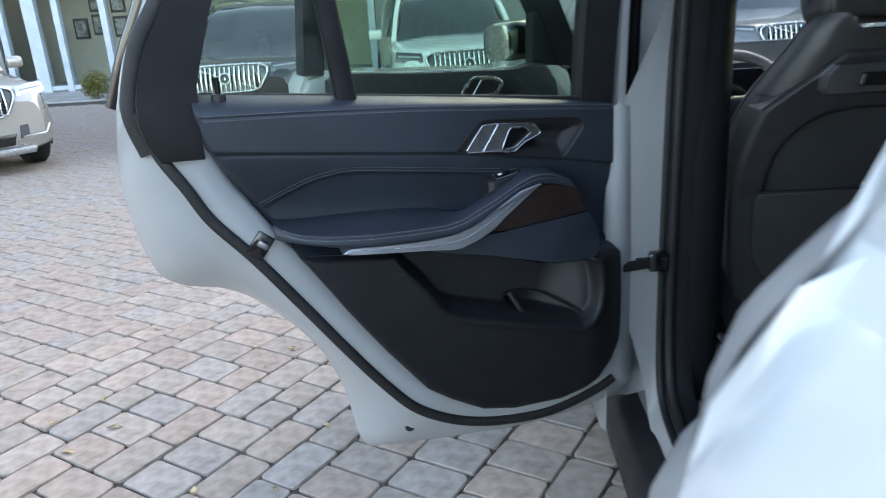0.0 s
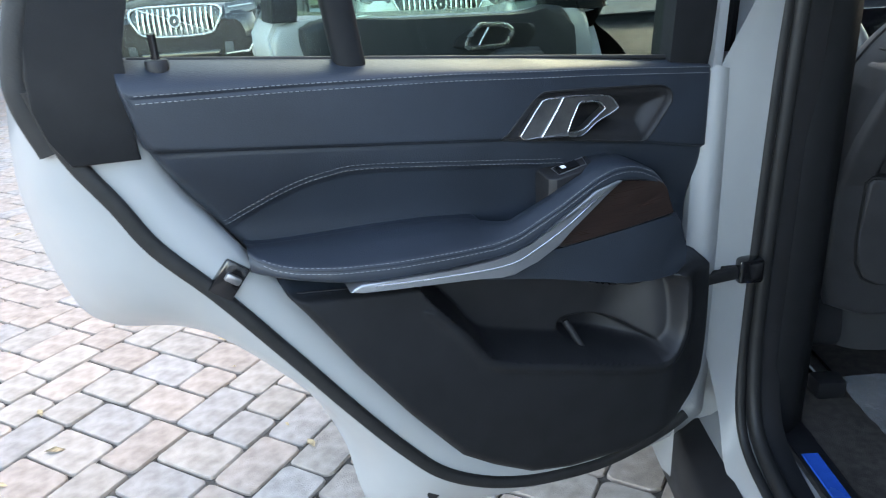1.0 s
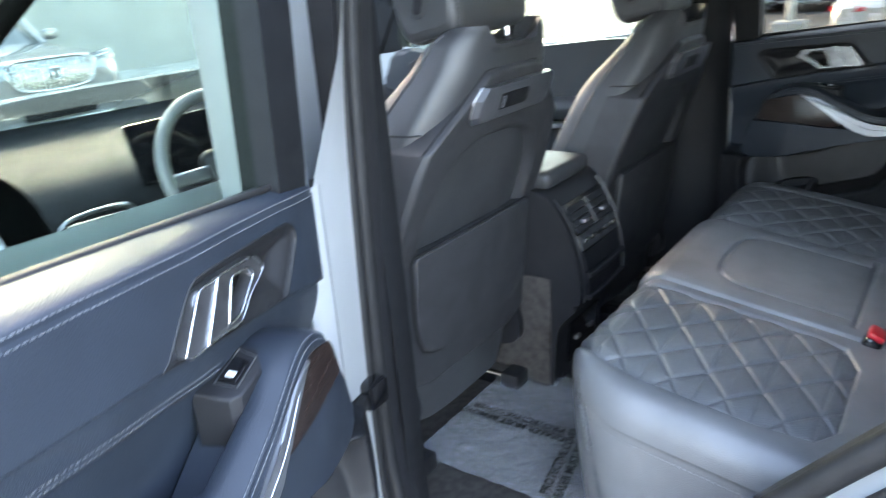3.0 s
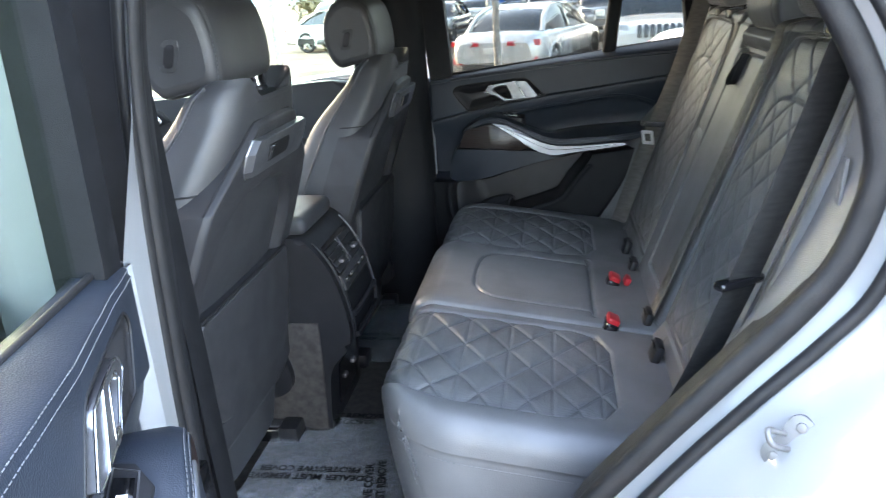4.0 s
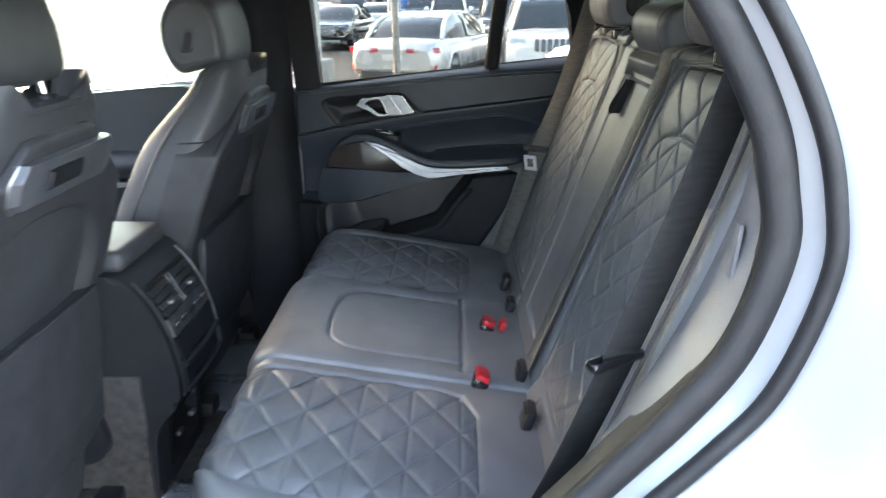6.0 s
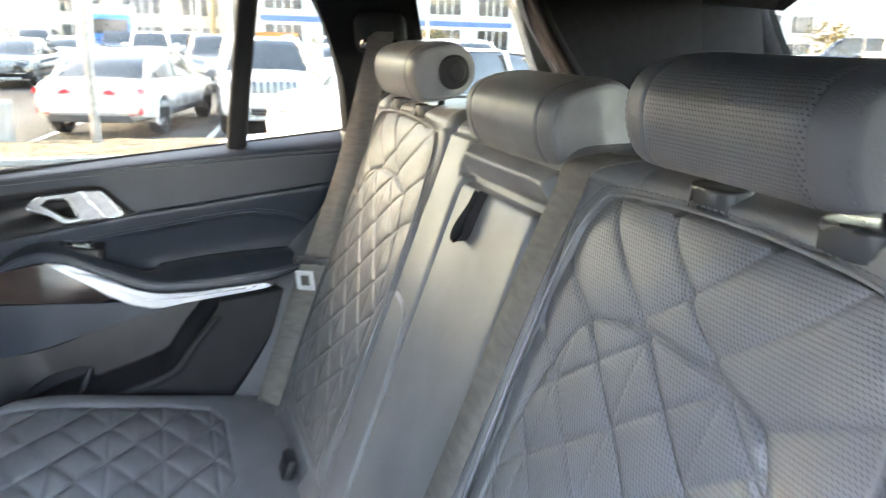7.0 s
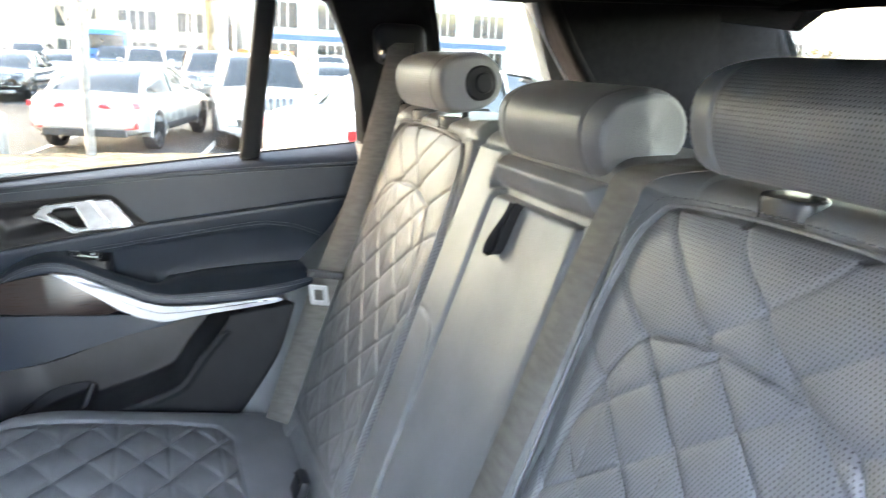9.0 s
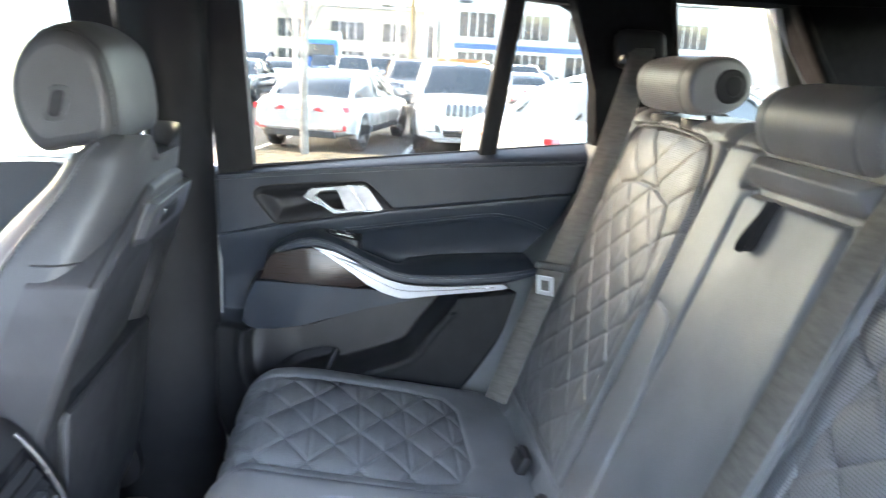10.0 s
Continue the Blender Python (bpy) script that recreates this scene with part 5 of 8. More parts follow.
for cx in (0.685, 2 * CX - 0.685):
    part("release_lever", slab(superring(0.034, 0.036, 28, 2.2), lambda a, b, d: (cx + a, 0.428 + b, d - 0.3 * b), 1.385, 1.428, 0.012, 4), COLLAR, bench, "glossy backrest release lever")


# ---- seat belts ----
def belt_strip(name, pts, across, width, label, n=60, mat=WEBBING_LIT):
    b = thing(name, label, "seat belt", "seat belts")
    c = curve(pts, n)
    a = curve(across, n)
    a /= np.linalg.norm(a, axis=1)[:, None]
    t = np.gradient(c, axis=0)
    t /= np.linalg.norm(t, axis=1)[:, None]
    nm = np.cross(t, a)
    h = width / 2
    v = np.stack([c - a * h, c - a * h * 0.96 + nm * 0.0009, c + a * h * 0.96 + nm * 0.0009, c + a * h, c + a * h * 0.96 - nm * 0.0009, c - a * h * 0.96 - nm * 0.0009], 1)
    link_mesh("webbing", v.reshape(-1, 3), grid_faces(n, 6, False, True), mat, b)
    return b


def side_belt(s):
    X = (lambda x: x) if s > 0 else (lambda x: 2 * CX - x)
    top, lo = (0.640, 0.448, 1.525), (0.690, 0.690, 0.80)
    if s > 0:
        b = belt_strip("seat_belt", [(0.585, 0.47, 1.60), (0.60, 0.492, 1.52), (0.62, 0.518, 1.44), (0.625, 0.557, 1.30), (0.63, 0.622, 1.10), (0.64, 0.675, 0.95), (0.66, 0.725, 0.82)],
                       [(0.30, -0.85, -0.2), (0.30, -0.85, -0.2), (0.35, -0.85, -0.3), (0.35, -0.85, -0.3), (0.4, -0.85, -0.3), (0.4, -0.85, -0.3), (0.5, -0.8, -0.3)], 0.048, "seat belt in a shaded tone hanging beside the backrest near the open door", mat=WEBBING_SHADED)
        part("belt_guide", rounded_box((0.080, 0.022, 0.014), 0.006, 3, (0.632, 0.626, 1.098), Matrix.Rotation(-1.0, 4, "Z")), GLOSS_BLACK, b, "glossy black belt stop")
        return
    b = belt_strip("seat_belt", [(1.85, 0.448, 1.530), (1.825, 0.462, 1.485), (1.81, 0.525, 1.27), (1.80, 0.600, 1.085), (1.80, 0.645, 0.956), (1.80, 0.69, 0.82)],
                   [(s * 0.5, -0.85, 0), (s * 0.5, -0.85, -0.05), (s * 0.5, -0.85, -0.05), (s * 0.6, -0.8, -0.1), (s * 0.6, -0.8, -0.1), (s * 0.6, -0.75, -0.1)], 0.049, "seat belt in a lit tone with bright tongue hanging beside the backrest")
    cup = part("belt_outlet", rounded_box((0.05, 0.10, 0.075), 0.02, 3, (1.88, 0.440, 1.528), Matrix.Rotation(-0.35 * s, 4, "Y")), PLASTIC, b)
    part("outlet_slot", rounded_box((0.03, 0.072, 0.022), 0.008, 2, (1.860, 0.450, 1.508)), GLOSS_BLACK, b)
    tn = part("tongue_plate", rounded_box((0.072, 0.010, 0.016), 0.006, 3, (1.790, 0.600, 1.110), Matrix.Rotation(-s * 1.05, 4, "Z")), COLLAR, b, "black belt tongue grip")
    bm = bmesh.new()
    for dx in (-0.013, 0.013):
        q = rounded_box((0.009, 0.003, 0.040), 0.001, 1, (dx, 0, 0))
        me = bpy.data.meshes.new("t")
        q.to_mesh(me)
        q.free()
        bm.from_mesh(me)
        bpy.data.meshes.remove(me)
    for dz in (-0.016, 0.018):
        q = rounded_box((0.034, 0.003, 0.010), 0.001, 1, (0, 0, dz))
        me = bpy.data.meshes.new("t")
        q.to_mesh(me)
        q.free()
        bm.from_mesh(me)
        bpy.data.meshes.remove(me)
    bmesh.ops.transform(bm, matrix=Matrix.Translation((1.778, 0.614, 1.074)) @ Matrix.Rotation(-s * 1.05, 4, "Z") @ Matrix.Rotation(-0.3, 4, "X"), verts=bm.verts)
    part("tongue", bm, BRIGHT, b, "bright metal tongue")


side_belt(1)
side_belt(-1)
# middle belt, lying over the inner edge of the backrest
cb = belt_strip("seat_belt", [(1.035, 0.40, 1.4235)] + [(x, back_y(min(z, 1.395)) + 0.016, z) for x, z in ((1.050, 1.412), (1.068, 1.38), (1.078, 1.30), (1.084, 1.15), (1.092, 1.0), (1.10, 0.88), (1.11, 0.81))],
                [(1, 0, 0)] * 8, 0.050, "seat belt in a lit tone lying over the middle of the backrest")
part("belt_outlet", rounded_box((0.075, 0.05, 0.02), 0.008, 3, (1.035, 0.375, 1.421)), GLOSS_BLACK, cb)


# ---- front seats ----
def front_seat(cx, dy, dz, label):
    st = thing("front_seat", label, "car seat", "front seats", at=pose(cx, dy, dz))
    ry = lambda z: np.interp(z, [0.60, 0.75, 0.98, 1.26, 1.32, 1.42], [1.520, 1.512, 1.496, 1.392, 1.372, 1.356])
    # upholstered shell: wide at the waist, narrow at the shoulders, with a saddle between two ears at the top
    zs = [0.60, 0.68, 0.80, 0.95, 1.08, 1.16, 1.22, 1.27, 1.32, 1.355, 1.375, 1.386, 1.390]
    hw = [0.185, 0.225, 0.252, 0.262, 0.256, 0.242, 0.222, 0.198, 0.172, 0.156, 0.148, 0.138, 0.120]
    dp = [0.060, 0.070, 0.080, 0.086, 0.084, 0.080, 0.076, 0.070, 0.062, 0.056, 0.050, 0.042, 0.030]
    z2 = np.linspace(0.60, 1.390, 90)
    z2 = np.concatenate([z2, [1.3905]])
    HW, DP = np.interp(z2, zs, hw), np.interp(z2, zs, dp)
    kern = np.ones(5) / 5
    HW[2:-2], DP[2:-2] = np.convolve(HW, kern, "valid"), np.convolve(DP, kern, "valid")
    rows = []
    for z, h, d in zip(z2, HW, DP):
        r = superring(h, d, 96, 3.4)
        wing = 0.050 * smooth(0.62, 1.0, np.abs(r[:, 0]) / h) * smooth(-0.2, 1.0, r[:, 1] / d) * smooth(1.36, 1.20, z)
        yy_ = ry(z) + d + r[:, 1] + 0.010 * smooth(0.75, 1.0, np.abs(r[:, 0]) / h) + wing
        saddle = 0.034 * smooth(0.100, 0.066, np.abs(r[:, 0])) * smooth(1.345, 1.385, z)
        rows.append(np.stack([r[:, 0], yy_, z - saddle], -1))
    V = np.array(rows)
    m = len(z2)
    cap = V[-1] * np.array([0.6, 1, 1])
    cap[:, 2] = 1.387 - 0.034 * smooth(0.100, 0.066, np.abs(cap[:, 0]))
    cap[:, 1] = 0.5 * cap[:, 1] + 0.5 * cap[:, 1].mean()
    V = np.concatenate([V, cap[None]])
    F = [tuple(q) for q in grid_faces(m + 1, 96, False, True)] + [tuple(range(m * 96, (m + 1) * 96)), tuple(range(96))[::-1]]
    link_mesh("backrest", V.reshape(-1, 3), F, LEATHER_SHADED, st, angle=70)
    # piped seam down each flank, with stitches beside it
    for col_ in (2, 46):
        seam_l = V[18:m - 2, col_] + np.array([0.0015 if col_ == 2 else -0.0015, 0, 0])
        tube("piping", seam_l, 0.0022, LEATHER_SHADED, st, n=6, up=(0, 1, 0))
        stitches("stitching", seam_l + np.array([0.001 if col_ == 2 else -0.001, -0.006, 0]), THREAD_DARK, st, 0.0045, 0.003, 0.0006, up=(0, 1, 0))
    for col_ in (0, 48):
        j = int(np.argmin(np.abs(z2 - 1.225)))
        side_seam = np.concatenate([V[j, 48:80] if col_ == 48 else V[j, list(range(0, -17, -1))]])
        tube("side_seam", side_seam * np.array([1.004, 1, 1]), 0.0018, RUBBER, st, n=6)
    B3 = lambda x, z, d: (x, float(ry(z)) - d, z)
    # moulded back board with a scooped middle
    nx, nz = 120, 150
    top = lambda x: 1.318 - 0.35 * np.abs(x) ** 2.1 - 1.15 * np.maximum(0, np.abs(x) - 0.12) ** 1.15
    xn = np.linspace(-1, 1, nx)
    low = 0.690 + 0.9 * np.maximum(0, np.abs(xn) * 0.245 - 0.15) ** 1.4
    high = top(xn * 0.245)
    tt = np.linspace(0, 1, nz)
    Z = low[:, None] + (high - low)[:, None] * tt[None]
    X = xn[:, None] * (np.interp(Z, zs, hw) + 0.004)
    scoop = curve([(-0.196, 0.80), (-0.200, 1.00), (-0.188, 1.10), (-0.12, 1.178), (0.0, 1.198), (0.12, 1.178), (0.188, 1.10), (0.200, 1.00), (0.196, 0.80), (0.10, 0.74), (-0.10, 0.74)], 60, True)
    sd = inside(scoop, X, Z)
    e = np.minimum((1 - np.abs(xn))[:, None] * 0.245, np.minimum(Z - low[:, None], high[:, None] - Z))
    H = 0.013 + round_edge(np.maximum(e, 0), 0.013) - 0.040 * smooth(0.003, -0.030, sd) * smooth(0.84, 1.08, Z)
    inner = [(-0.128, 0.94), (-0.118, 1.09), (-0.095, 1.152), (0.095, 1.152), (0.118, 1.09), (0.128, 0.94)]
    H = H - 0.016 * smooth(0.0, -0.010, inside(inner, X, Z))
    Vb = np.stack([X, ry(Z) - H, Z], -1)
    link_mesh("back_board", Vb.reshape(-1, 3), grid_faces(nx, nz), BOARD, st, "moulded black back board")
    edge_pts = np.concatenate([Vb[:, 0], Vb[-1, 1:], Vb[::-1, -1][1:], Vb[0, ::-1][1:-1]])
    deep = np.stack([edge_pts, edge_pts + np.array([0, 0.085, 0])], 1)
    link_mesh("board_rim", deep.reshape(-1, 3), grid_faces(len(edge_pts), 2, True), BOARD, st)
    tube("board_seam", Vb[:, -1] + np.array([0, 0.002, 0.001]), 0.0022, RUBBER, st, n=6, up=(0, 1, 0))
    pocket = [(-0.214, 0.985), (-0.206, 0.995), (0.206, 0.995), (0.214, 0.985), (0.209, 0.870), (0.200, 0.820), (0.182, 0.788), (0.155, 0.773), (0.12, 0.768), (-0.12, 0.768), (-0.155, 0.773), (-0.182, 0.788), (-0.200, 0.820), (-0.209, 0.870)]
    part("seat_pocket", slab(pocket, B3, -0.03, 0.026, 0.005, 3), BOARD, st, "flat hard-shell map pocket")
    tube("pocket_gap", [B3(a * 1.008, 0.88 + (b - 0.88) * 1.012, 0.0175) for a, b in pocket], 0.0028, RUBBER, st, True, n=6, up=(0, 1, 0))
    # accessory mount: a bevelled bar with a sliding cover
    plate = [(-0.134, 1.238), (-0.134, 1.268), (-0.116, 1.290), (0.128, 1.290), (0.140, 1.276), (0.140, 1.240), (0.126, 1.226), (-0.122, 1.226)]
    mid_ = np.array([0.003, 1.258])
    P_ = np.array(plate)
    rows = np.array([[B3(*(mid_ + (p - mid_) * k), d) for k, d in ((1.0, -0.02), (1.0, 0.012), (0.985, 0.017), (0.93, 0.026), (0.90, 0.027), (0.5, 0.027))] for p in P_])
    link_mesh("hook_plate", rows.reshape(-1, 3), [tuple(q) for q in grid_faces(8, 6, True)] + [tuple(i * 6 + 5 for i in range(8))], SHEEN_GREY, st, "bevelled accessory mount plate", angle=20)
    tube("hook_rim", [B3(a, b, 0.014) for a, b in plate[6:] + plate[:3]], 0.0015, STEEL, st, n=6, up=(0, 1, 0))
    part("hook_slider", slab([(-0.060, 1.243), (-0.060, 1.272), (0.030, 1.272), (0.036, 1.266), (0.036, 1.249), (0.030, 1.243)], B3, 0.0, 0.0295, 0.002, 2), PLASTIC, st)
    part("hook_slot", slab([(-0.058, 1.246), (-0.058, 1.269), (-0.050, 1.269), (-0.050, 1.246)], B3, 0.0, 0.0310, 0.001, 1), CHROME, st)
    # headrest: a deep pad with broad flanks, leaning forward
    side = curve([(1.408, 1.392), (1.405, 1.43), (1.412, 1.48), (1.428, 1.518), (1.470, 1.543), (1.512, 1.530), (1.542, 1.492), (1.550, 1.445), (1.538, 1.395), (1.514, 1.366), (1.475, 1.372), (1.430, 1.380)], 72, True)
    mid_ = side.mean(0)
    xs = np.concatenate([np.linspace(-0.128, -0.105, 14), np.linspace(-0.100, 0.100, 24), np.linspace(0.105, 0.128, 14)])
    k = 0.66 + 0.34 * np.clip(1 - (np.abs(xs) / 0.1285) ** 10, 0, 1) ** 0.5
    k = k * (1 - 0.022 * np.exp(-((np.abs(xs) - 0.112) / 0.0022) ** 2))
    Vh = np.array([[(x, *(mid_ + (p - mid_) * kk)) for p in side] for x, kk in zip(xs, k)])
    n_ = len(xs)
    Vh[..., 2] += 0.010 * (1 - (np.abs(Vh[..., 0]) / 0.128) ** 2) * (Vh[..., 2] > mid_[1]) - 0.006
    Fh = [tuple(q) for q in grid_faces(n_, 72, False, True)] + [tuple(range((n_ - 1) * 72, n_ * 72)), tuple(range(72))[::-1]]
    link_mesh("headrest", Vh.reshape(-1, 3), [q[::-1] for q in Fh], LEATHER_SHADED, st, "padded leather headrest", angle=60)
    for i in (9, n_ - 10):
        for dx in (0.004, -0.004):
            stitches("stitching", Vh[i, list(range(40, 72)) + list(range(0, 12))] * np.array([1, 1, 1]) + np.array([dx, -0.0006, 0]), THREAD, st, 0.004, 0.003, 0.0006, up=(1, 0, 0))
    for sg in (-1, 1):
        tube("headrest_post", [(sg * 0.060, 1.414, 1.335), (sg * 0.060, 1.424, 1.40)], 0.0065, CHROME, st, up=(1, 0, 0), n=12)
        part("post_collar", slab(superring(0.017, 0.013, 20, 2.4), lambda a, b, d: (sg * 0.060 + a, 1.415 + b, d), 1.345, 1.361, 0.003), PLASTIC_HARD, st)
        btn = superring(0.016, 0.026, 28, 4)
        bt3 = lambda a, b, d: (sg * d, 1.482 + a - 0.25 * b, 1.432 + b)
        part("headrest_button", slab(btn, bt3, 0.10, 0.1295, 0.003, 2), LEATHER_SHADED, st)
        part("button_face", slab(btn * np.array([0.55, 0.72]), bt3, 0.10, 0.1305, 0.002, 2), PLASTIC_HARD, st)
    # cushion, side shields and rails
    part("cushion", rounded_box((0.52, 0.50, 0.16), 0.05, 4, (0, 1.378 + 0.46, 0.78)), LEATHER_SHADED, st)
    part("seat_frame", rounded_box((0.44, 0.42, 0.09), 0.02, 2, (0, 1.86, 0.66)), PLASTIC_HARD, st)
    for sg in (-1, 1):
        cov = curve([(1.50, 0.64), (1.51, 0.72), (1.56, 0.80), (1.64, 0.82), (1.70, 0.78), (1.72, 0.68), (1.68, 0.62), (1.56, 0.61)], 40, True)
        part("recliner_cover", slab(cov, lambda a, b, d: (sg * d, a, b), 0.20, 0.268, 0.018, 4), PLASTIC_HARD, st)
        part("seat_rail", rounded_box((0.055, 0.62, 0.035), 0.006, 2, (sg * 0.20, 1.83, 0.522 - dz)), GLOSS_BLACK, st)
        bm = rounded_box((0.062, 0.05, 0.042), 0.008, 2, (sg * 0.20, 1.515, 0.526 - dz))
        part("rail_end", bm, PLASTIC_HARD, st)
        part("rail_slot", rounded_box((0.030, 0.30, 0.006), 0.002, 1, (sg * 0.20, 1.66, 0.5405 - dz)), STEEL, st)
    return st


front_seat(0.905, 0.0, 0.0, "black leather driver's seat with hard back board")
front_seat(1.675, -0.080, -0.030, "black leather passenger seat with hard back board")

# ---- centre console ----
con = thing("centre_console", "black centre console with rear air vents and cubbies", "console")
CON = curve([(1.56, 1.002), (1.47, 1.004), (1.432, 0.992), (1.390, 0.937), (1.363, 0.867), (1.350, 0.790), (1.356, 0.735), (1.403, 0.675), (1.415, 0.60), (1.420, 0.506)], 60)
down = CON[::-1]
con_y = lambda z: np.interp(z, down[:, 1], down[:, 0])
side = np.concatenate([CON, [(2.30, 0.506), (2.30, 0.99)]])
part("body", slab(side, lambda y, z, d: (-d, y, z), -1.392, -1.130, 0.012, 4), PLASTIC_HARD, con, angle=30)
part("body_edge", slab(side * 1.0, lambda y, z, d: (d, y, z), 1.380, 1.393, 0.010, 3), PLASTIC_HARD, con, angle=30)
part("armrest_pad", rounded_box((0.215, 0.40, 0.045), 0.018, 4, (CX, 1.635, 1.022)), LEATHER_SHADED, con, "padded leather armrest lid")
C3 = lambda x, z, d: (CX + x, con_y(z) - d, z)


def face_strip(name, x0, x1, z0, z1, d, mat, label="", parent=None):
    zs = np.linspace(z0, z1, 10)
    xs2 = np.linspace(x0, x1, 4)
    v = np.array([[C3(x, z, d) for z in zs] for x in xs2] + [[C3(x, z, -0.02) for z in zs] for x in xs2])
    bm = bmesh.new()
    top = [[bm.verts.new(p) for p in row] for row in v[:4]]
    for a in range(3):
        for b in range(9):
            bm.faces.new((top[a][b], top[a + 1][b], top[a + 1][b + 1], top[a][b + 1]))
    low = [[bm.verts.new(p) for p in row] for row in v[4:]]
    for b in range(9):
        bm.faces.new((top[0][b], top[0][b + 1], low[0][b + 1], low[0][b]))
        bm.faces.new((top[3][b + 1], top[3][b], low[3][b], low[3][b + 1]))
    for a in range(3):
        bm.faces.new((top[a + 1][0], top[a][0], low[a][0], low[a + 1][0]))
        bm.faces.new((top[a][9], top[a + 1][9], low[a + 1][9], low[a][9]))
    return part(name, bm, mat, parent or con, label)


face_strip("vent_surround", -0.105, 0.108, 0.752, 0.968, 0.003, GLOSS_BLACK)
for sg in (-1, 1):
    for k in range(4):
        z = 0.912 + k * 0.014
        part("vent_slat", rounded_box((0.086, 0.014, 0.004), 0.0015, 1, C3(sg * 0.052, z, 0.005), Matrix.Rotation(0.9, 4, "X")), PLASTIC_HARD, con)
    part("vent_tab", rounded_box((0.030, 0.014, 0.010), 0.004, 2, C3(sg * 0.052, 0.926, 0.012)), STEEL, con)
    tube("vent_rim", [C3(sg * 0.007, 0.905, 0.007), C3(sg * 0.007, 0.963, 0.007)], 0.0022, COLLAR, con, n=8, up=(0, 1, 0))
face_strip("climate_panel", -0.098, 0.100, 0.866, 0.902, 0.008, STEEL, "silver climate control strip with buttons")
for k in range(5):
    part("button", rounded_box((0.024, 0.008, 0.014), 0.003, 2, C3(-0.072 + 0.036 * k, 0.884, 0.009), Matrix.Rotation(0.35, 4, "X")), GLOSS_BLACK if k != 2 else PLASTIC, con)
# cubbies are flat dark strips that stand for the shade in their hollows
for z0, z1 in ((0.812, 0.860), (0.758, 0.800)):
    face_strip("cubby_shade", -0.092, 0.095, z0, z1, 0.0045, PLASTIC)
    tube("cubby_lip", [C3(-0.098, z0 - 0.004, 0.008), C3(0, z0 - 0.006, 0.011), C3(0.101, z0 - 0.004, 0.008)], 0, PLASTIC_HARD, con, profile=superring(0.007, 0.006, 10, 3), up=(0, 1, 0))
# far rim takes a lighter plastic, painting in the highlight along that edge
for x in (-0.110, 0.114):
    tube("face_rim", [C3(x, z, 0.004) for z in np.linspace(0.745, 0.985, 24)], 0.0035, COLLAR if x > 0 else PLASTIC_HARD, con, n=8, up=(0, 1, 0))
face_strip("port_panel", -0.06, 0.10, 0.545, 0.655, 0.003, GLOSS_BLACK)
for k in (-0.025, 0.055):
    part("usb_port", rounded_box((0.022, 0.008, 0.012), 0.003, 2, C3(0.01 + k, 0.600, 0.005)), STEEL, con)
part("carpet_side", slab([(1.430, 0.508), (1.424, 0.700), (1.424, 0.797), (1.80, 0.797), (1.80, 0.508)], lambda y, z, d: (-d, y, z), -1.132, -1.126, 0.002), CARPET, con)

# ---- protective film on the floor ----
film = bpy.data.materials.new("clear_floor_film")
film.use_nodes = True
fn, fl = film.node_tree.nodes, film.node_tree.links
fn.remove(fn["Principled BSDF"])
f_tr, f_gl, f_mx, f_fr = fn.new("ShaderNodeBsdfTransparent"), fn.new("ShaderNodeBsdfGlossy"), fn.new("ShaderNodeMixShader"), fn.new("ShaderNodeFresnel")
f_df, f_m2 = fn.new("ShaderNodeBsdfDiffuse"), fn.new("ShaderNodeMixShader")
f_df.inputs[0].default_value, f_m2.inputs[0].default_value = (0.42, 0.42, 0.42, 1), 0.36
f_tr.inputs[0].default_value, f_gl.inputs["Roughness"].default_value, f_fr.inputs[0].default_value = (0.86, 0.87, 0.88, 1), 0.08, 2.5
f_gl.inputs[0].default_value = (0.9, 0.92, 0.95, 1)
f_tc, f_ns, f_bp = fn.new("ShaderNodeTexCoord"), fn.new("ShaderNodeTexNoise"), fn.new("ShaderNodeBump")
f_ns.inputs["Scale"].default_value, f_ns.inputs["Detail"].default_value = 38, 4
f_bp.inputs["Strength"].default_value, f_bp.inputs["Distance"].default_value = 1.0, 0.035
for a, b in ((f_tc.outputs["Object"], f_ns.inputs["Vector"]), (f_ns.outputs[0], f_bp.inputs["Height"]), (f_bp.outputs[0], f_gl.inputs["Normal"]), (f_bp.outputs[0], f_fr.inputs["Normal"])):
    fl.new(a, b)
for a, b in ((f_fr.outputs[0], f_mx.inputs[0]), (f_tr.outputs[0], f_mx.inputs[1]), (f_gl.outputs[0], f_mx.inputs[2]), (f_mx.outputs[0], f_m2.inputs[1]), (f_df.outputs[0], f_m2.inputs[2]), (f_m2.outputs[0], fn["Material Output"].inputs[0])):
    fl.new(a, b)


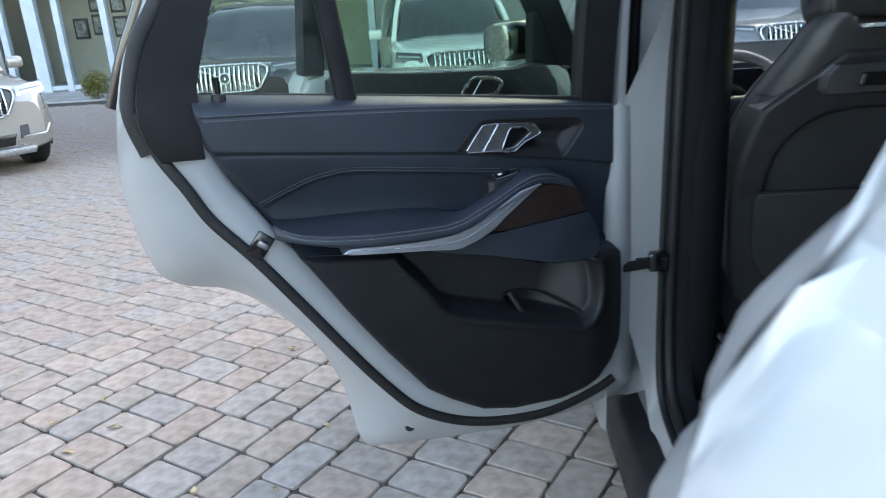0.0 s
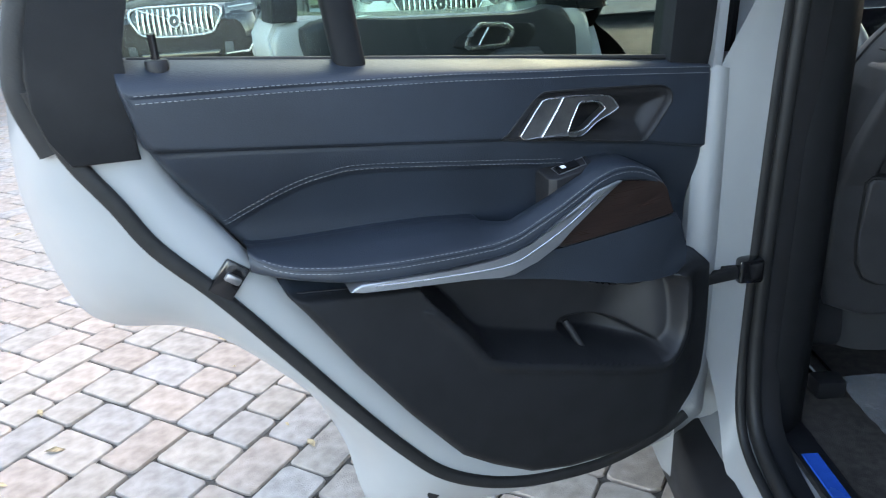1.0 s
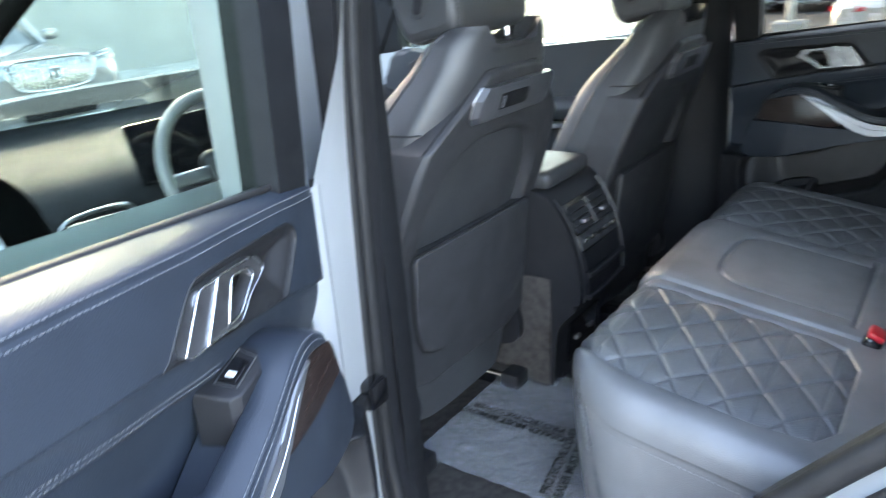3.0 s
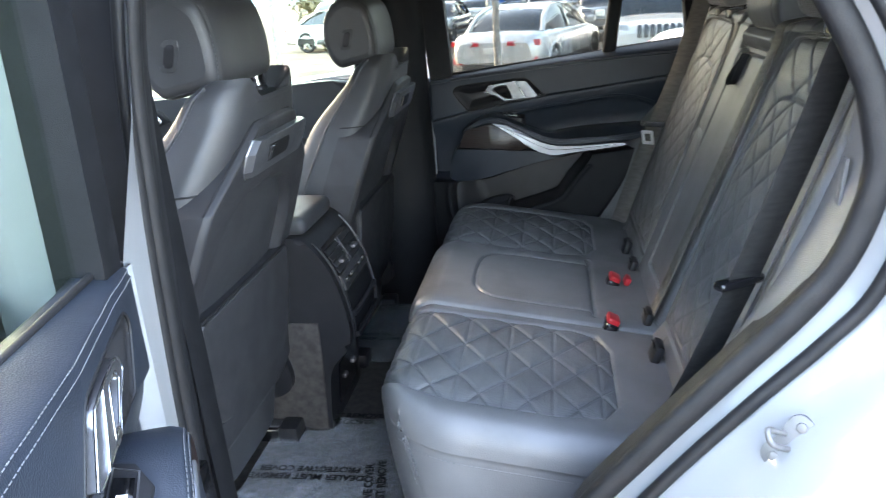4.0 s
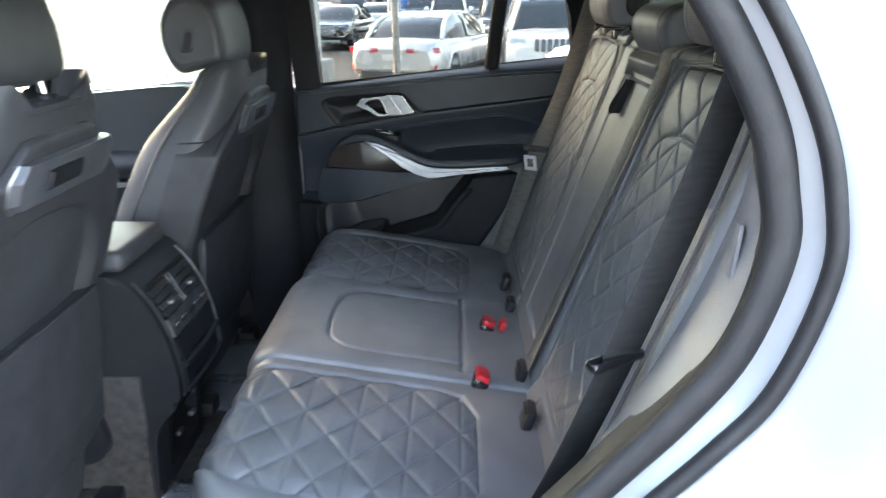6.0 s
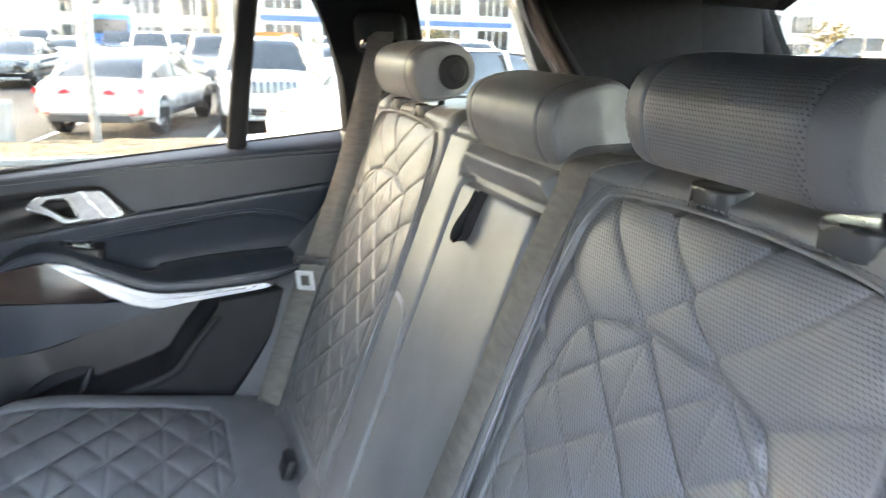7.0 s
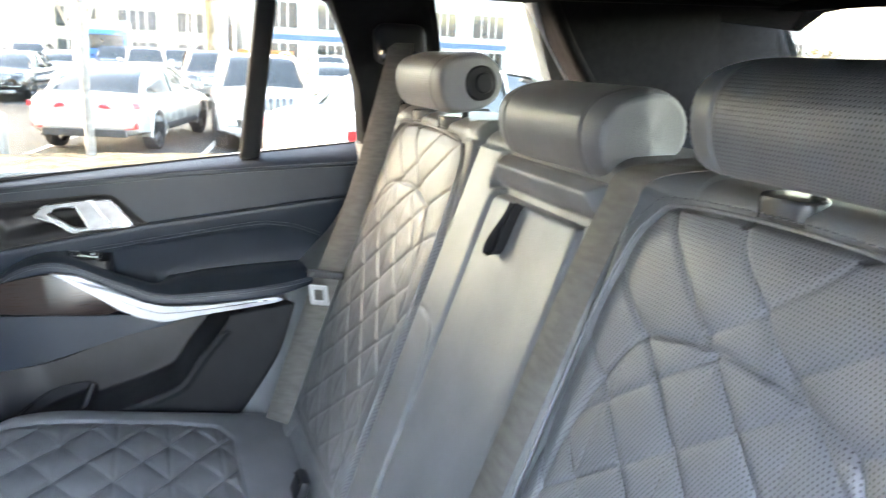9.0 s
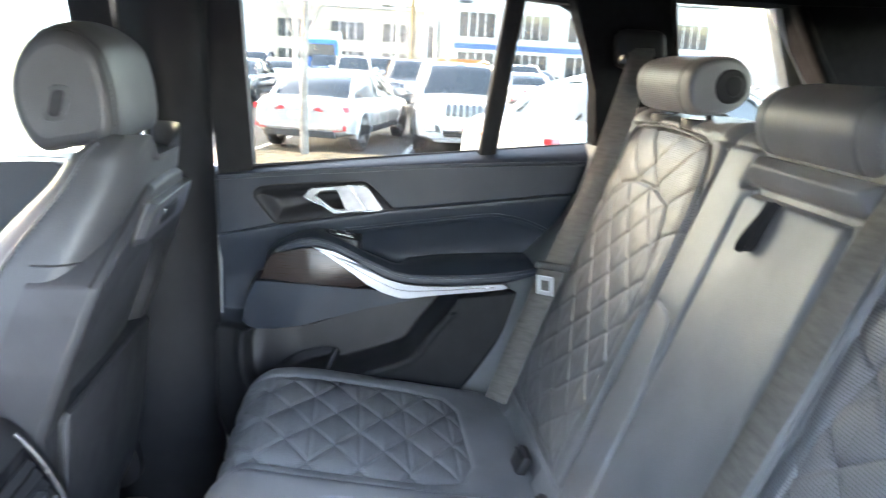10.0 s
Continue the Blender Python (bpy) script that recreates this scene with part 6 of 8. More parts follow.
def floor_film(x0, x1, y0, y1, words):
    ff = thing("floor_cover", "crinkled clear protective film with black print on the carpet", "floor cover", "floor covers")
    nx, ny = 110, 110
    X, Y = np.meshgrid(np.linspace(x0, x1, nx), np.linspace(y0, y1, ny), indexing="ij")
    Z = np.empty_like(X)
    for i in range(nx):
        for j in range(ny):
            v = Vector((X[i, j] * 13, Y[i, j] * 13, x0))
            a = noise.noise(v) * 0.5 + noise.noise(v * 3.1) * 0.35
            Z[i, j] = 0.5095 + 0.012 * abs(a) + 0.006 * (1 - abs(noise.noise(v * 1.7 + Vector((3, 1, 2)))))
    link_mesh("film", np.stack([X, Y, Z], -1).reshape(-1, 3), grid_faces(nx, ny), film, ff)
    for (tx, px, py, turn, size) in words:
        cu = bpy.data.curves.new("text", "FONT")
        cu.body, cu.size, cu.align_x, cu.offset = tx, size * 1.25, "CENTER", 0.0007
        tmp = new("text", cu)
        bpy.context.view_layer.update()
        me = bpy.data.meshes.new_from_object(tmp.evaluated_get(bpy.context.evaluated_depsgraph_get()))
        bpy.data.objects.remove(tmp)
        me.materials.clear()
        me.materials.append(PRINT_BLACK)
        ob = new("print", me)
        ob.parent, ob.matrix_basis = ff, pose(px, py, 0.5290, 0, 0, turn)


A_TXT, B_TXT = "DEALER MUST REMOVE", "PROTECTIVE COVER"
floor_film(0.74, 1.18, 1.15, 1.56, [(A_TXT, 0.930, 1.42, 90, 0.020), (B_TXT, 0.958, 1.42, 90, 0.020), (B_TXT, 1.130, 1.43, -90, 0.020), (A_TXT, 1.158, 1.43, -90, 0.020), (B_TXT, 0.86, 1.26, 10, 0.020), (A_TXT, 0.86, 1.232, 10, 0.020)])
floor_film(1.47, 1.88, 1.14, 1.52, [(A_TXT, 1.60, 1.38, 90, 0.020), (B_TXT, 1.628, 1.38, 90, 0.020), (B_TXT, 1.80, 1.36, -90, 0.020), (A_TXT, 1.828, 1.36, -90, 0.020)])


# ---- front doors, dashboard, steering wheel ----
def front_door(side, at, label, k=1.0):
    s = 1 if side == "left" else -1
    door = new("front_door")
    door.parent, door.matrix_basis = suv, at
    door["label"] = label
    L = lambda u, w, z: (s * w, -u, z)
    D = lambda u, z, w: (s * w, -u, z)
    bl = lambda u: 1.203 + 0.048 * u
    K = lambda pts: [(u * k, z) for u, z in pts]
    out = curve(K([(0.05, 1.20), (0.03, 0.80), (0.05, 0.50), (0.15, 0.45), (0.60, 0.445), (1.10, 0.445), (1.21, 0.50), (1.25, 0.80), (1.27, 1.10), (1.25, bl(1.25)), (0.9, bl(0.9)), (0.4, bl(0.4))]), 80, True)
    part("outer_skin", slab(out, D, 0.03, -0.16, 0.03, 4), WHITE_PAINT, door, "white painted front door skin")
    part("shell", slab(out * 0.985 + np.array([0.01, 0.008]), D, -0.02, 0.05, 0.012, 3), JAMB_SHADED, door)
    pan = curve(K([(0.17, 1.20), (0.15, 0.85), (0.18, 0.64), (0.32, 0.575), (0.70, 0.56), (1.0, 0.58), (1.12, 0.66), (1.17, 0.90), (1.18, 1.15), (1.16, bl(1.16) - 0.005), (0.8, bl(0.8) - 0.005), (0.4, bl(0.4) - 0.005)]), 80, True)
    part("trim_panel", slab(pan, D, 0.02, 0.095, 0.025, 4), FAR_TRIM, door, "black leather trim panel")
    arm = np.array([[(u, 0.085 + a, z + b) for a, b in ((0, 0.03), (0.04, 0.034), (0.07, 0.015), (0.072, -0.015), (0.04, -0.045), (0, -0.05))]
                    for u, z in zip(np.linspace(0.28, 1.08 * k, 24), np.interp(np.linspace(0.28, 1.08 * k, 24), [0.28, 0.4, 0.55, 1.08], [1.09, 1.10, 1.035, 1.05]))])
    link_mesh("armrest", np.stack([s * arm[..., 1], -arm[..., 0], arm[..., 2]], -1).reshape(-1, 3), grid_faces(24, 6), FAR_TRIM, door)
    part("handle_bezel", slab(curve([(0.55, 1.15), (0.48, 1.20), (0.30, 1.19), (0.27, 1.17), (0.32, 1.12), (0.45, 1.135)], 30, True), D, 0.08, 0.099, 0.003), PLASTIC_HARD, door)
    loop = curve([(0.520, 1.150), (0.478, 1.200), (0.44, 1.201), (0.392, 1.196), (0.368, 1.180), (0.372, 1.165), (0.398, 1.143), (0.45, 1.143)], 40, True)
    tube("door_handle", [L(u, 0.118, z) for u, z in loop], 0, CHROME, door, True, "satin chrome pull handle", profile=superring(0.0075, 0.005, 10, 3), up=(s, 0, 0))
    tube("handle_bar", [L(0.477, 0.112, 1.145), L(0.44, 0.116, 1.20)], 0.004, CHROME, door, n=8, up=(s, 0, 0))
    part("metal_strip", slab([(k, 1.0), (0.62, 0.985), (0.50, 1.01), (0.36, 1.085), (0.34, 1.08), (0.50, 0.985), (0.60, 0.965), (k, 0.985)], D, 0.09, 0.15, 0.004), ALU, door)
    for nm, a, b in (("rear_sash", [(1.19, bl(1.15)), (1.15, 1.60)], [(1.27, bl(1.2)), (1.22, 1.67)]), ("top_sash", [(1.15, 1.60), (0.80, 1.615), (0.42, 1.585), (0.26, 1.48), (0.10, bl(0.10))], [(1.22, 1.67), (0.80, 1.685), (0.34, 1.65), (0.16, 1.52), (-0.02, bl(0.0))])):
        part(nm, slab(np.concatenate([curve(K(a), 14), curve(K(b), 14)[::-1]]), D, -0.04, 0.06, 0.006, 2), PLASTIC, door)
    pane = part("window_pane", slab(K([(1.20, bl(1.1) - 0.01), (1.16, 1.61), (0.80, 1.625), (0.40, 1.59), (0.24, 1.48), (0.08, bl(0.08))]), D, 0.016, 0.020, 0), GREEN_GLASS, door, smooth=False)
    pane.visible_shadow = False
    part("mirror_triangle", slab([(0.05, bl(0.05)), (0.20, bl(0.2)), (0.19, 1.40), (0.16, 1.40)], D, 0.0, 0.05, 0.006), PLASTIC, door)
    part("mirror_housing", rounded_box((0.24, 0.11, 0.165), 0.045, 5, L(0.15, -0.20, 1.29)), GLOSS_BLACK, door, "black door mirror housing")
    part("mirror_glass", slab(superring(0.102, 0.068, 36, 3.2), lambda a, b, d: L(0.15 + d, -0.20 + a, 1.29 + b), 0.045, 0.060, 0.004), CHROME, door, "mirror glass")
    part("mirror_arm", rounded_box((0.16, 0.06, 0.04), 0.015, 2, L(0.12, -0.11, 1.215)), GLOSS_BLACK, door)
    return door


front_door("left", pose(0.42, 2.67, 0, 0, 0, -63), "open front door with black trim", 0.82)
front_door("right", pose(2 * CX - 0.48, 2.69, 0), "closed front door with black trim")

dash = thing("dashboard", "black dashboard with silver-rimmed screens and instrument hood", "dashboard")
prof = [(2.42, 0.70), (2.36, 0.82), (2.34, 0.94), (2.36, 1.02), (2.44, 1.075), (2.60, 1.10), (2.85, 1.115), (3.0, 1.10), (3.0, 0.6)]
V = np.array([[(x, y + 0.05 * abs((x - CX) / 0.8) ** 2, z) for y, z in curve(prof, 40)] for x in np.linspace(0.50, 2.02, 30)])
link_mesh("body", V.reshape(-1, 3), grid_faces(30, 40), PLASTIC, dash, angle=50)
part("screen", rounded_box((0.62, 0.02, 0.16), 0.01, 2, (1.06, 2.40, 1.10), Matrix.Rotation(-0.25, 4, "X")), GLOSS_BLACK, dash, "wide dark display")
for cx in (0.60, 1.26, 1.92):
    loop = curve([(cx - 0.09, 2.345, 0.93), (cx - 0.08, 2.35, 1.0), (cx + 0.08, 2.35, 1.0), (cx + 0.09, 2.345, 0.93), (cx, 2.34, 0.91)], 30, True)
    tube("vent_rim", loop, 0.006, ALU, dash, True, n=8, up=(0, 1, 0))
    part("vent", rounded_box((0.15, 0.02, 0.06), 0.01, 2, (cx, 2.36, 0.96)), GLOSS_BLACK, dash)
part("trim_strip", rounded_box((1.40, 0.02, 0.05), 0.01, 2, (CX, 2.345, 0.89)), WOOD, dash)
wheel = thing("steering_wheel", "black leather steering wheel with silver spokes", "steering wheel", at=pose(0.865, 2.16, 1.07, 68))
tube("rim", np.stack([0.185 * np.cos(np.linspace(0, 2 * math.pi, 60, endpoint=False)), 0.185 * np.sin(np.linspace(0, 2 * math.pi, 60, endpoint=False)), np.zeros(60)], -1), 0.016, LEATHER_LIT, wheel, True, n=14)
part("hub", rounded_box((0.15, 0.13, 0.06), 0.03, 4, (0, -0.01, -0.01)), PLASTIC_HARD, wheel)
for a in (0, math.pi, -math.pi / 2):
    tube("spoke", [(0.05 * math.cos(a), 0.05 * math.sin(a), 0), (0.18 * math.cos(a), 0.18 * math.sin(a), 0)], 0, ALU, wheel, profile=superring(0.018, 0.007, 12, 3))
tube("column", [(0, 0, -0.03), (0, 0, -0.28)], 0.035, PLASTIC_HARD, wheel, up=(1, 0, 0))

# latch loop of the body
stk = new("striker")
stk.parent, stk.matrix_basis = suv, pose(0.402, 0.618, 0.995) @ Matrix.Scale(0.8, 4)
stk["label"] = "grey steel latch loop on the door jamb"
s_n = Vector((-0.80, 0.45, 0.38)).normalized()
s_l = Vector((0.10, -0.64, 0.76))
s_l = (s_l - s_n * s_l.dot(s_n)).normalized()
s_m = s_n.cross(s_l)
S3 = lambda a, b, d: s_l * a + s_m * b + s_n * d
part("base_plate", slab(curve([(-0.042, -0.012), (-0.028, -0.019), (0.0, -0.022), (0.028, -0.019), (0.042, -0.012), (0.044, 0.008), (0.030, 0.020), (0.0, 0.016), (-0.030, 0.020), (-0.044, 0.008)], 40, True), S3, -0.02, 0.004, 0.0015), ZINC, stk)
out_w = s_n * 0.034 + Vector((0.0, 0.018, 0.012))
legs = [S3(-0.006, -0.010, 0.0), S3(-0.006, -0.008, 0.004) + out_w * 0.5, S3(-0.004, -0.006, 0.004) + out_w, S3(0.006, 0.008, 0.004) + out_w, S3(0.006, 0.010, 0.004) + out_w * 0.5, S3(0.006, 0.010, 0.0)]
tube("loop", curve([tuple(p) for p in legs], 30), 0.0045, ZINC, stk, n=10)
for a in (-0.029, 0.029):
    part("bolt", slab(ring(0.0075, n=14) + np.array([a, 0.0]), S3, 0.0, 0.0075, 0.002), ZINC, stk)
strap = new("check_strap")
strap.parent = suv
strap["label"] = "black door check strap"
tube("bar", [(0.40, 1.385, 0.872), (0.44, 1.40, 0.874), (0.47, 1.44, 0.876), (0.35, 1.345, 0.87)][0:3], 0, RUBBER, strap, profile=superring(0.008, 0.010, 10, 3))
part("bracket", rounded_box((0.045, 0.03, 0.045), 0.006, 2, (0.452, 1.385, 0.872)), GLOSS_BLACK, strap)
part("link", rounded_box((0.10, 0.016, 0.022), 0.005, 2, (0.395, 1.372, 0.868), Matrix.Rotation(0.3, 4, "Z")), RUBBER, strap)


# ---- other cars ----
CAR_GLASS = material("dark_car_glass", (0.03, 0.035, 0.035), 0.06, 0, 0.1, 3, 0, coat=1.0, rough_vary=0.03)
LAMP_CLEAR = material("headlight_lens", (0.55, 0.58, 0.60), 0.10, 0.3, 0.1, 10, 0, coat=1.0, rough_vary=0.05)
LAMP_DARK = material("headlight_inner", (0.05, 0.05, 0.055), 0.15, 0.2, 0.1, 10, 0, coat=1.0, rough_vary=0.05)
TAIL_RED = material("tail_light_red", (0.55, 0.015, 0.02), 0.12, 0, 0.1, 10, 0, coat=1.0, rough_vary=0.05)
PLATE = material("number_plate", (0.72, 0.72, 0.70), 0.5, 0, 0.1, 10)
TRIM_GREY = material("grey_bumper_plastic", (0.06, 0.06, 0.062), 0.6, 0, 0.15, 10, 0.3, 400)
PAINTS = {n: material(n + "_car_paint", c, r, m, 0.03, 2, 0, coat=1.0, rough_vary=0.04) for n, c, r, m in (
    ("pearl_white", (0.76, 0.76, 0.74), 0.25, 0), ("silver_sand", (0.42, 0.39, 0.35), 0.28, 0.5), ("black", (0.012, 0.012, 0.013), 0.14, 0), ("silver_white", (0.62, 0.63, 0.62), 0.27, 0.3),
    ("dark_blue", (0.03, 0.05, 0.10), 0.2, 0.2), ("mid_grey", (0.18, 0.18, 0.19), 0.25, 0.4), ("pale_green_white", (0.66, 0.70, 0.68), 0.25, 0))}


def other_car(name, paint, at, label, kind="suv", face="", grille=None, plain=False):
    car = thing(name, label, "car", "parked cars", at=at)
    pt = PAINTS[paint]
    if kind == "suv":
        Ln, Wd, belt_h, roof_h, hood_h = 4.85, 0.97, 1.12, 1.74, 1.08
        ws, rs, re_ = (1.10, 0.42), -2.05, -2.30
    else:
        Ln, Wd, belt_h, roof_h, hood_h = 4.95, 0.95, 0.98, 1.47, 0.92
        ws, rs, re_ = (1.05, 0.25), -1.10, -1.85
    h = Ln / 2
    st = [(h, 0.80, 0.42, hood_h - 0.24), (h - 0.06, 0.90, 0.32, hood_h - 0.14), (h - 0.30, 0.98, 0.28, hood_h - 0.06), (h - 0.8, 1.0, 0.27, hood_h), (ws[0] + 0.05, 1.0, 0.26, belt_h), (0, 1.0, 0.26, belt_h),
          (-h + 0.9, 1.0, 0.27, belt_h + 0.02), (-h + 0.30, 0.98, 0.30, belt_h + (0.02 if kind == "suv" else 0.02)), (-h + 0.07, 0.90, 0.36, belt_h - 0.06), (-h, 0.80, 0.46, belt_h - 0.16)]
    st = curve(st, 34)
    ringp = [(0.0, 0.0), (0.80, 0.0), (0.97, 0.10), (1.0, 0.35), (0.99, 0.62), (0.955, 0.80), (0.93, 0.90), (0.86, 0.97), (0.70, 1.0), (0.35, 1.025), (0.0, 1.03)]
    rp = np.array(ringp + [(-a, b) for a, b in ringp[-2:0:-1]])
    V = np.array([[(a * Wd * w, y, zb + b * (zt - zb)) for a, b in rp] for y, w, zb, zt in st])
    F = [tuple(q) for q in grid_faces(34, len(rp), False, True)] + [tuple(range(len(rp)))[::-1], tuple(range(33 * len(rp), 34 * len(rp)))]
    link_mesh("body", V.reshape(-1, 3), F, pt, car, angle=40)
    # cabin: dark glass, painted roof and posts
    stn = [(ws[0], 0.86, belt_h - 0.03, 0.82), ((ws[0] + ws[1]) / 2, 0.84, (belt_h + roof_h) / 2 + 0.03, 0.72), (ws[1], 0.85, roof_h - 0.04, 0.64), (-0.5, 0.86, roof_h, 0.66), (rs + 0.2, 0.85, roof_h - 0.03, 0.64), ((rs + re_) / 2, 0.83, (belt_h + roof_h) / 2 + 0.06, 0.66), (re_, 0.82, belt_h - 0.02, 0.74)]
    g = curve(stn, 30)
    cab = np.array([[(x * Wd, y, z) for x, z in ((-w0, belt_h - 0.04), (-w0 * 0.985, belt_h), (-(w0 * 0.35 + wt * 0.65), belt_h + (zt - belt_h) * 0.7), (-wt, zt - 0.03), (-wt * 0.85, zt), (0, zt + 0.015), (wt * 0.85, zt), (wt, zt - 0.03), ((w0 * 0.35 + wt * 0.65), belt_h + (zt - belt_h) * 0.7), (w0 * 0.985, belt_h), (w0, belt_h - 0.04))] for y, w0, zt, wt in g])
    link_mesh("windows", cab.reshape(-1, 3), grid_faces(30, 11), CAR_GLASS, car, angle=40)
    top = [(y, wt, zt) for y, w0, zt, wt in g if zt > roof_h - 0.10]
    rf = np.array([[(x * wt * Wd * 1.01, y, zt + 0.012 - 0.03 * abs(x) ** 6) for x in np.linspace(-1, 1, 11)] for y, wt, zt in top])
    link_mesh("roof", rf.reshape(-1, 3), grid_faces(len(top), 11), pt, car)
    for sg in (-1, 1):
        a = [(sg * Wd * 0.865, ws[0] + 0.02, belt_h - 0.02), (sg * Wd * 0.77, (ws[0] + ws[1]) / 2, (belt_h + roof_h) / 2 + 0.05), (sg * Wd * 0.67, ws[1], roof_h - 0.02)]
        b = [(sg * Wd * 0.67, rs + 0.2, roof_h - 0.02), (sg * Wd * 0.75, (rs + re_) / 2, (belt_h + roof_h) / 2 + 0.05), (sg * Wd * 0.83, re_, belt_h)]
        tube("post", curve(a, 12), 0, pt, car, profile=superring(0.035, 0.03, 10, 3))
        tube("post", curve(b, 12), 0, pt, car, profile=superring(0.09 if kind == "suv" else 0.05, 0.03, 10, 3))
        tube("post", curve([(sg * Wd * 0.875, -0.15, belt_h), (sg * Wd * 0.70, -0.20, roof_h - 0.03)], 8), 0, CAR_GLASS if kind == "suv" else pt, car, profile=superring(0.035, 0.02, 10, 3))
        if kind == "suv":
            tube("roof_rail", curve([(sg * Wd * 0.62, ws[1] - 0.1, roof_h + 0.02), (sg * Wd * 0.63, -0.6, roof_h + 0.06), (sg * Wd * 0.61, rs + 0.3, roof_h + 0.02)], 14), 0.018, STEEL, car)
        mr = part("mirror", rounded_box((0.20, 0.10, 0.14), 0.045, 3, (sg * (Wd + 0.10), ws[0] - 0.18, belt_h + 0.08)), pt, car)
        tube("side_moulding", [(sg * Wd * 1.0, h - 1.45, 0.38), (sg * Wd * 1.0, -h + 1.45, 0.38)], 0, TRIM_GREY, car, profile=superring(0.02, 0.06, 10, 3))
        for y in (h - 0.92, -h + 0.98):
            R, n = (0.375, 28) if kind == "suv" else (0.345, 28)
            ang = np.linspace(0, 2 * math.pi, n, endpoint=False)
            pr = [(0.25, -0.02), (0.27, 0.10), (R - 0.03, 0.115), (R, 0.08), (R, -0.08), (R - 0.03, -0.11), (0.25, -0.1)]
            vv = np.array([[(sg * (Wd - 0.105 + d), y + r * math.cos(t0), R + r * math.sin(t0)) for r, d in pr] for t0 in ang])
            tyre = link_mesh("wheel", vv.reshape(-1, 3), grid_faces(n, 7, True), RUBBER, car)
            bm = bmesh.new()
            for k in range(5):
                sp = rounded_box((0.03, 0.07, 0.25), 0.008, 1, (0, 0, 0.13))
                bmesh.ops.transform(sp, matrix=Matrix.Translation((sg * (Wd - 0.035), y, R)) @ Matrix.Rotation(k * 2 * math.pi / 5, 4, "X"), verts=sp.verts)
                me = bpy.data.meshes.new("s")
                sp.to_mesh(me)
                sp.free()
                bm.from_mesh(me)
                bpy.data.meshes.remove(me)
            part("rim", bm, STEEL, tyre)
            arch = np.array([[(sg * (Wd - e), y + r * math.cos(t0), R + r * math.sin(t0)) for r, e in ((R + 0.02, 0.20), (R + 0.02, -0.012), (R + 0.075, -0.006), (R + 0.09, 0.03))] for t0 in np.linspace(-0.25, math.pi + 0.25, 24)])
            link_mesh("wheel_arch", arch.reshape(-1, 3), grid_faces(24, 4), TRIM_GREY if kind == "suv" else pt, car)
            disc = np.array([[(sg * (Wd - 0.004), y + r * math.cos(t0), R + r * math.sin(t0)) for r in (0.001, R + 0.03)] for t0 in np.linspace(-0.25, math.pi + 0.25, 24)])
            link_mesh("wheel_well", disc.reshape(-1, 3), grid_faces(24, 2), RUBBER, car)
    fz = hood_h - 0.20
    Fp = lambda x, z, d: (x, h + 0.004 - 0.16 * abs(x) ** 2.6 + d - 0.30 * max(0, z - hood_h + 0.24), z)
    Bp = lambda x, z, d: (x, -h - 0.004 + 0.12 * abs(x) ** 3 - d + 0.25 * max(0, z - belt_h + 0.16), z)
    if face == "slats":
        out = curve([(-0.50, fz + 0.10), (0.0, fz + 0.13), (0.50, fz + 0.10), (0.46, fz - 0.10), (0.36, fz - 0.18), (0.0, fz - 0.20), (-0.36, fz - 0.18), (-0.46, fz - 0.10)], 50, True)
        part("grille", slab(out, Fp, -0.06, 0.035, 0.004), GLOSS_BLACK, car, "black grille with bright upright slats")
        tube("grille_rim", [Fp(a, b, 0.045) for a, b in out], 0.014, CHROME, car, True, n=8, up=(0, 1, 0))
        for k in range(15):
            x = -0.42 + 0.06 * k
            lo = fz - 0.185 + 0.45 * max(0, abs(x) - 0.34) * 1.0
            tube("grille_slat", [Fp(x, lo, 0.045), Fp(x, fz - 0.03, 0.052), Fp(x, fz + 0.105, 0.045)], 0, CHROME, car, profile=superring(0.011, 0.010, 8, 3), up=(0, 1, 0))
        tube("grille_bar", [Fp(-0.42, fz - 0.17, 0.06), Fp(0.42, fz + 0.11, 0.06)], 0.008, CHROME, car, n=6, up=(0, 1, 0))
        tube("badge", [Fp(0.065 * math.cos(t0), fz - 0.03 + 0.065 * math.sin(t0), 0.068) for t0 in np.linspace(0, 2 * math.pi, 24, endpoint=False)], 0.012, CHROME, car, True, n=8, up=(0, 1, 0))
        part("badge_disc", slab(ring(0.06, n=20) + np.array([0, fz - 0.03]), Fp, 0.03, 0.062, 0.004), TRIM_GREY, car)
    if face == "slots":
        for k in range(7):
            x = -0.36 + 0.12 * k
            part("grille_slot", slab(superring(0.044, 0.12, 16, 4) + np.array([x, fz + 0.0]), Fp, -0.02, 0.040, 0.01), LAMP_DARK, car)
    if face in ("slats", "slots"):
        for sg in (-1, 1):
            hl = np.array([(0.56, fz + 0.02), (0.57, fz + 0.12), (0.88, fz + 0.15), (0.90, fz + 0.04), (0.70, fz - 0.02)]) * np.array([sg, 1])
            part("headlight", slab(hl[::sg], Fp, -0.05, 0.03, 0.008), LAMP_CLEAR if face == "slots" or paint == "silver_sand" else LAMP_DARK, car)
            tube("lamp_strip", [Fp(sg * 0.60, fz + 0.08, 0.036), Fp(sg * 0.86, fz + 0.10, 0.036)], 0.010, LAMP_CLEAR, car, n=6)
            tube("bumper_trim", [Fp(sg * 0.52, 0.46, 0.06), Fp(sg * 0.78, 0.47, 0.07), Fp(sg * 0.84, 0.56, 0.06)], 0.014, CHROME, car, n=6, up=(0, 1, 0))
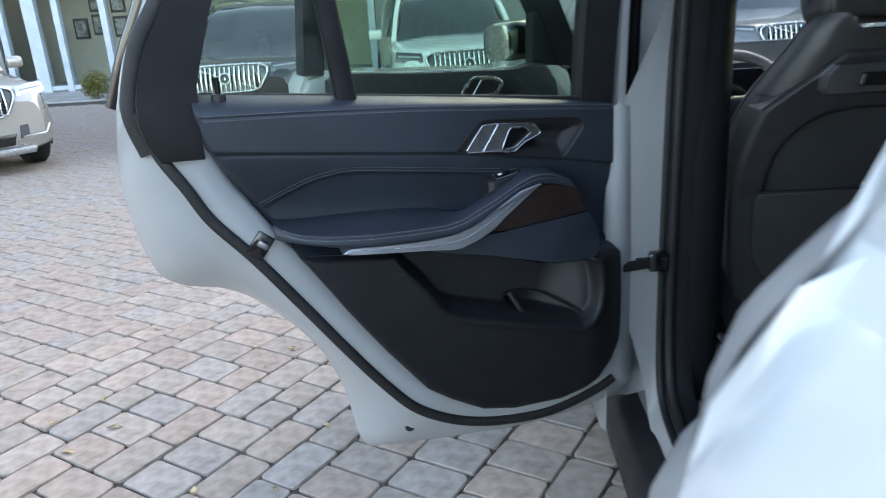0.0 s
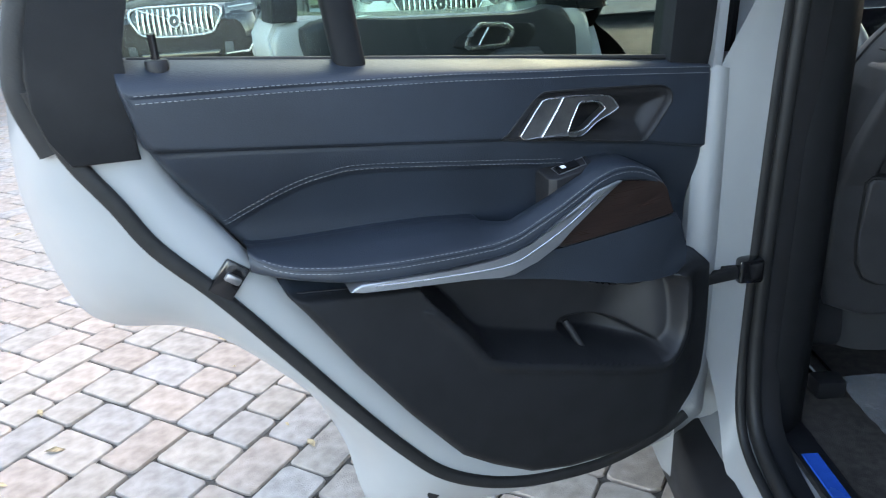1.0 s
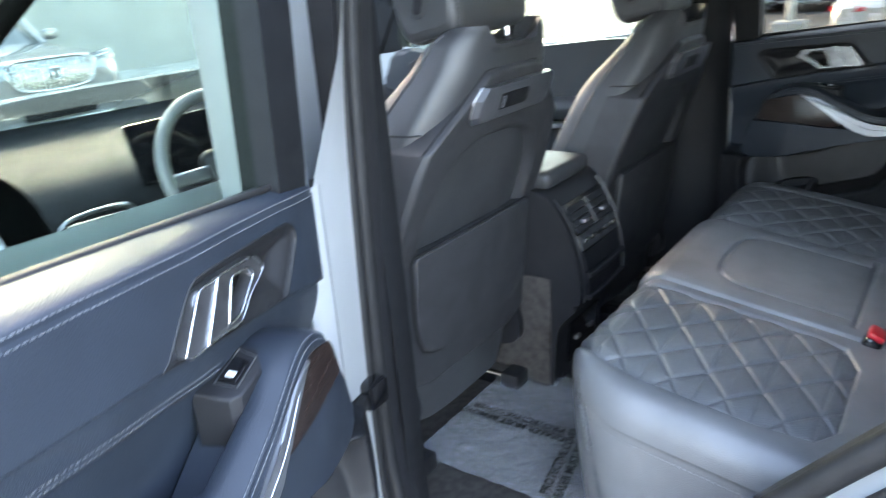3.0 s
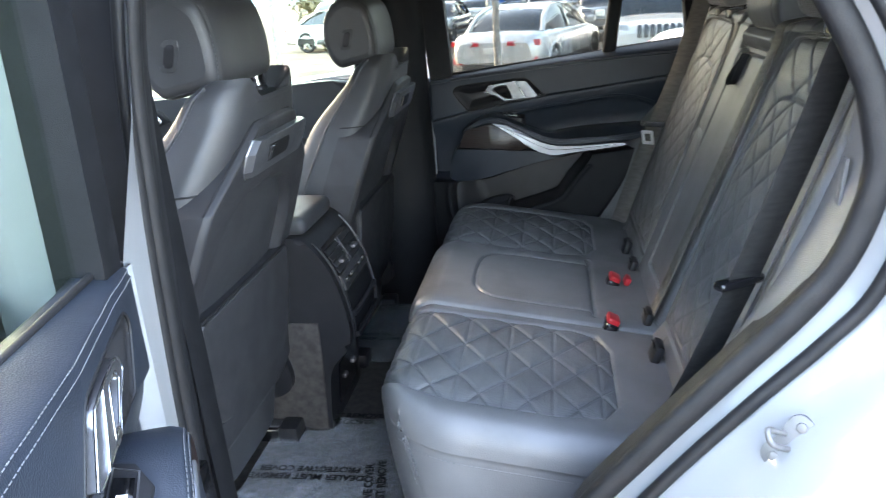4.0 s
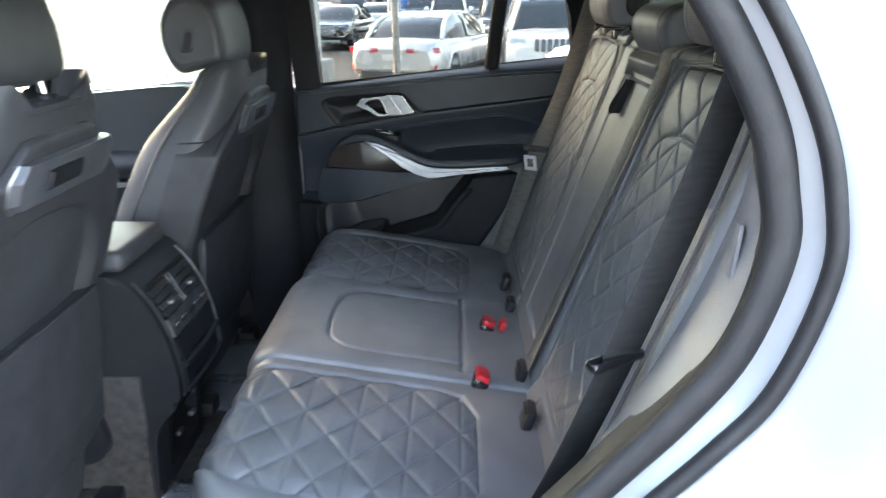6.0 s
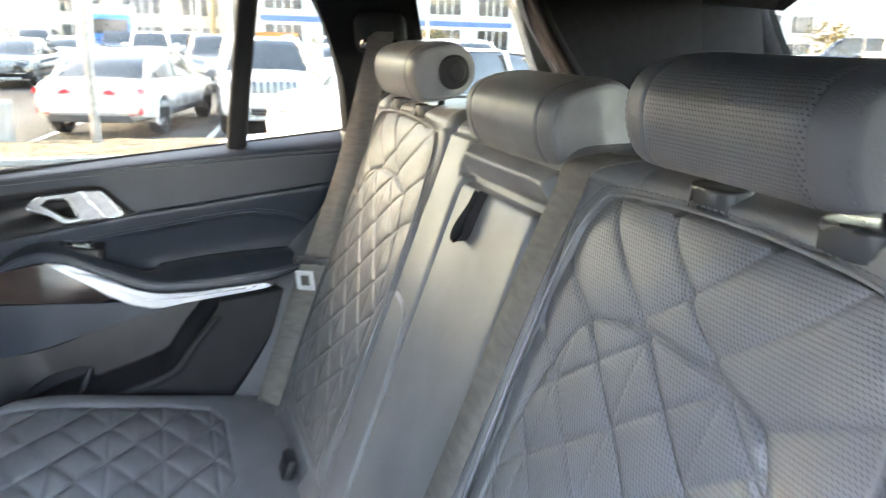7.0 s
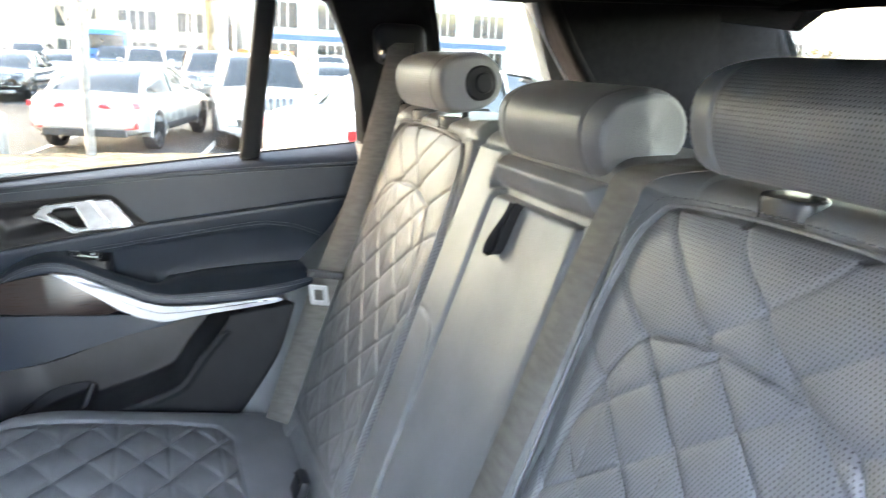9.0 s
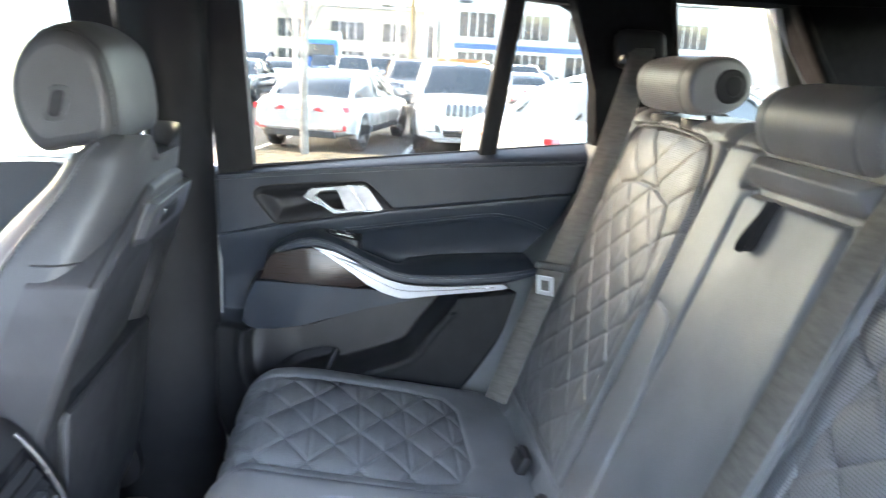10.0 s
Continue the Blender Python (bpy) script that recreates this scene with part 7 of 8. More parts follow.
            part("fog_recess", slab((np.array([(0.50, 0.44), (0.52, 0.58), (0.84, 0.62), (0.84, 0.46)]) * np.array([sg, 1]))[::sg], Fp, -0.05, 0.045, 0.01), TRIM_GREY, car)
        part("lower_grille", slab([(-0.42, 0.38), (-0.46, 0.50), (0.46, 0.50), (0.42, 0.38)], Fp, -0.05, 0.06, 0.01), GLOSS_BLACK, car)
        part("skid_plate", slab([(-0.62, 0.27), (-0.66, 0.35), (0.66, 0.35), (0.62, 0.27)], Fp, -0.1, 0.07, 0.01), STEEL, car)
    if face == "slots":
        part("number_plate", slab([(-0.16, 0.54), (-0.16, 0.64), (0.16, 0.64), (0.16, 0.54)], Fp, 0.0, 0.065, 0.003), PLATE, car)
        part("plate_bar", slab([(-0.11, 0.572), (-0.11, 0.608), (0.11, 0.608), (0.11, 0.572)], Fp, 0.06, 0.068, 0), TRIM_GREY, car)
    if face == "rear":
        z0 = belt_h - 0.18
        for sg in (-1, 1):
            tl = np.array([(0.28, z0 - 0.02), (0.30, z0 + 0.05), (0.90, z0 + 0.07), (0.92, z0 - 0.03), (0.6, z0 - 0.05)]) * np.array([sg, 1])
            part("tail_light", slab(tl[::-sg], Bp, -0.08, 0.015, 0.006), TAIL_RED, car, "red tail light")
            rf2 = np.array([(0.66, 0.42), (0.66, 0.54), (0.86, 0.56), (0.86, 0.44)]) * np.array([sg, 1])
            part("reflector", slab(rf2[::-sg], Bp, -0.08, 0.02, 0.006), TAIL_RED, car)
        part("number_plate", slab([(0.20, z0 - 0.17), (0.20, z0 - 0.06), (-0.20, z0 - 0.06), (-0.20, z0 - 0.17)], Bp, -0.05, 0.02, 0.003), PLATE, car)
        part("diffuser", slab([(0.70, 0.30), (0.66, 0.42), (-0.66, 0.42), (-0.70, 0.30)], Bp, -0.05, 0.03, 0.01), TRIM_GREY, car)
    return car


def heading(x, y, hx, hy, z):
    return pose(x, y, z, 0, 0, math.degrees(math.atan2(-hx, hy)))


FRONT_Z = GZ - 0.25
other_car("parked_suv", "black", heading(-3.10, 11.45, 0.03, -1, FRONT_Z), "glossy black SUV with chrome slatted grille on the paving", "suv", "slats")
other_car("parked_suv", "pale_green_white", heading(-0.38, 11.5, 0.16, -1, FRONT_Z), "white SUV with chrome slatted grille on the paving", "suv", "slats")
other_car("parked_suv", "silver_sand", heading(-7.15, 8.96, 0.75, -0.66, FRONT_Z), "silver SUV with slatted grille beside the showroom", "suv", "slats")
other_car("parked_suv", "mid_grey", heading(3.7, 11.3, 0.1, -1, FRONT_Z + 0.1), "grey-green SUV standing on the paving", "suv", "slats")
sedan = other_car("parked_sedan", "silver_white", heading(16.5, 1.30, 0.955, -0.294, LOT_Z), "pearl white sedan seen from behind on asphalt", "sedan", "rear")
jeep = other_car("parked_suv", "pearl_white", heading(16.75, -1.20, -1, 0.05, LOT_Z), "white off-road SUV with slotted grille on asphalt", "suv", "slots")
other_car("parked_sedan", "pearl_white", heading(9.0, -2.8, 0.35, -0.94, -0.06), "white car with red tail lights beside the snow", "sedan", "rear")
blue = other_car("parked_suv", "dark_blue", heading(20.1, -21.9, 0.78, 0.62, LOT_Z + 0.5), "dark blue SUV far across the car park", "suv", "slats")
grey = other_car("parked_suv", "mid_grey", heading(27.0, -0.9, -1, 0, LOT_Z), "grey SUV with slatted grille in the second row", "suv", "slats")
dark = other_car("parked_sedan", "black", heading(28.5, 5.2, -1, 0.1, LOT_Z), "black car in the second row of the car park", "sedan", "slats")
near = other_car("parked_suv", "pearl_white", heading(4.72, -7.0, 0.93, 0.36, 0.02), "white SUV standing behind the car in the sun", "suv", "slots")
for ob, rows in ((jeep, [(30.5, 9.5, -1, 0.1), (38, 1.2, -1, 0), (39, -7.5, -1, 0), (9.0, -22.5, 0.2, 1), (24.5, -9.0, -1, 0)]), (sedan, [(27.5, 8.3, -0.2, -1), (38.5, 4.6, 1, 0), (30.5, -5.6, 1, 0), (43, 10.5, 1, 0), (26, -14, 1, 0.2)]),
                 (dark, [(37.5, 7.6, -1, 0), (40, -3.5, -1, 0), (46, -10, -1, 0)]), (grey, [(44, -0.4, -1, 0), (45, 6.8, -1, 0), (33.5, -11.5, -1, 0)]), (blue, [(21.5, -28.0, 0.3, -0.95), (12.0, -15.5, -0.95, -0.2), (48, 3, -1, 0)])):
    for x, y, hx, hy in rows:
        copy_thing(ob, heading(x, y, hx, hy, LOT_Z))


# ---- showroom beyond the paving ----
WALL_CREAM = material("cream_wall", (0.62, 0.57, 0.47), 0.8, 0, 0.06, 3, 0.1, 200)
STONE_CLAD = material("grey_cladding", (0.20, 0.20, 0.195), 0.6, 0, 0.08, 2, 0.1, 120)
BLUE_FRAME = material("pale_blue_frame", (0.40, 0.46, 0.52), 0.4, 0.2, 0.06, 6)
FLOOR_TILE = material("pale_floor_tile", (0.36, 0.34, 0.31), 0.35, 0, 0.08, 3)
PICTURE = material("framed_print", (0.45, 0.46, 0.46), 0.5, 0, 0.4, 9)
FOOT_Z = GZ - 0.25


def box(name, x0, x1, y0, y1, z0, z1, mat, parent, r=0.01, label=""):
    return part(name, rounded_box((x1 - x0, y1 - y0, z1 - z0), r, 1, ((x0 + x1) / 2, (y0 + y1) / 2, (z0 + z1) / 2)), mat, parent, label)


shop = thing("showroom", "glass-fronted showroom with pale blue frames and cream walls", "building")
# upper storey is added out of view, high enough to shade the car
box("front_wall", -11.5, 14.5, 18.0, 18.4, FOOT_Z + 3.2, 8.9, STONE_CLAD, shop)
box("front_wall", -2.2, 14.5, 18.0, 18.4, FOOT_Z, FOOT_Z + 3.2, STONE_CLAD, shop)
box("back_wall", -40, 14.5, 21.0, 21.3, FOOT_Z, 8.9, WALL_CREAM, shop)
box("side_wall", 14.2, 14.5, 18.4, 21.0, FOOT_Z, 8.9, STONE_CLAD, shop)
box("front_wall", -40, -11.5, 18.0, 18.4, FOOT_Z, 8.9, STONE_CLAD, shop)
box("showroom_floor", -40, 14.2, 18.0, 21.0, FOOT_Z - 0.05, FOOT_Z + 0.03, FLOOR_TILE, shop)
box("roof_deck", -40, 14.5, 18.0, 21.3, 8.9, 9.1, STONE_CLAD, shop)
for x in (-11.3, -10.55, -9.9, -8.75, -7.0, -5.4, -3.8, -2.3):
    w = 0.32 if x == -10.55 else 0.16
    box("mullion", x - w / 2, x + w / 2, 17.92, 18.10, FOOT_Z, FOOT_Z + 3.2, BLUE_FRAME, shop)
for z in (FOOT_Z + 0.05, FOOT_Z + 3.1):
    box("transom", -11.4, -2.2, 17.94, 18.08, z, z + 0.12, BLUE_FRAME, shop)
for x0, x1 in ((-11.2, -10.7), (-10.3, -10.0), (-9.8, -8.85), (-8.65, -7.1), (-6.9, -5.5), (-5.3, -3.9), (-3.7, -2.4)):
    p = box("pane", x0, x1, 18.0, 18.02, FOOT_Z + 0.17, FOOT_Z + 3.1, CLEAR_GLASS, shop, 0)
    p.visible_shadow = False
for x, z in ((-10.9, 1.30), (-10.35, 1.38), (-9.75, 1.30), (-9.75, 1.95), (-10.35, 2.0), (-9.1, 1.35), (-9.1, 1.95)):
    fr_ = thing("picture_frame", "small dark-framed print on the cream showroom wall", "picture", "framed prints")
    box("frame", x - 0.21, x + 0.21, 20.95, 20.99, z - 0.28, z + 0.28, TRIM_GREY, fr_, 0.004)
    box("print", x - 0.15, x + 0.15, 20.93, 20.96, z - 0.21, z + 0.21, PICTURE, fr_, 0)
tb = thing("showroom_table", "white table with chairs behind the showroom glass", "table")
box("top", -8.3, -7.2, 19.0, 19.8, 0.50, 0.54, PLATE, tb)
for x in (-8.2, -7.3):
    for y in (19.1, 19.7):
        box("leg", x - 0.03, x + 0.03, y - 0.03, y + 0.03, FOOT_Z + 0.03, 0.50, PLATE, tb)
for x in (-8.1, -7.4):
    ch = thing("showroom_chair", "white showroom chair beside the table", "chair", "showroom chairs")
    box("seat", x - 0.22, x + 0.22, 18.5, 18.9, 0.28, 0.33, PLATE, ch, 0.02)
    box("backrest", x - 0.22, x + 0.22, 18.46, 18.52, 0.33, 0.85, PLATE, ch, 0.02)
    for dx in (-0.18, 0.18):
        box("leg", x + dx - 0.02, x + dx + 0.02, 18.55, 18.59, FOOT_Z + 0.03, 0.28, STEEL, ch, 0.004)
        box("leg", x + dx - 0.02, x + dx + 0.02, 18.81, 18.85, FOOT_Z + 0.03, 0.28, STEEL, ch, 0.004)
walkway = thing("pavement", "pale concrete walkway in front of the showroom", "pavement", kind="structure")
box("slab", -40, 14.5, 15.6, 18.0, FOOT_Z - 0.2, FOOT_Z + 0.02, CONCRETE, walkway, 0.02)

# ---- planting ----
LEAF_Y = material("yellow_green_leaf", (0.16, 0.15, 0.03), 0.6, 0, 0.5, 12)
LEAF_R = material("russet_leaf", (0.20, 0.055, 0.03), 0.6, 0, 0.5, 12)
LEAF_D = material("dry_olive_leaf", (0.16, 0.13, 0.06), 0.7, 0, 0.5, 12)
BARK = material("pale_grey_bark", (0.34, 0.31, 0.28), 0.9, 0, 0.3, 14, 0.8, 90)
SNOW = material("old_snow", (0.80, 0.82, 0.85), 0.8, 0, 0.05, 3, 0.5, 60, spec=0.3)
DRY = material("dry_grass_mulch", (0.26, 0.19, 0.11), 0.95, 0, 0.5, 10, 1.0, 90)
rnd = random.Random(7)


def leaf_cloud(name, centres, count, size, mat, parent):
    verts, faces = [], []
    for c, rad in centres:
        for _ in range(count):
            v = Vector((rnd.gauss(0, 1), rnd.gauss(0, 1), rnd.gauss(0, 1))).normalized() * (rnd.random() ** 0.4)
            p = Vector(c) + Vector((v.x * rad[0], v.y * rad[1], v.z * rad[2]))
            a = Vector((rnd.gauss(0, 1), rnd.gauss(0, 1), rnd.gauss(0, 1))).normalized()
            b = a.cross(Vector((rnd.gauss(0, 1), rnd.gauss(0, 1), rnd.gauss(0, 1)))).normalized()
            s0 = size * rnd.uniform(0.6, 1.3)
            k = len(verts)
            verts += [p - a * s0, p + b * s0 * 0.45, p + a * s0, p - b * s0 * 0.45]
            faces.append((k, k + 1, k + 2, k + 3))
    return link_mesh(name, verts, faces, mat, parent, smooth=False)


def bush(x, y, z, rx, h, mat, label, count=900, size=0.035):
    b = thing("bush", label, "bush", "bushes")
    tube("stem", [(x, y, z), (x + 0.02, y, z + h * 0.5)], 0.02, BARK, b, up=(1, 0, 0))
    cs = [((x + rnd.uniform(-0.5, 0.5) * rx, y + rnd.uniform(-0.5, 0.5) * rx, z + h * rnd.uniform(0.35, 0.72)), (rx * 0.62, rx * 0.62, h * 0.33)) for _ in range(6)]
    leaf_cloud("leaves", cs, count // 6, size, mat, b)


bush(-8.13, 15.9, FOOT_Z, 0.42, 0.62, LEAF_Y, "clipped yellow-green bush by the showroom window", 1500)
bush(-3.75, 15.2, FOOT_Z, 0.55, 1.9, LEAF_R, "tall russet-leaved bush in front of the showroom", 2200, 0.045)
for x, y in ((16.5, -17.0), (15.9, -17.5), (13.6, -19.2)):
    bush(x, y, LOT_Z, 0.5, 0.8, LEAF_Y, "clipped yellowing shrub on the snowy verge", 500, 0.06)
for x, y, h in ((42, 14, 3.2), (47, -16, 3.0), (30, -44, 4.2), (36, -38, 3.6), (50, 11.5, 3.4)):
    bush(x, y, LOT_Z, 1.8, h, LEAF_D, "olive-brown shrub at the far side of the lot", 900, 0.16)


def bare_tree(x, y, z, height, radius, label, seed, spread=0.55):
    r = random.Random(seed)
    t = thing("tree", label, "tree", "bare trees")
    path = curve([(x, y, z), (x + 0.03, y + 0.02, z + height * 0.22), (x + 0.05, y, z + height * 0.45), (x, y + 0.05, z + height * 0.8), (x + 0.05, y, z + height)], 18)
    tube("trunk", path, radius, BARK, t, up=(1, 0, 0), scale=np.linspace(1, 0.12, 18))
    verts, faces = [], []

    def limb(p, d, ln, rad, depth):
        q = [p]
        for _ in range(4):
            d = (d + Vector((r.uniform(-1, 1), r.uniform(-1, 1), r.uniform(-0.2, 0.9))) * 0.14).normalized()
            q.append(q[-1] + d * ln / 4)
        v, f = sweep(np.array([tuple(c) for c in q]), ring(rad, n=4), False, (0.3, 0.9, 0.1), np.linspace(1, 0.3, 5))
        k = len(verts)
        verts.extend(v)
        faces.extend(tuple(i + k for i in g0) for g0 in f)
        if depth:
            for i in (1, 2, 3, 4):
                for _ in range(2 if depth > 1 else 1):
                    nd = (d + Vector((r.uniform(-1, 1), r.uniform(-1, 1), r.uniform(-0.1, 0.8))) * 0.8).normalized()
                    limb(q[i], nd, ln * r.uniform(0.42, 0.62), rad * 0.5, depth - 1)
    for k in range(11):
        h = 0.25 + 0.065 * k
        a = k * 2.4 + r.random()
        base = Vector(path[int(h * 17)])
        limb(base, Vector((math.cos(a) * spread, math.sin(a) * spread, 0.85)).normalized(), height * (0.42 - 0.025 * k), radius * 0.42, 2)
    link_mesh("branches", verts, faces, BARK, t)


bare_tree(13.2, 1.86, LOT_Z + 0.1, 5.2, 0.075, "slender young bare tree with pale trunk", 3)
bare_tree(16.9, -19.4, LOT_Z, 8.5, 0.16, "bare spreading tree on the snowy verge", 5)
bare_tree(13.5, -25.5, LOT_Z, 8.0, 0.14, "bare pale tree behind the parked cars", 9)
bare_tree(13.8, 6.2, LOT_Z + 0.1, 5.5, 0.07, "slender bare tree beside the parking bays", 11)
bare_tree(20.3, -33.9, LOT_Z, 8.0, 0.14, "bare tree far across the car park", 13)

verge = thing("verge", "narrow planted verge with dry grass and old snow", "verge", kind="structure")
nx, ny = 16, 220
X, Y = np.meshgrid(np.linspace(11.6, 13.9, nx), np.linspace(-14, 16, ny), indexing="ij")
Z = LOT_Z + 0.12 * np.sin(np.clip((X - 11.6) / 2.3, 0, 1) * math.pi) ** 0.5 + 0.03 * np.sin(X * 9 + Y * 5) * np.sin(Y * 3.1)
link_mesh("mulch", np.stack([X, Y, Z], -1).reshape(-1, 3), grid_faces(nx, ny), DRY, verge)
box("kerb", 11.45, 11.62, -14, 16, LOT_Z - 0.1, LOT_Z + 0.13, CONCRETE, verge, 0.02)


def snow_patch(x, y, z, rx, ry, h, seed):
    sp = thing("snow_patch", "crusty patch of old white snow on the ground", "snow", "snow patches")
    n, m = 26, 8
    ang = np.linspace(0, 2 * math.pi, n, endpoint=False)
    rr = random.Random(seed)
    ph = [rr.uniform(0, 6) for _ in range(4)]
    rad = 1 + 0.18 * np.sin(2 * ang + ph[0]) + 0.14 * np.sin(3 * ang + ph[1]) + 0.08 * np.sin(7 * ang + ph[2])
    k = np.linspace(1, 0.02, m)
    V = np.stack([x + rx * rad[:, None] * k * np.cos(ang)[:, None], y + ry * rad[:, None] * k * np.sin(ang)[:, None], z + h * (1 - k[None] ** 2) * (1 + 0.15 * np.sin(5 * ang + ph[3])[:, None])], -1)
    link_mesh("crust", V.reshape(-1, 3), grid_faces(n, m, True), SNOW, sp)


for i, (x, y, rx, ry, h) in enumerate([(12.8, -1.3, 0.7, 1.3, 0.18), (12.5, -4.6, 0.8, 1.6, 0.25), (12.9, 4.8, 0.6, 1.2, 0.15), (12.2, -8.5, 0.9, 2.2, 0.25)]):
    snow_patch(x, y, LOT_Z + 0.06, rx, ry, h, i)
for i, (x, y, rx, ry) in enumerate([(15, -21.5, 6, 2.5), (9.5, -20, 4, 2.0), (24, -24, 5, 3), (8, -12.5, 2.5, 1.2)]):
    snow_patch(x, y, LOT_Z - 0.02, rx, ry, 0.22, 20 + i)
LINE = material("worn_white_line", (0.62, 0.62, 0.60), 0.8, 0, 0.25, 6)
for k, y in enumerate((5.6, 2.9, 0.1, -2.7, -5.5)):
    ln = thing("bay_line", "worn white parking bay line on asphalt", "road marking", "bay lines", "structure")
    link_mesh("paint", [(14.0, y, LOT_Z - 0.008), (19.0, y - 0.9, LOT_Z - 0.008), (19.0, y - 0.78, LOT_Z - 0.008), (14.0, y + 0.12, LOT_Z - 0.008)], [(0, 1, 2, 3)], LINE, ln, smooth=False)

# ---- distance ----
BLDG = material("pale_panel_wall", (0.56, 0.56, 0.55), 0.7, 0, 0.06, 0.4)
BLDG2 = material("tan_wall", (0.46, 0.40, 0.33), 0.8, 0, 0.08, 0.4)
BLUE_BAND = material("blue_band", (0.08, 0.16, 0.36), 0.5, 0, 0.1, 2)
TRUCK_BLUE = material("truck_blue", (0.03, 0.18, 0.55), 0.35, 0, 0.1, 2)
ORANGE = material("orange_plastic_fence", (0.55, 0.20, 0.05), 0.6, 0, 0.2, 2)


def far_building(x0, x1, y0, y1, h, wall, label, bays, band=True):
    b = thing("far_building", label, "building", "far buildings")
    box("wall", x0, x1, y0, y1, LOT_Z, h, wall, b, 0.05)
    box("parapet", x0 - 0.15, x1 + 0.15, y0 - 0.15, y1 + 0.15, h, h + 0.4, BLDG, b, 0.05)
    if band:
        box("band", x0 - 0.06, x0 + 0.1, y0 + 0.5, y1 - 0.5, h * 0.36, h * 0.36 + 0.45, BLUE_BAND, b, 0.02)
    step = (y1 - y0) / bays
    for k in range(bays):
        ya = y0 + step * k
        for z0, z1 in ((h * 0.5, h * 0.78), (0.3, h * 0.32)):
            win = box("window", x0 - 0.05, x0 + 0.05, ya + step * 0.18, ya + step * 0.82, z0, z1, CAR_GLASS, b, 0.01)
            for m in (0.35, 0.5, 0.65):
                box("mullion", x0 - 0.09, x0 - 0.04, ya + step * m - 0.05, ya + step * m + 0.05, z0, z1, BLDG, win, 0)


far_building(64, 84, -30, -6.5, 7.0, BLDG, "pale dealership building with blue band and windows", 5)
far_building(70, 88, -5.0, 9.0, 5.6, BLDG2, "low tan and grey commercial building", 3, False)
far_building(62, 80, -64, -38, 6.0, BLDG, "pale building with a long row of windows", 6, False)
trk = thing("truck", "blue box truck parked beyond the cars", "truck", at=pose(52, 3.4, LOT_Z))
part("cab", rounded_box((2.2, 2.3, 2.3), 0.25, 3, (-2.6, 0, 1.5)), TRUCK_BLUE, trk)
part("windscreen", rounded_box((0.05, 1.9, 0.8), 0.02, 1, (-3.70, 0, 1.95)), CAR_GLASS, trk)
part("box_body", rounded_box((5.5, 2.4, 2.6), 0.05, 2, (1.5, 0, 1.9)), BLDG, trk)
for x in (-2.6, 2.6):
    for y in (-1.0, 1.0):
        part("wheel", slab(ring(0.45, n=18) + np.array([x, 0.45]), lambda a, b, d: (a, d, b), y - 0.15, y + 0.15, 0.03), RUBBER, trk)
fen = thing("barrier", "orange plastic barrier by the far building", "barrier")
box("mesh_panel", 58, 58.1, -9, -5, LOT_Z, 1.6, ORANGE, fen, 0.02)
POLE = material("galvanised_pole", (0.45, 0.45, 0.45), 0.5, 0.6, 0.1, 6)
WOODPOLE = material("weathered_pole_wood", (0.30, 0.21, 0.11), 0.9, 0, 0.3, 6, 0.6, 60)


def lamp_post(x, y, h, heads=2):
    p = thing("street_lamp", "grey metal car park lamp post", "street lamp", "lamp posts")
    tube("pole", [(x, y, LOT_Z), (x, y, LOT_Z + h * 0.5), (x, y, LOT_Z + h)], 0.07, POLE, p, up=(1, 0, 0), n=10)
    box("base", x - 0.25, x + 0.25, y - 0.25, y + 0.25, LOT_Z, LOT_Z + 0.7, CONCRETE, p, 0.04)
    for sg in (-1, 1)[:heads]:
        box("lamp_head", x - 0.18, x + 0.18, y + sg * 0.9 - 0.35, y + sg * 0.9 + 0.35, LOT_Z + h - 0.06, LOT_Z + h + 0.08, TRIM_GREY, p, 0.02)
    tube("arm", [(x, y - 0.9 if heads == 2 else y, LOT_Z + h), (x, y + 0.9, LOT_Z + h)], 0.03, POLE, p, up=(1, 0, 0))


for x, y, h in ((24, 2.9, 9.0), (46, 4.2, 5.4), (46, -4.4, 5.2), (33, -2.3, 9.5), (60, -2, 5.6), (40, -13, 7.0), (28, -36, 9.0), (13.7, 3.35, 8.0), (12, -32, 9.0)):
    lamp_post(x, y, h)
for x, y, h in ((40, -1.75, 10.5), (23.2, -32.1, 11.0)):
    p = thing("utility_pole", "brown wooden utility pole", "utility pole", "utility poles")
    tube("pole", [(x, y, LOT_Z), (x, y, LOT_Z + h)], 0.14, WOODPOLE, p, up=(1, 0, 0), n=10)
    tube("cross_arm", [(x, y - 1.1, LOT_Z + h - 0.8), (x, y + 1.1, LOT_Z + h - 0.8)], 0.07, WOODPOLE, p)
HILL = material("hazy_snow_streaked_hill", (0.30, 0.31, 0.33), 1.0, 0, 0.35, 0.012, 0, second=(0.62, 0.63, 0.66), spec=0.0)
hills = thing("hills", "pale hazy hills streaked with snow", "hills", kind="structure")
na, nr = 160, 8
ang = np.linspace(0, 2 * math.pi, na, endpoint=False)
hh = np.array([44 + 46 * abs(noise.noise(Vector((math.cos(a) * 3.1, math.sin(a) * 3.1, 4.2)))) + 20 * noise.noise(Vector((math.cos(a) * 11, math.sin(a) * 11, 1.2))) for a in ang])
kk = np.linspace(0, 1, nr)
Vh = np.array([[((760 + 120 * k + 16 * noise.noise(Vector((a * 9, k * 4, 0)))) * math.cos(a), (760 + 120 * k) * math.sin(a), -2 + h0 * k ** 0.8 + 5 * noise.noise(Vector((a * 30, k * 5, 2))) * k) for k in kk] for a, h0 in zip(ang, hh)])
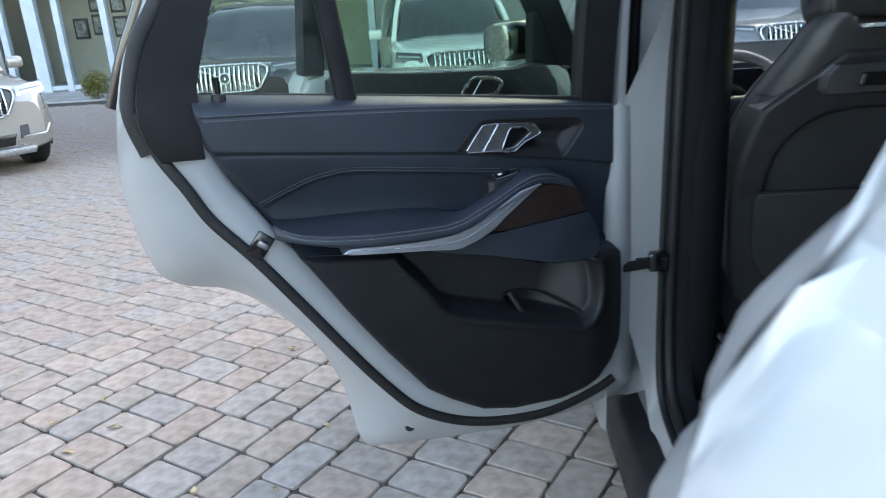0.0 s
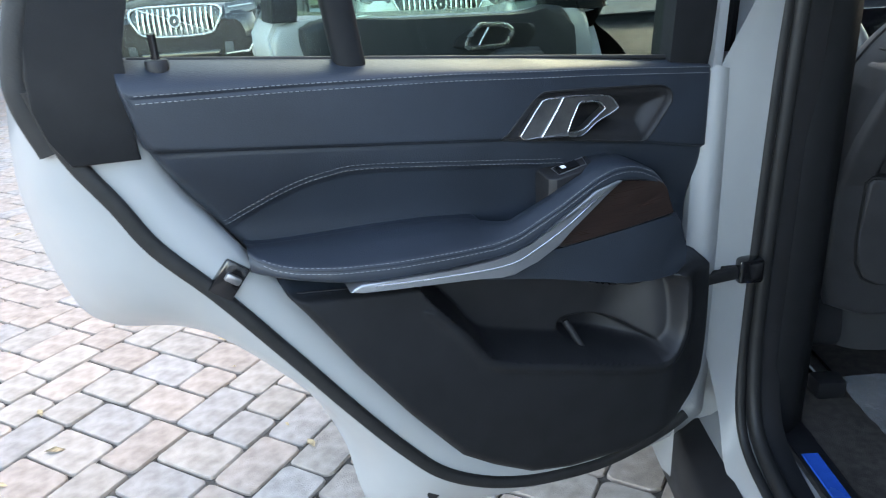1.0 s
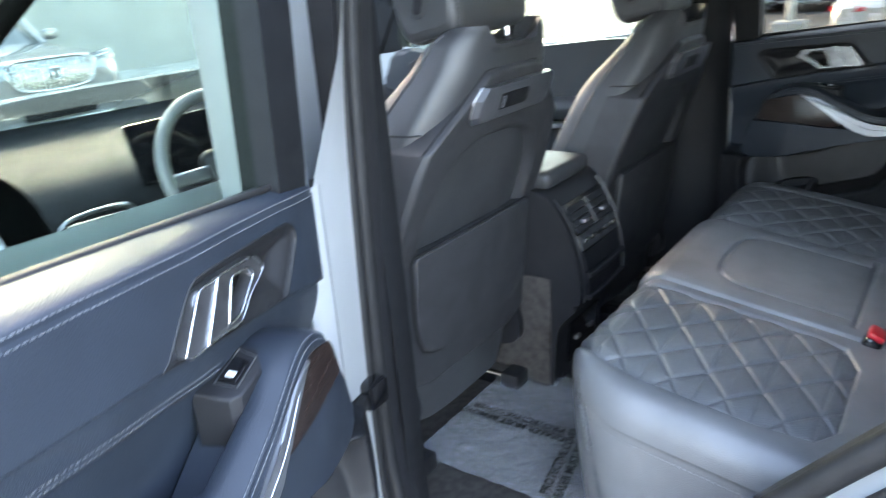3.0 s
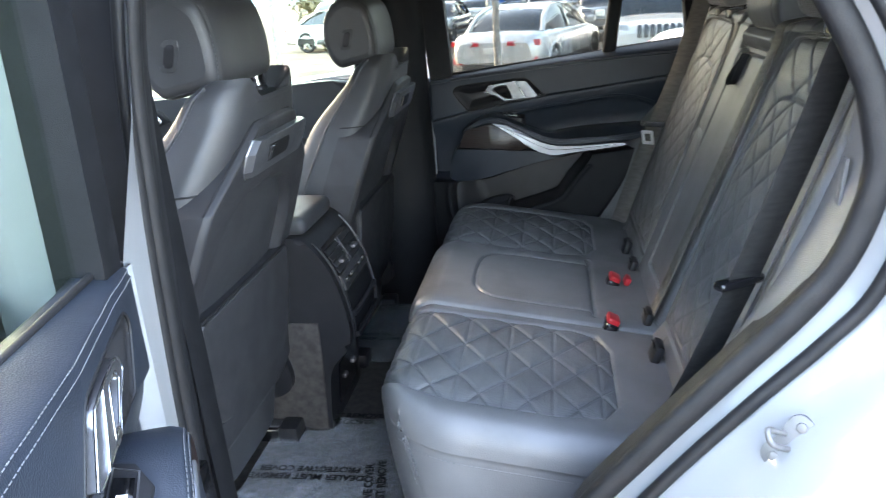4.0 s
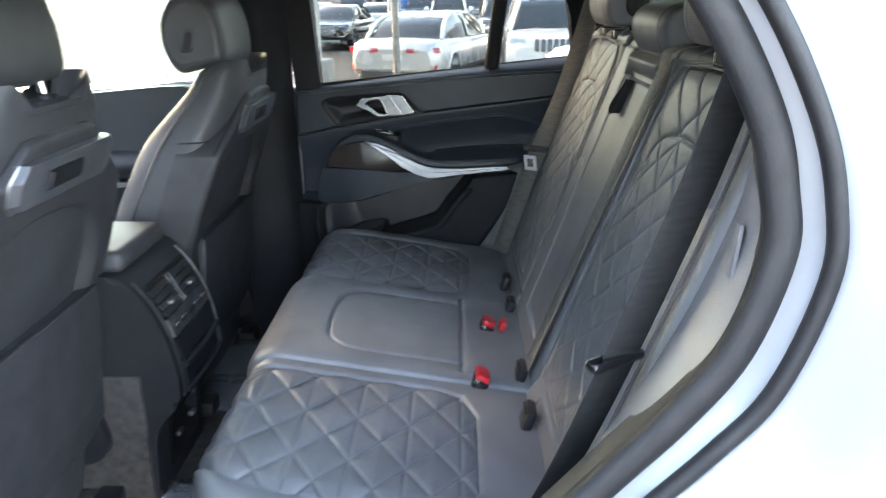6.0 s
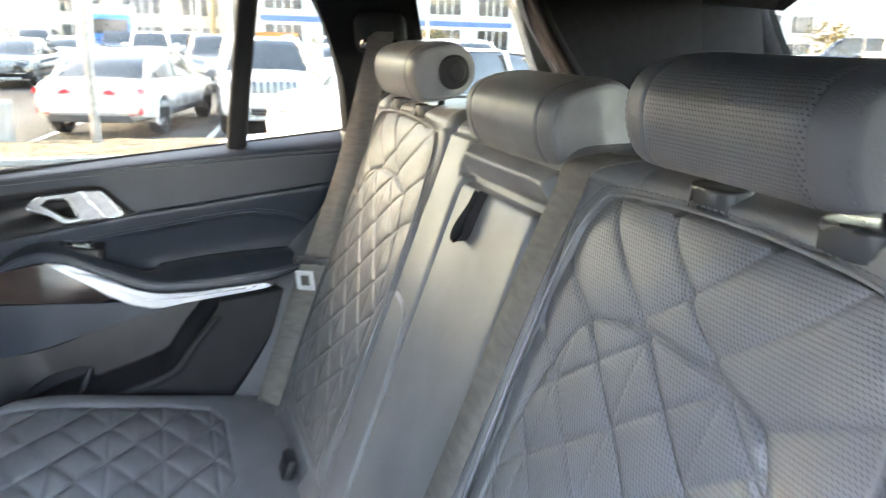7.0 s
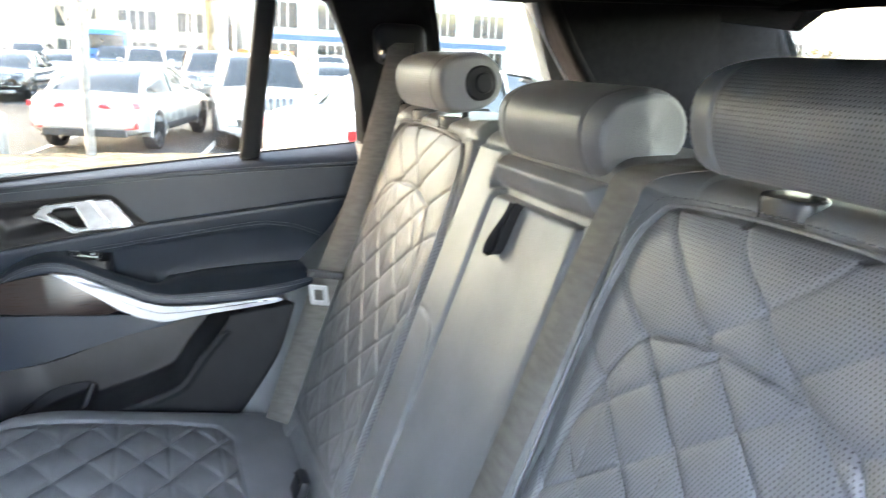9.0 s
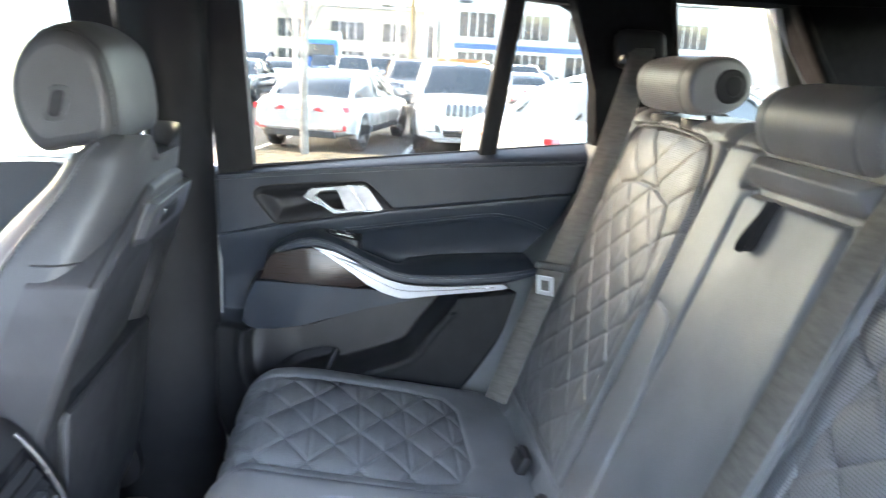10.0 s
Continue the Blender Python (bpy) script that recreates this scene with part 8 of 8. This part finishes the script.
link_mesh("slope", Vh.reshape(-1, 3), grid_faces(na, nr, True)[:, ::-1], HILL, hills)


# ---- paving ----
def paver_plan(x0, x1, y0, y1, unit, seed):
    r = random.Random(seed)
    nx = int((x1 - x0) / unit)
    sky_line = [0] * nx
    out = []
    top = int((y1 - y0) / unit)
    while True:
        low = min(sky_line)
        if low >= top:
            break
        i = sky_line.index(low)
        j = i
        while j < nx and sky_line[j] == low:
            j += 1
        run = j - i
        if run == 1:
            w = 1
        elif run in (2, 3):
            w = run
        elif run == 4:
            w = 2
        else:
            w = r.choice((2, 3, 3))
        h = 2 if w == 3 else r.choice((2, 3, 3)) if w == 2 else 2
        out.append((i, low, w, h))
        for k in range(i, i + w):
            sky_line[k] = low + h
    return [(x0 + (i + w / 2) * unit, y0 + (j + h / 2) * unit, w, h) for i, j, w, h in out]


UNIT = 0.0745


def paver_mesh(w, h, seed):
    r = random.Random(seed)
    hx, hy = w * UNIT / 2 - 0.0035, h * UNIT / 2 - 0.0035
    c = 0.016
    loop = []
    for sx, sy, first in ((1, 1, 0), (-1, 1, 1), (-1, -1, 0), (1, -1, 1)):
        cc = c * r.uniform(0.6, 1.4)
        a, b = (sx * hx, sy * (hy - cc)), (sx * (hx - cc), sy * hy)
        mid = (sx * (hx - cc * 0.3), sy * (hy - cc * 0.3))
        loop += [a, mid, b] if first == 0 else [b, mid, a]
    jit = [(x + r.uniform(-0.0018, 0.0018), y + r.uniform(-0.0018, 0.0018)) for x, y in loop]
    rows = [(1.0, -0.03), (1.0, -0.004), (0.985, 0.002), (0.955, 0.0048)]
    v = [(x * k + (0 if k == 1 else r.uniform(-0.0006, 0.0006)), y * k, z) for k, z in rows for x, y in jit]
    n = len(jit)
    f = [(k * n + i, k * n + (i + 1) % n, (k + 1) * n + (i + 1) % n, (k + 1) * n + i) for k in range(3) for i in range(n)]
    f.append(tuple(range(3 * n, 4 * n)))
    return v, f


paving = thing("paving", "tumbled grey-tan concrete pavers in a mixed bond", "paving", kind="structure")
plan = paver_plan(-15, 12, -9, 17, UNIT, 4)
ca, sa = math.cos(radians(-29)), math.sin(radians(-29))
shapes = {}
near_count = 0
far_sets = {0: ([], []), 1: ([], []), 2: ([], [])}
rr = random.Random(21)
mats = (PAVER, PAVER_WARM, PAVER_GREY)
for px, py, w, h in plan:
    x, y = px * ca - py * sa - 0.6, px * sa + py * ca + 3.0
    if not (-9.5 < x < 2.4 and -1.5 < y < 14.8):
        continue
    if x > 0.42 and y < 4.2 and not (x < 0.7):
        continue
    kind_ = rr.choice((0, 0, 1, 1, 2))
    var = rr.randrange(4)
    key = (w, h, var, kind_)
    if key not in shapes:
        v, f = paver_mesh(w, h, w * 100 + h * 10 + var)
        me = bpy.data.meshes.new("paver")
        me.from_pydata(v, [], f)
        me.materials.append(mats[kind_])
        shapes[key] = (me, np.array(v), f)
    tilt = (rr.uniform(-0.008, 0.008), rr.uniform(-0.008, 0.008))
    z = float(ground_z(x, y)) + rr.uniform(-0.002, 0.002)
    fall = -0.25 / 6.5 if 2.5 < y < 9 else 0
    m = Matrix.Translation((x, y, z)) @ Euler((tilt[0] + fall, tilt[1], radians(-29) + rr.uniform(-0.012, 0.012))).to_matrix().to_4x4()
    near_it = -1.75 < x < 0.3 and 1.35 < y < 3.75
    if near_it and near_count < 290:
        near_count += 1
        ob = new("paver", shapes[key][0])
        ob.parent, ob.matrix_basis = paving, m
    else:
        V, F = far_sets[kind_]
        v = shapes[key][1] @ np.array(m.to_3x3()).T + np.array(m.translation)
        k = sum(len(q) for q in V)
        V.append(v)
        F.extend(tuple(i + k for i in q) for q in shapes[key][2])
for kind_, (V, F) in far_sets.items():
    if V:
        ob = link_mesh("paver_field", np.concatenate(V), F, mats[kind_], paving, smooth=False)
        ob["kind"] = "stuff"

LITTER = material("dry_leaf_litter", (0.42, 0.31, 0.17), 0.8, 0, 0.4, 40)
lit = thing("leaf_litter", "scattered dry tan leaf scraps on the paving", "leaves", kind="stuff")
verts, faces = [], []
for _ in range(150):
    x, y = rr.uniform(-4.5, -0.1), rr.uniform(1.5, 7.5)
    z = float(ground_z(x, y)) + 0.008
    a, s0 = rr.uniform(0, 6.3), rr.uniform(0.006, 0.020)
    k = len(verts)
    for q, lift in ((0, 0.0), (0.7, 0.004), (1.6, 0.007), (3.1, 0.002), (4.0, 0.005), (5.2, 0.003)):
        f0 = s0 * (1.6 if q in (0, 3.1) else 0.7)
        verts.append((x + f0 * math.cos(a + q), y + f0 * math.sin(a + q), z + lift))
    faces.append(tuple(range(k, k + 6)))
link_mesh("scraps", verts, faces, LITTER, lit, smooth=False)
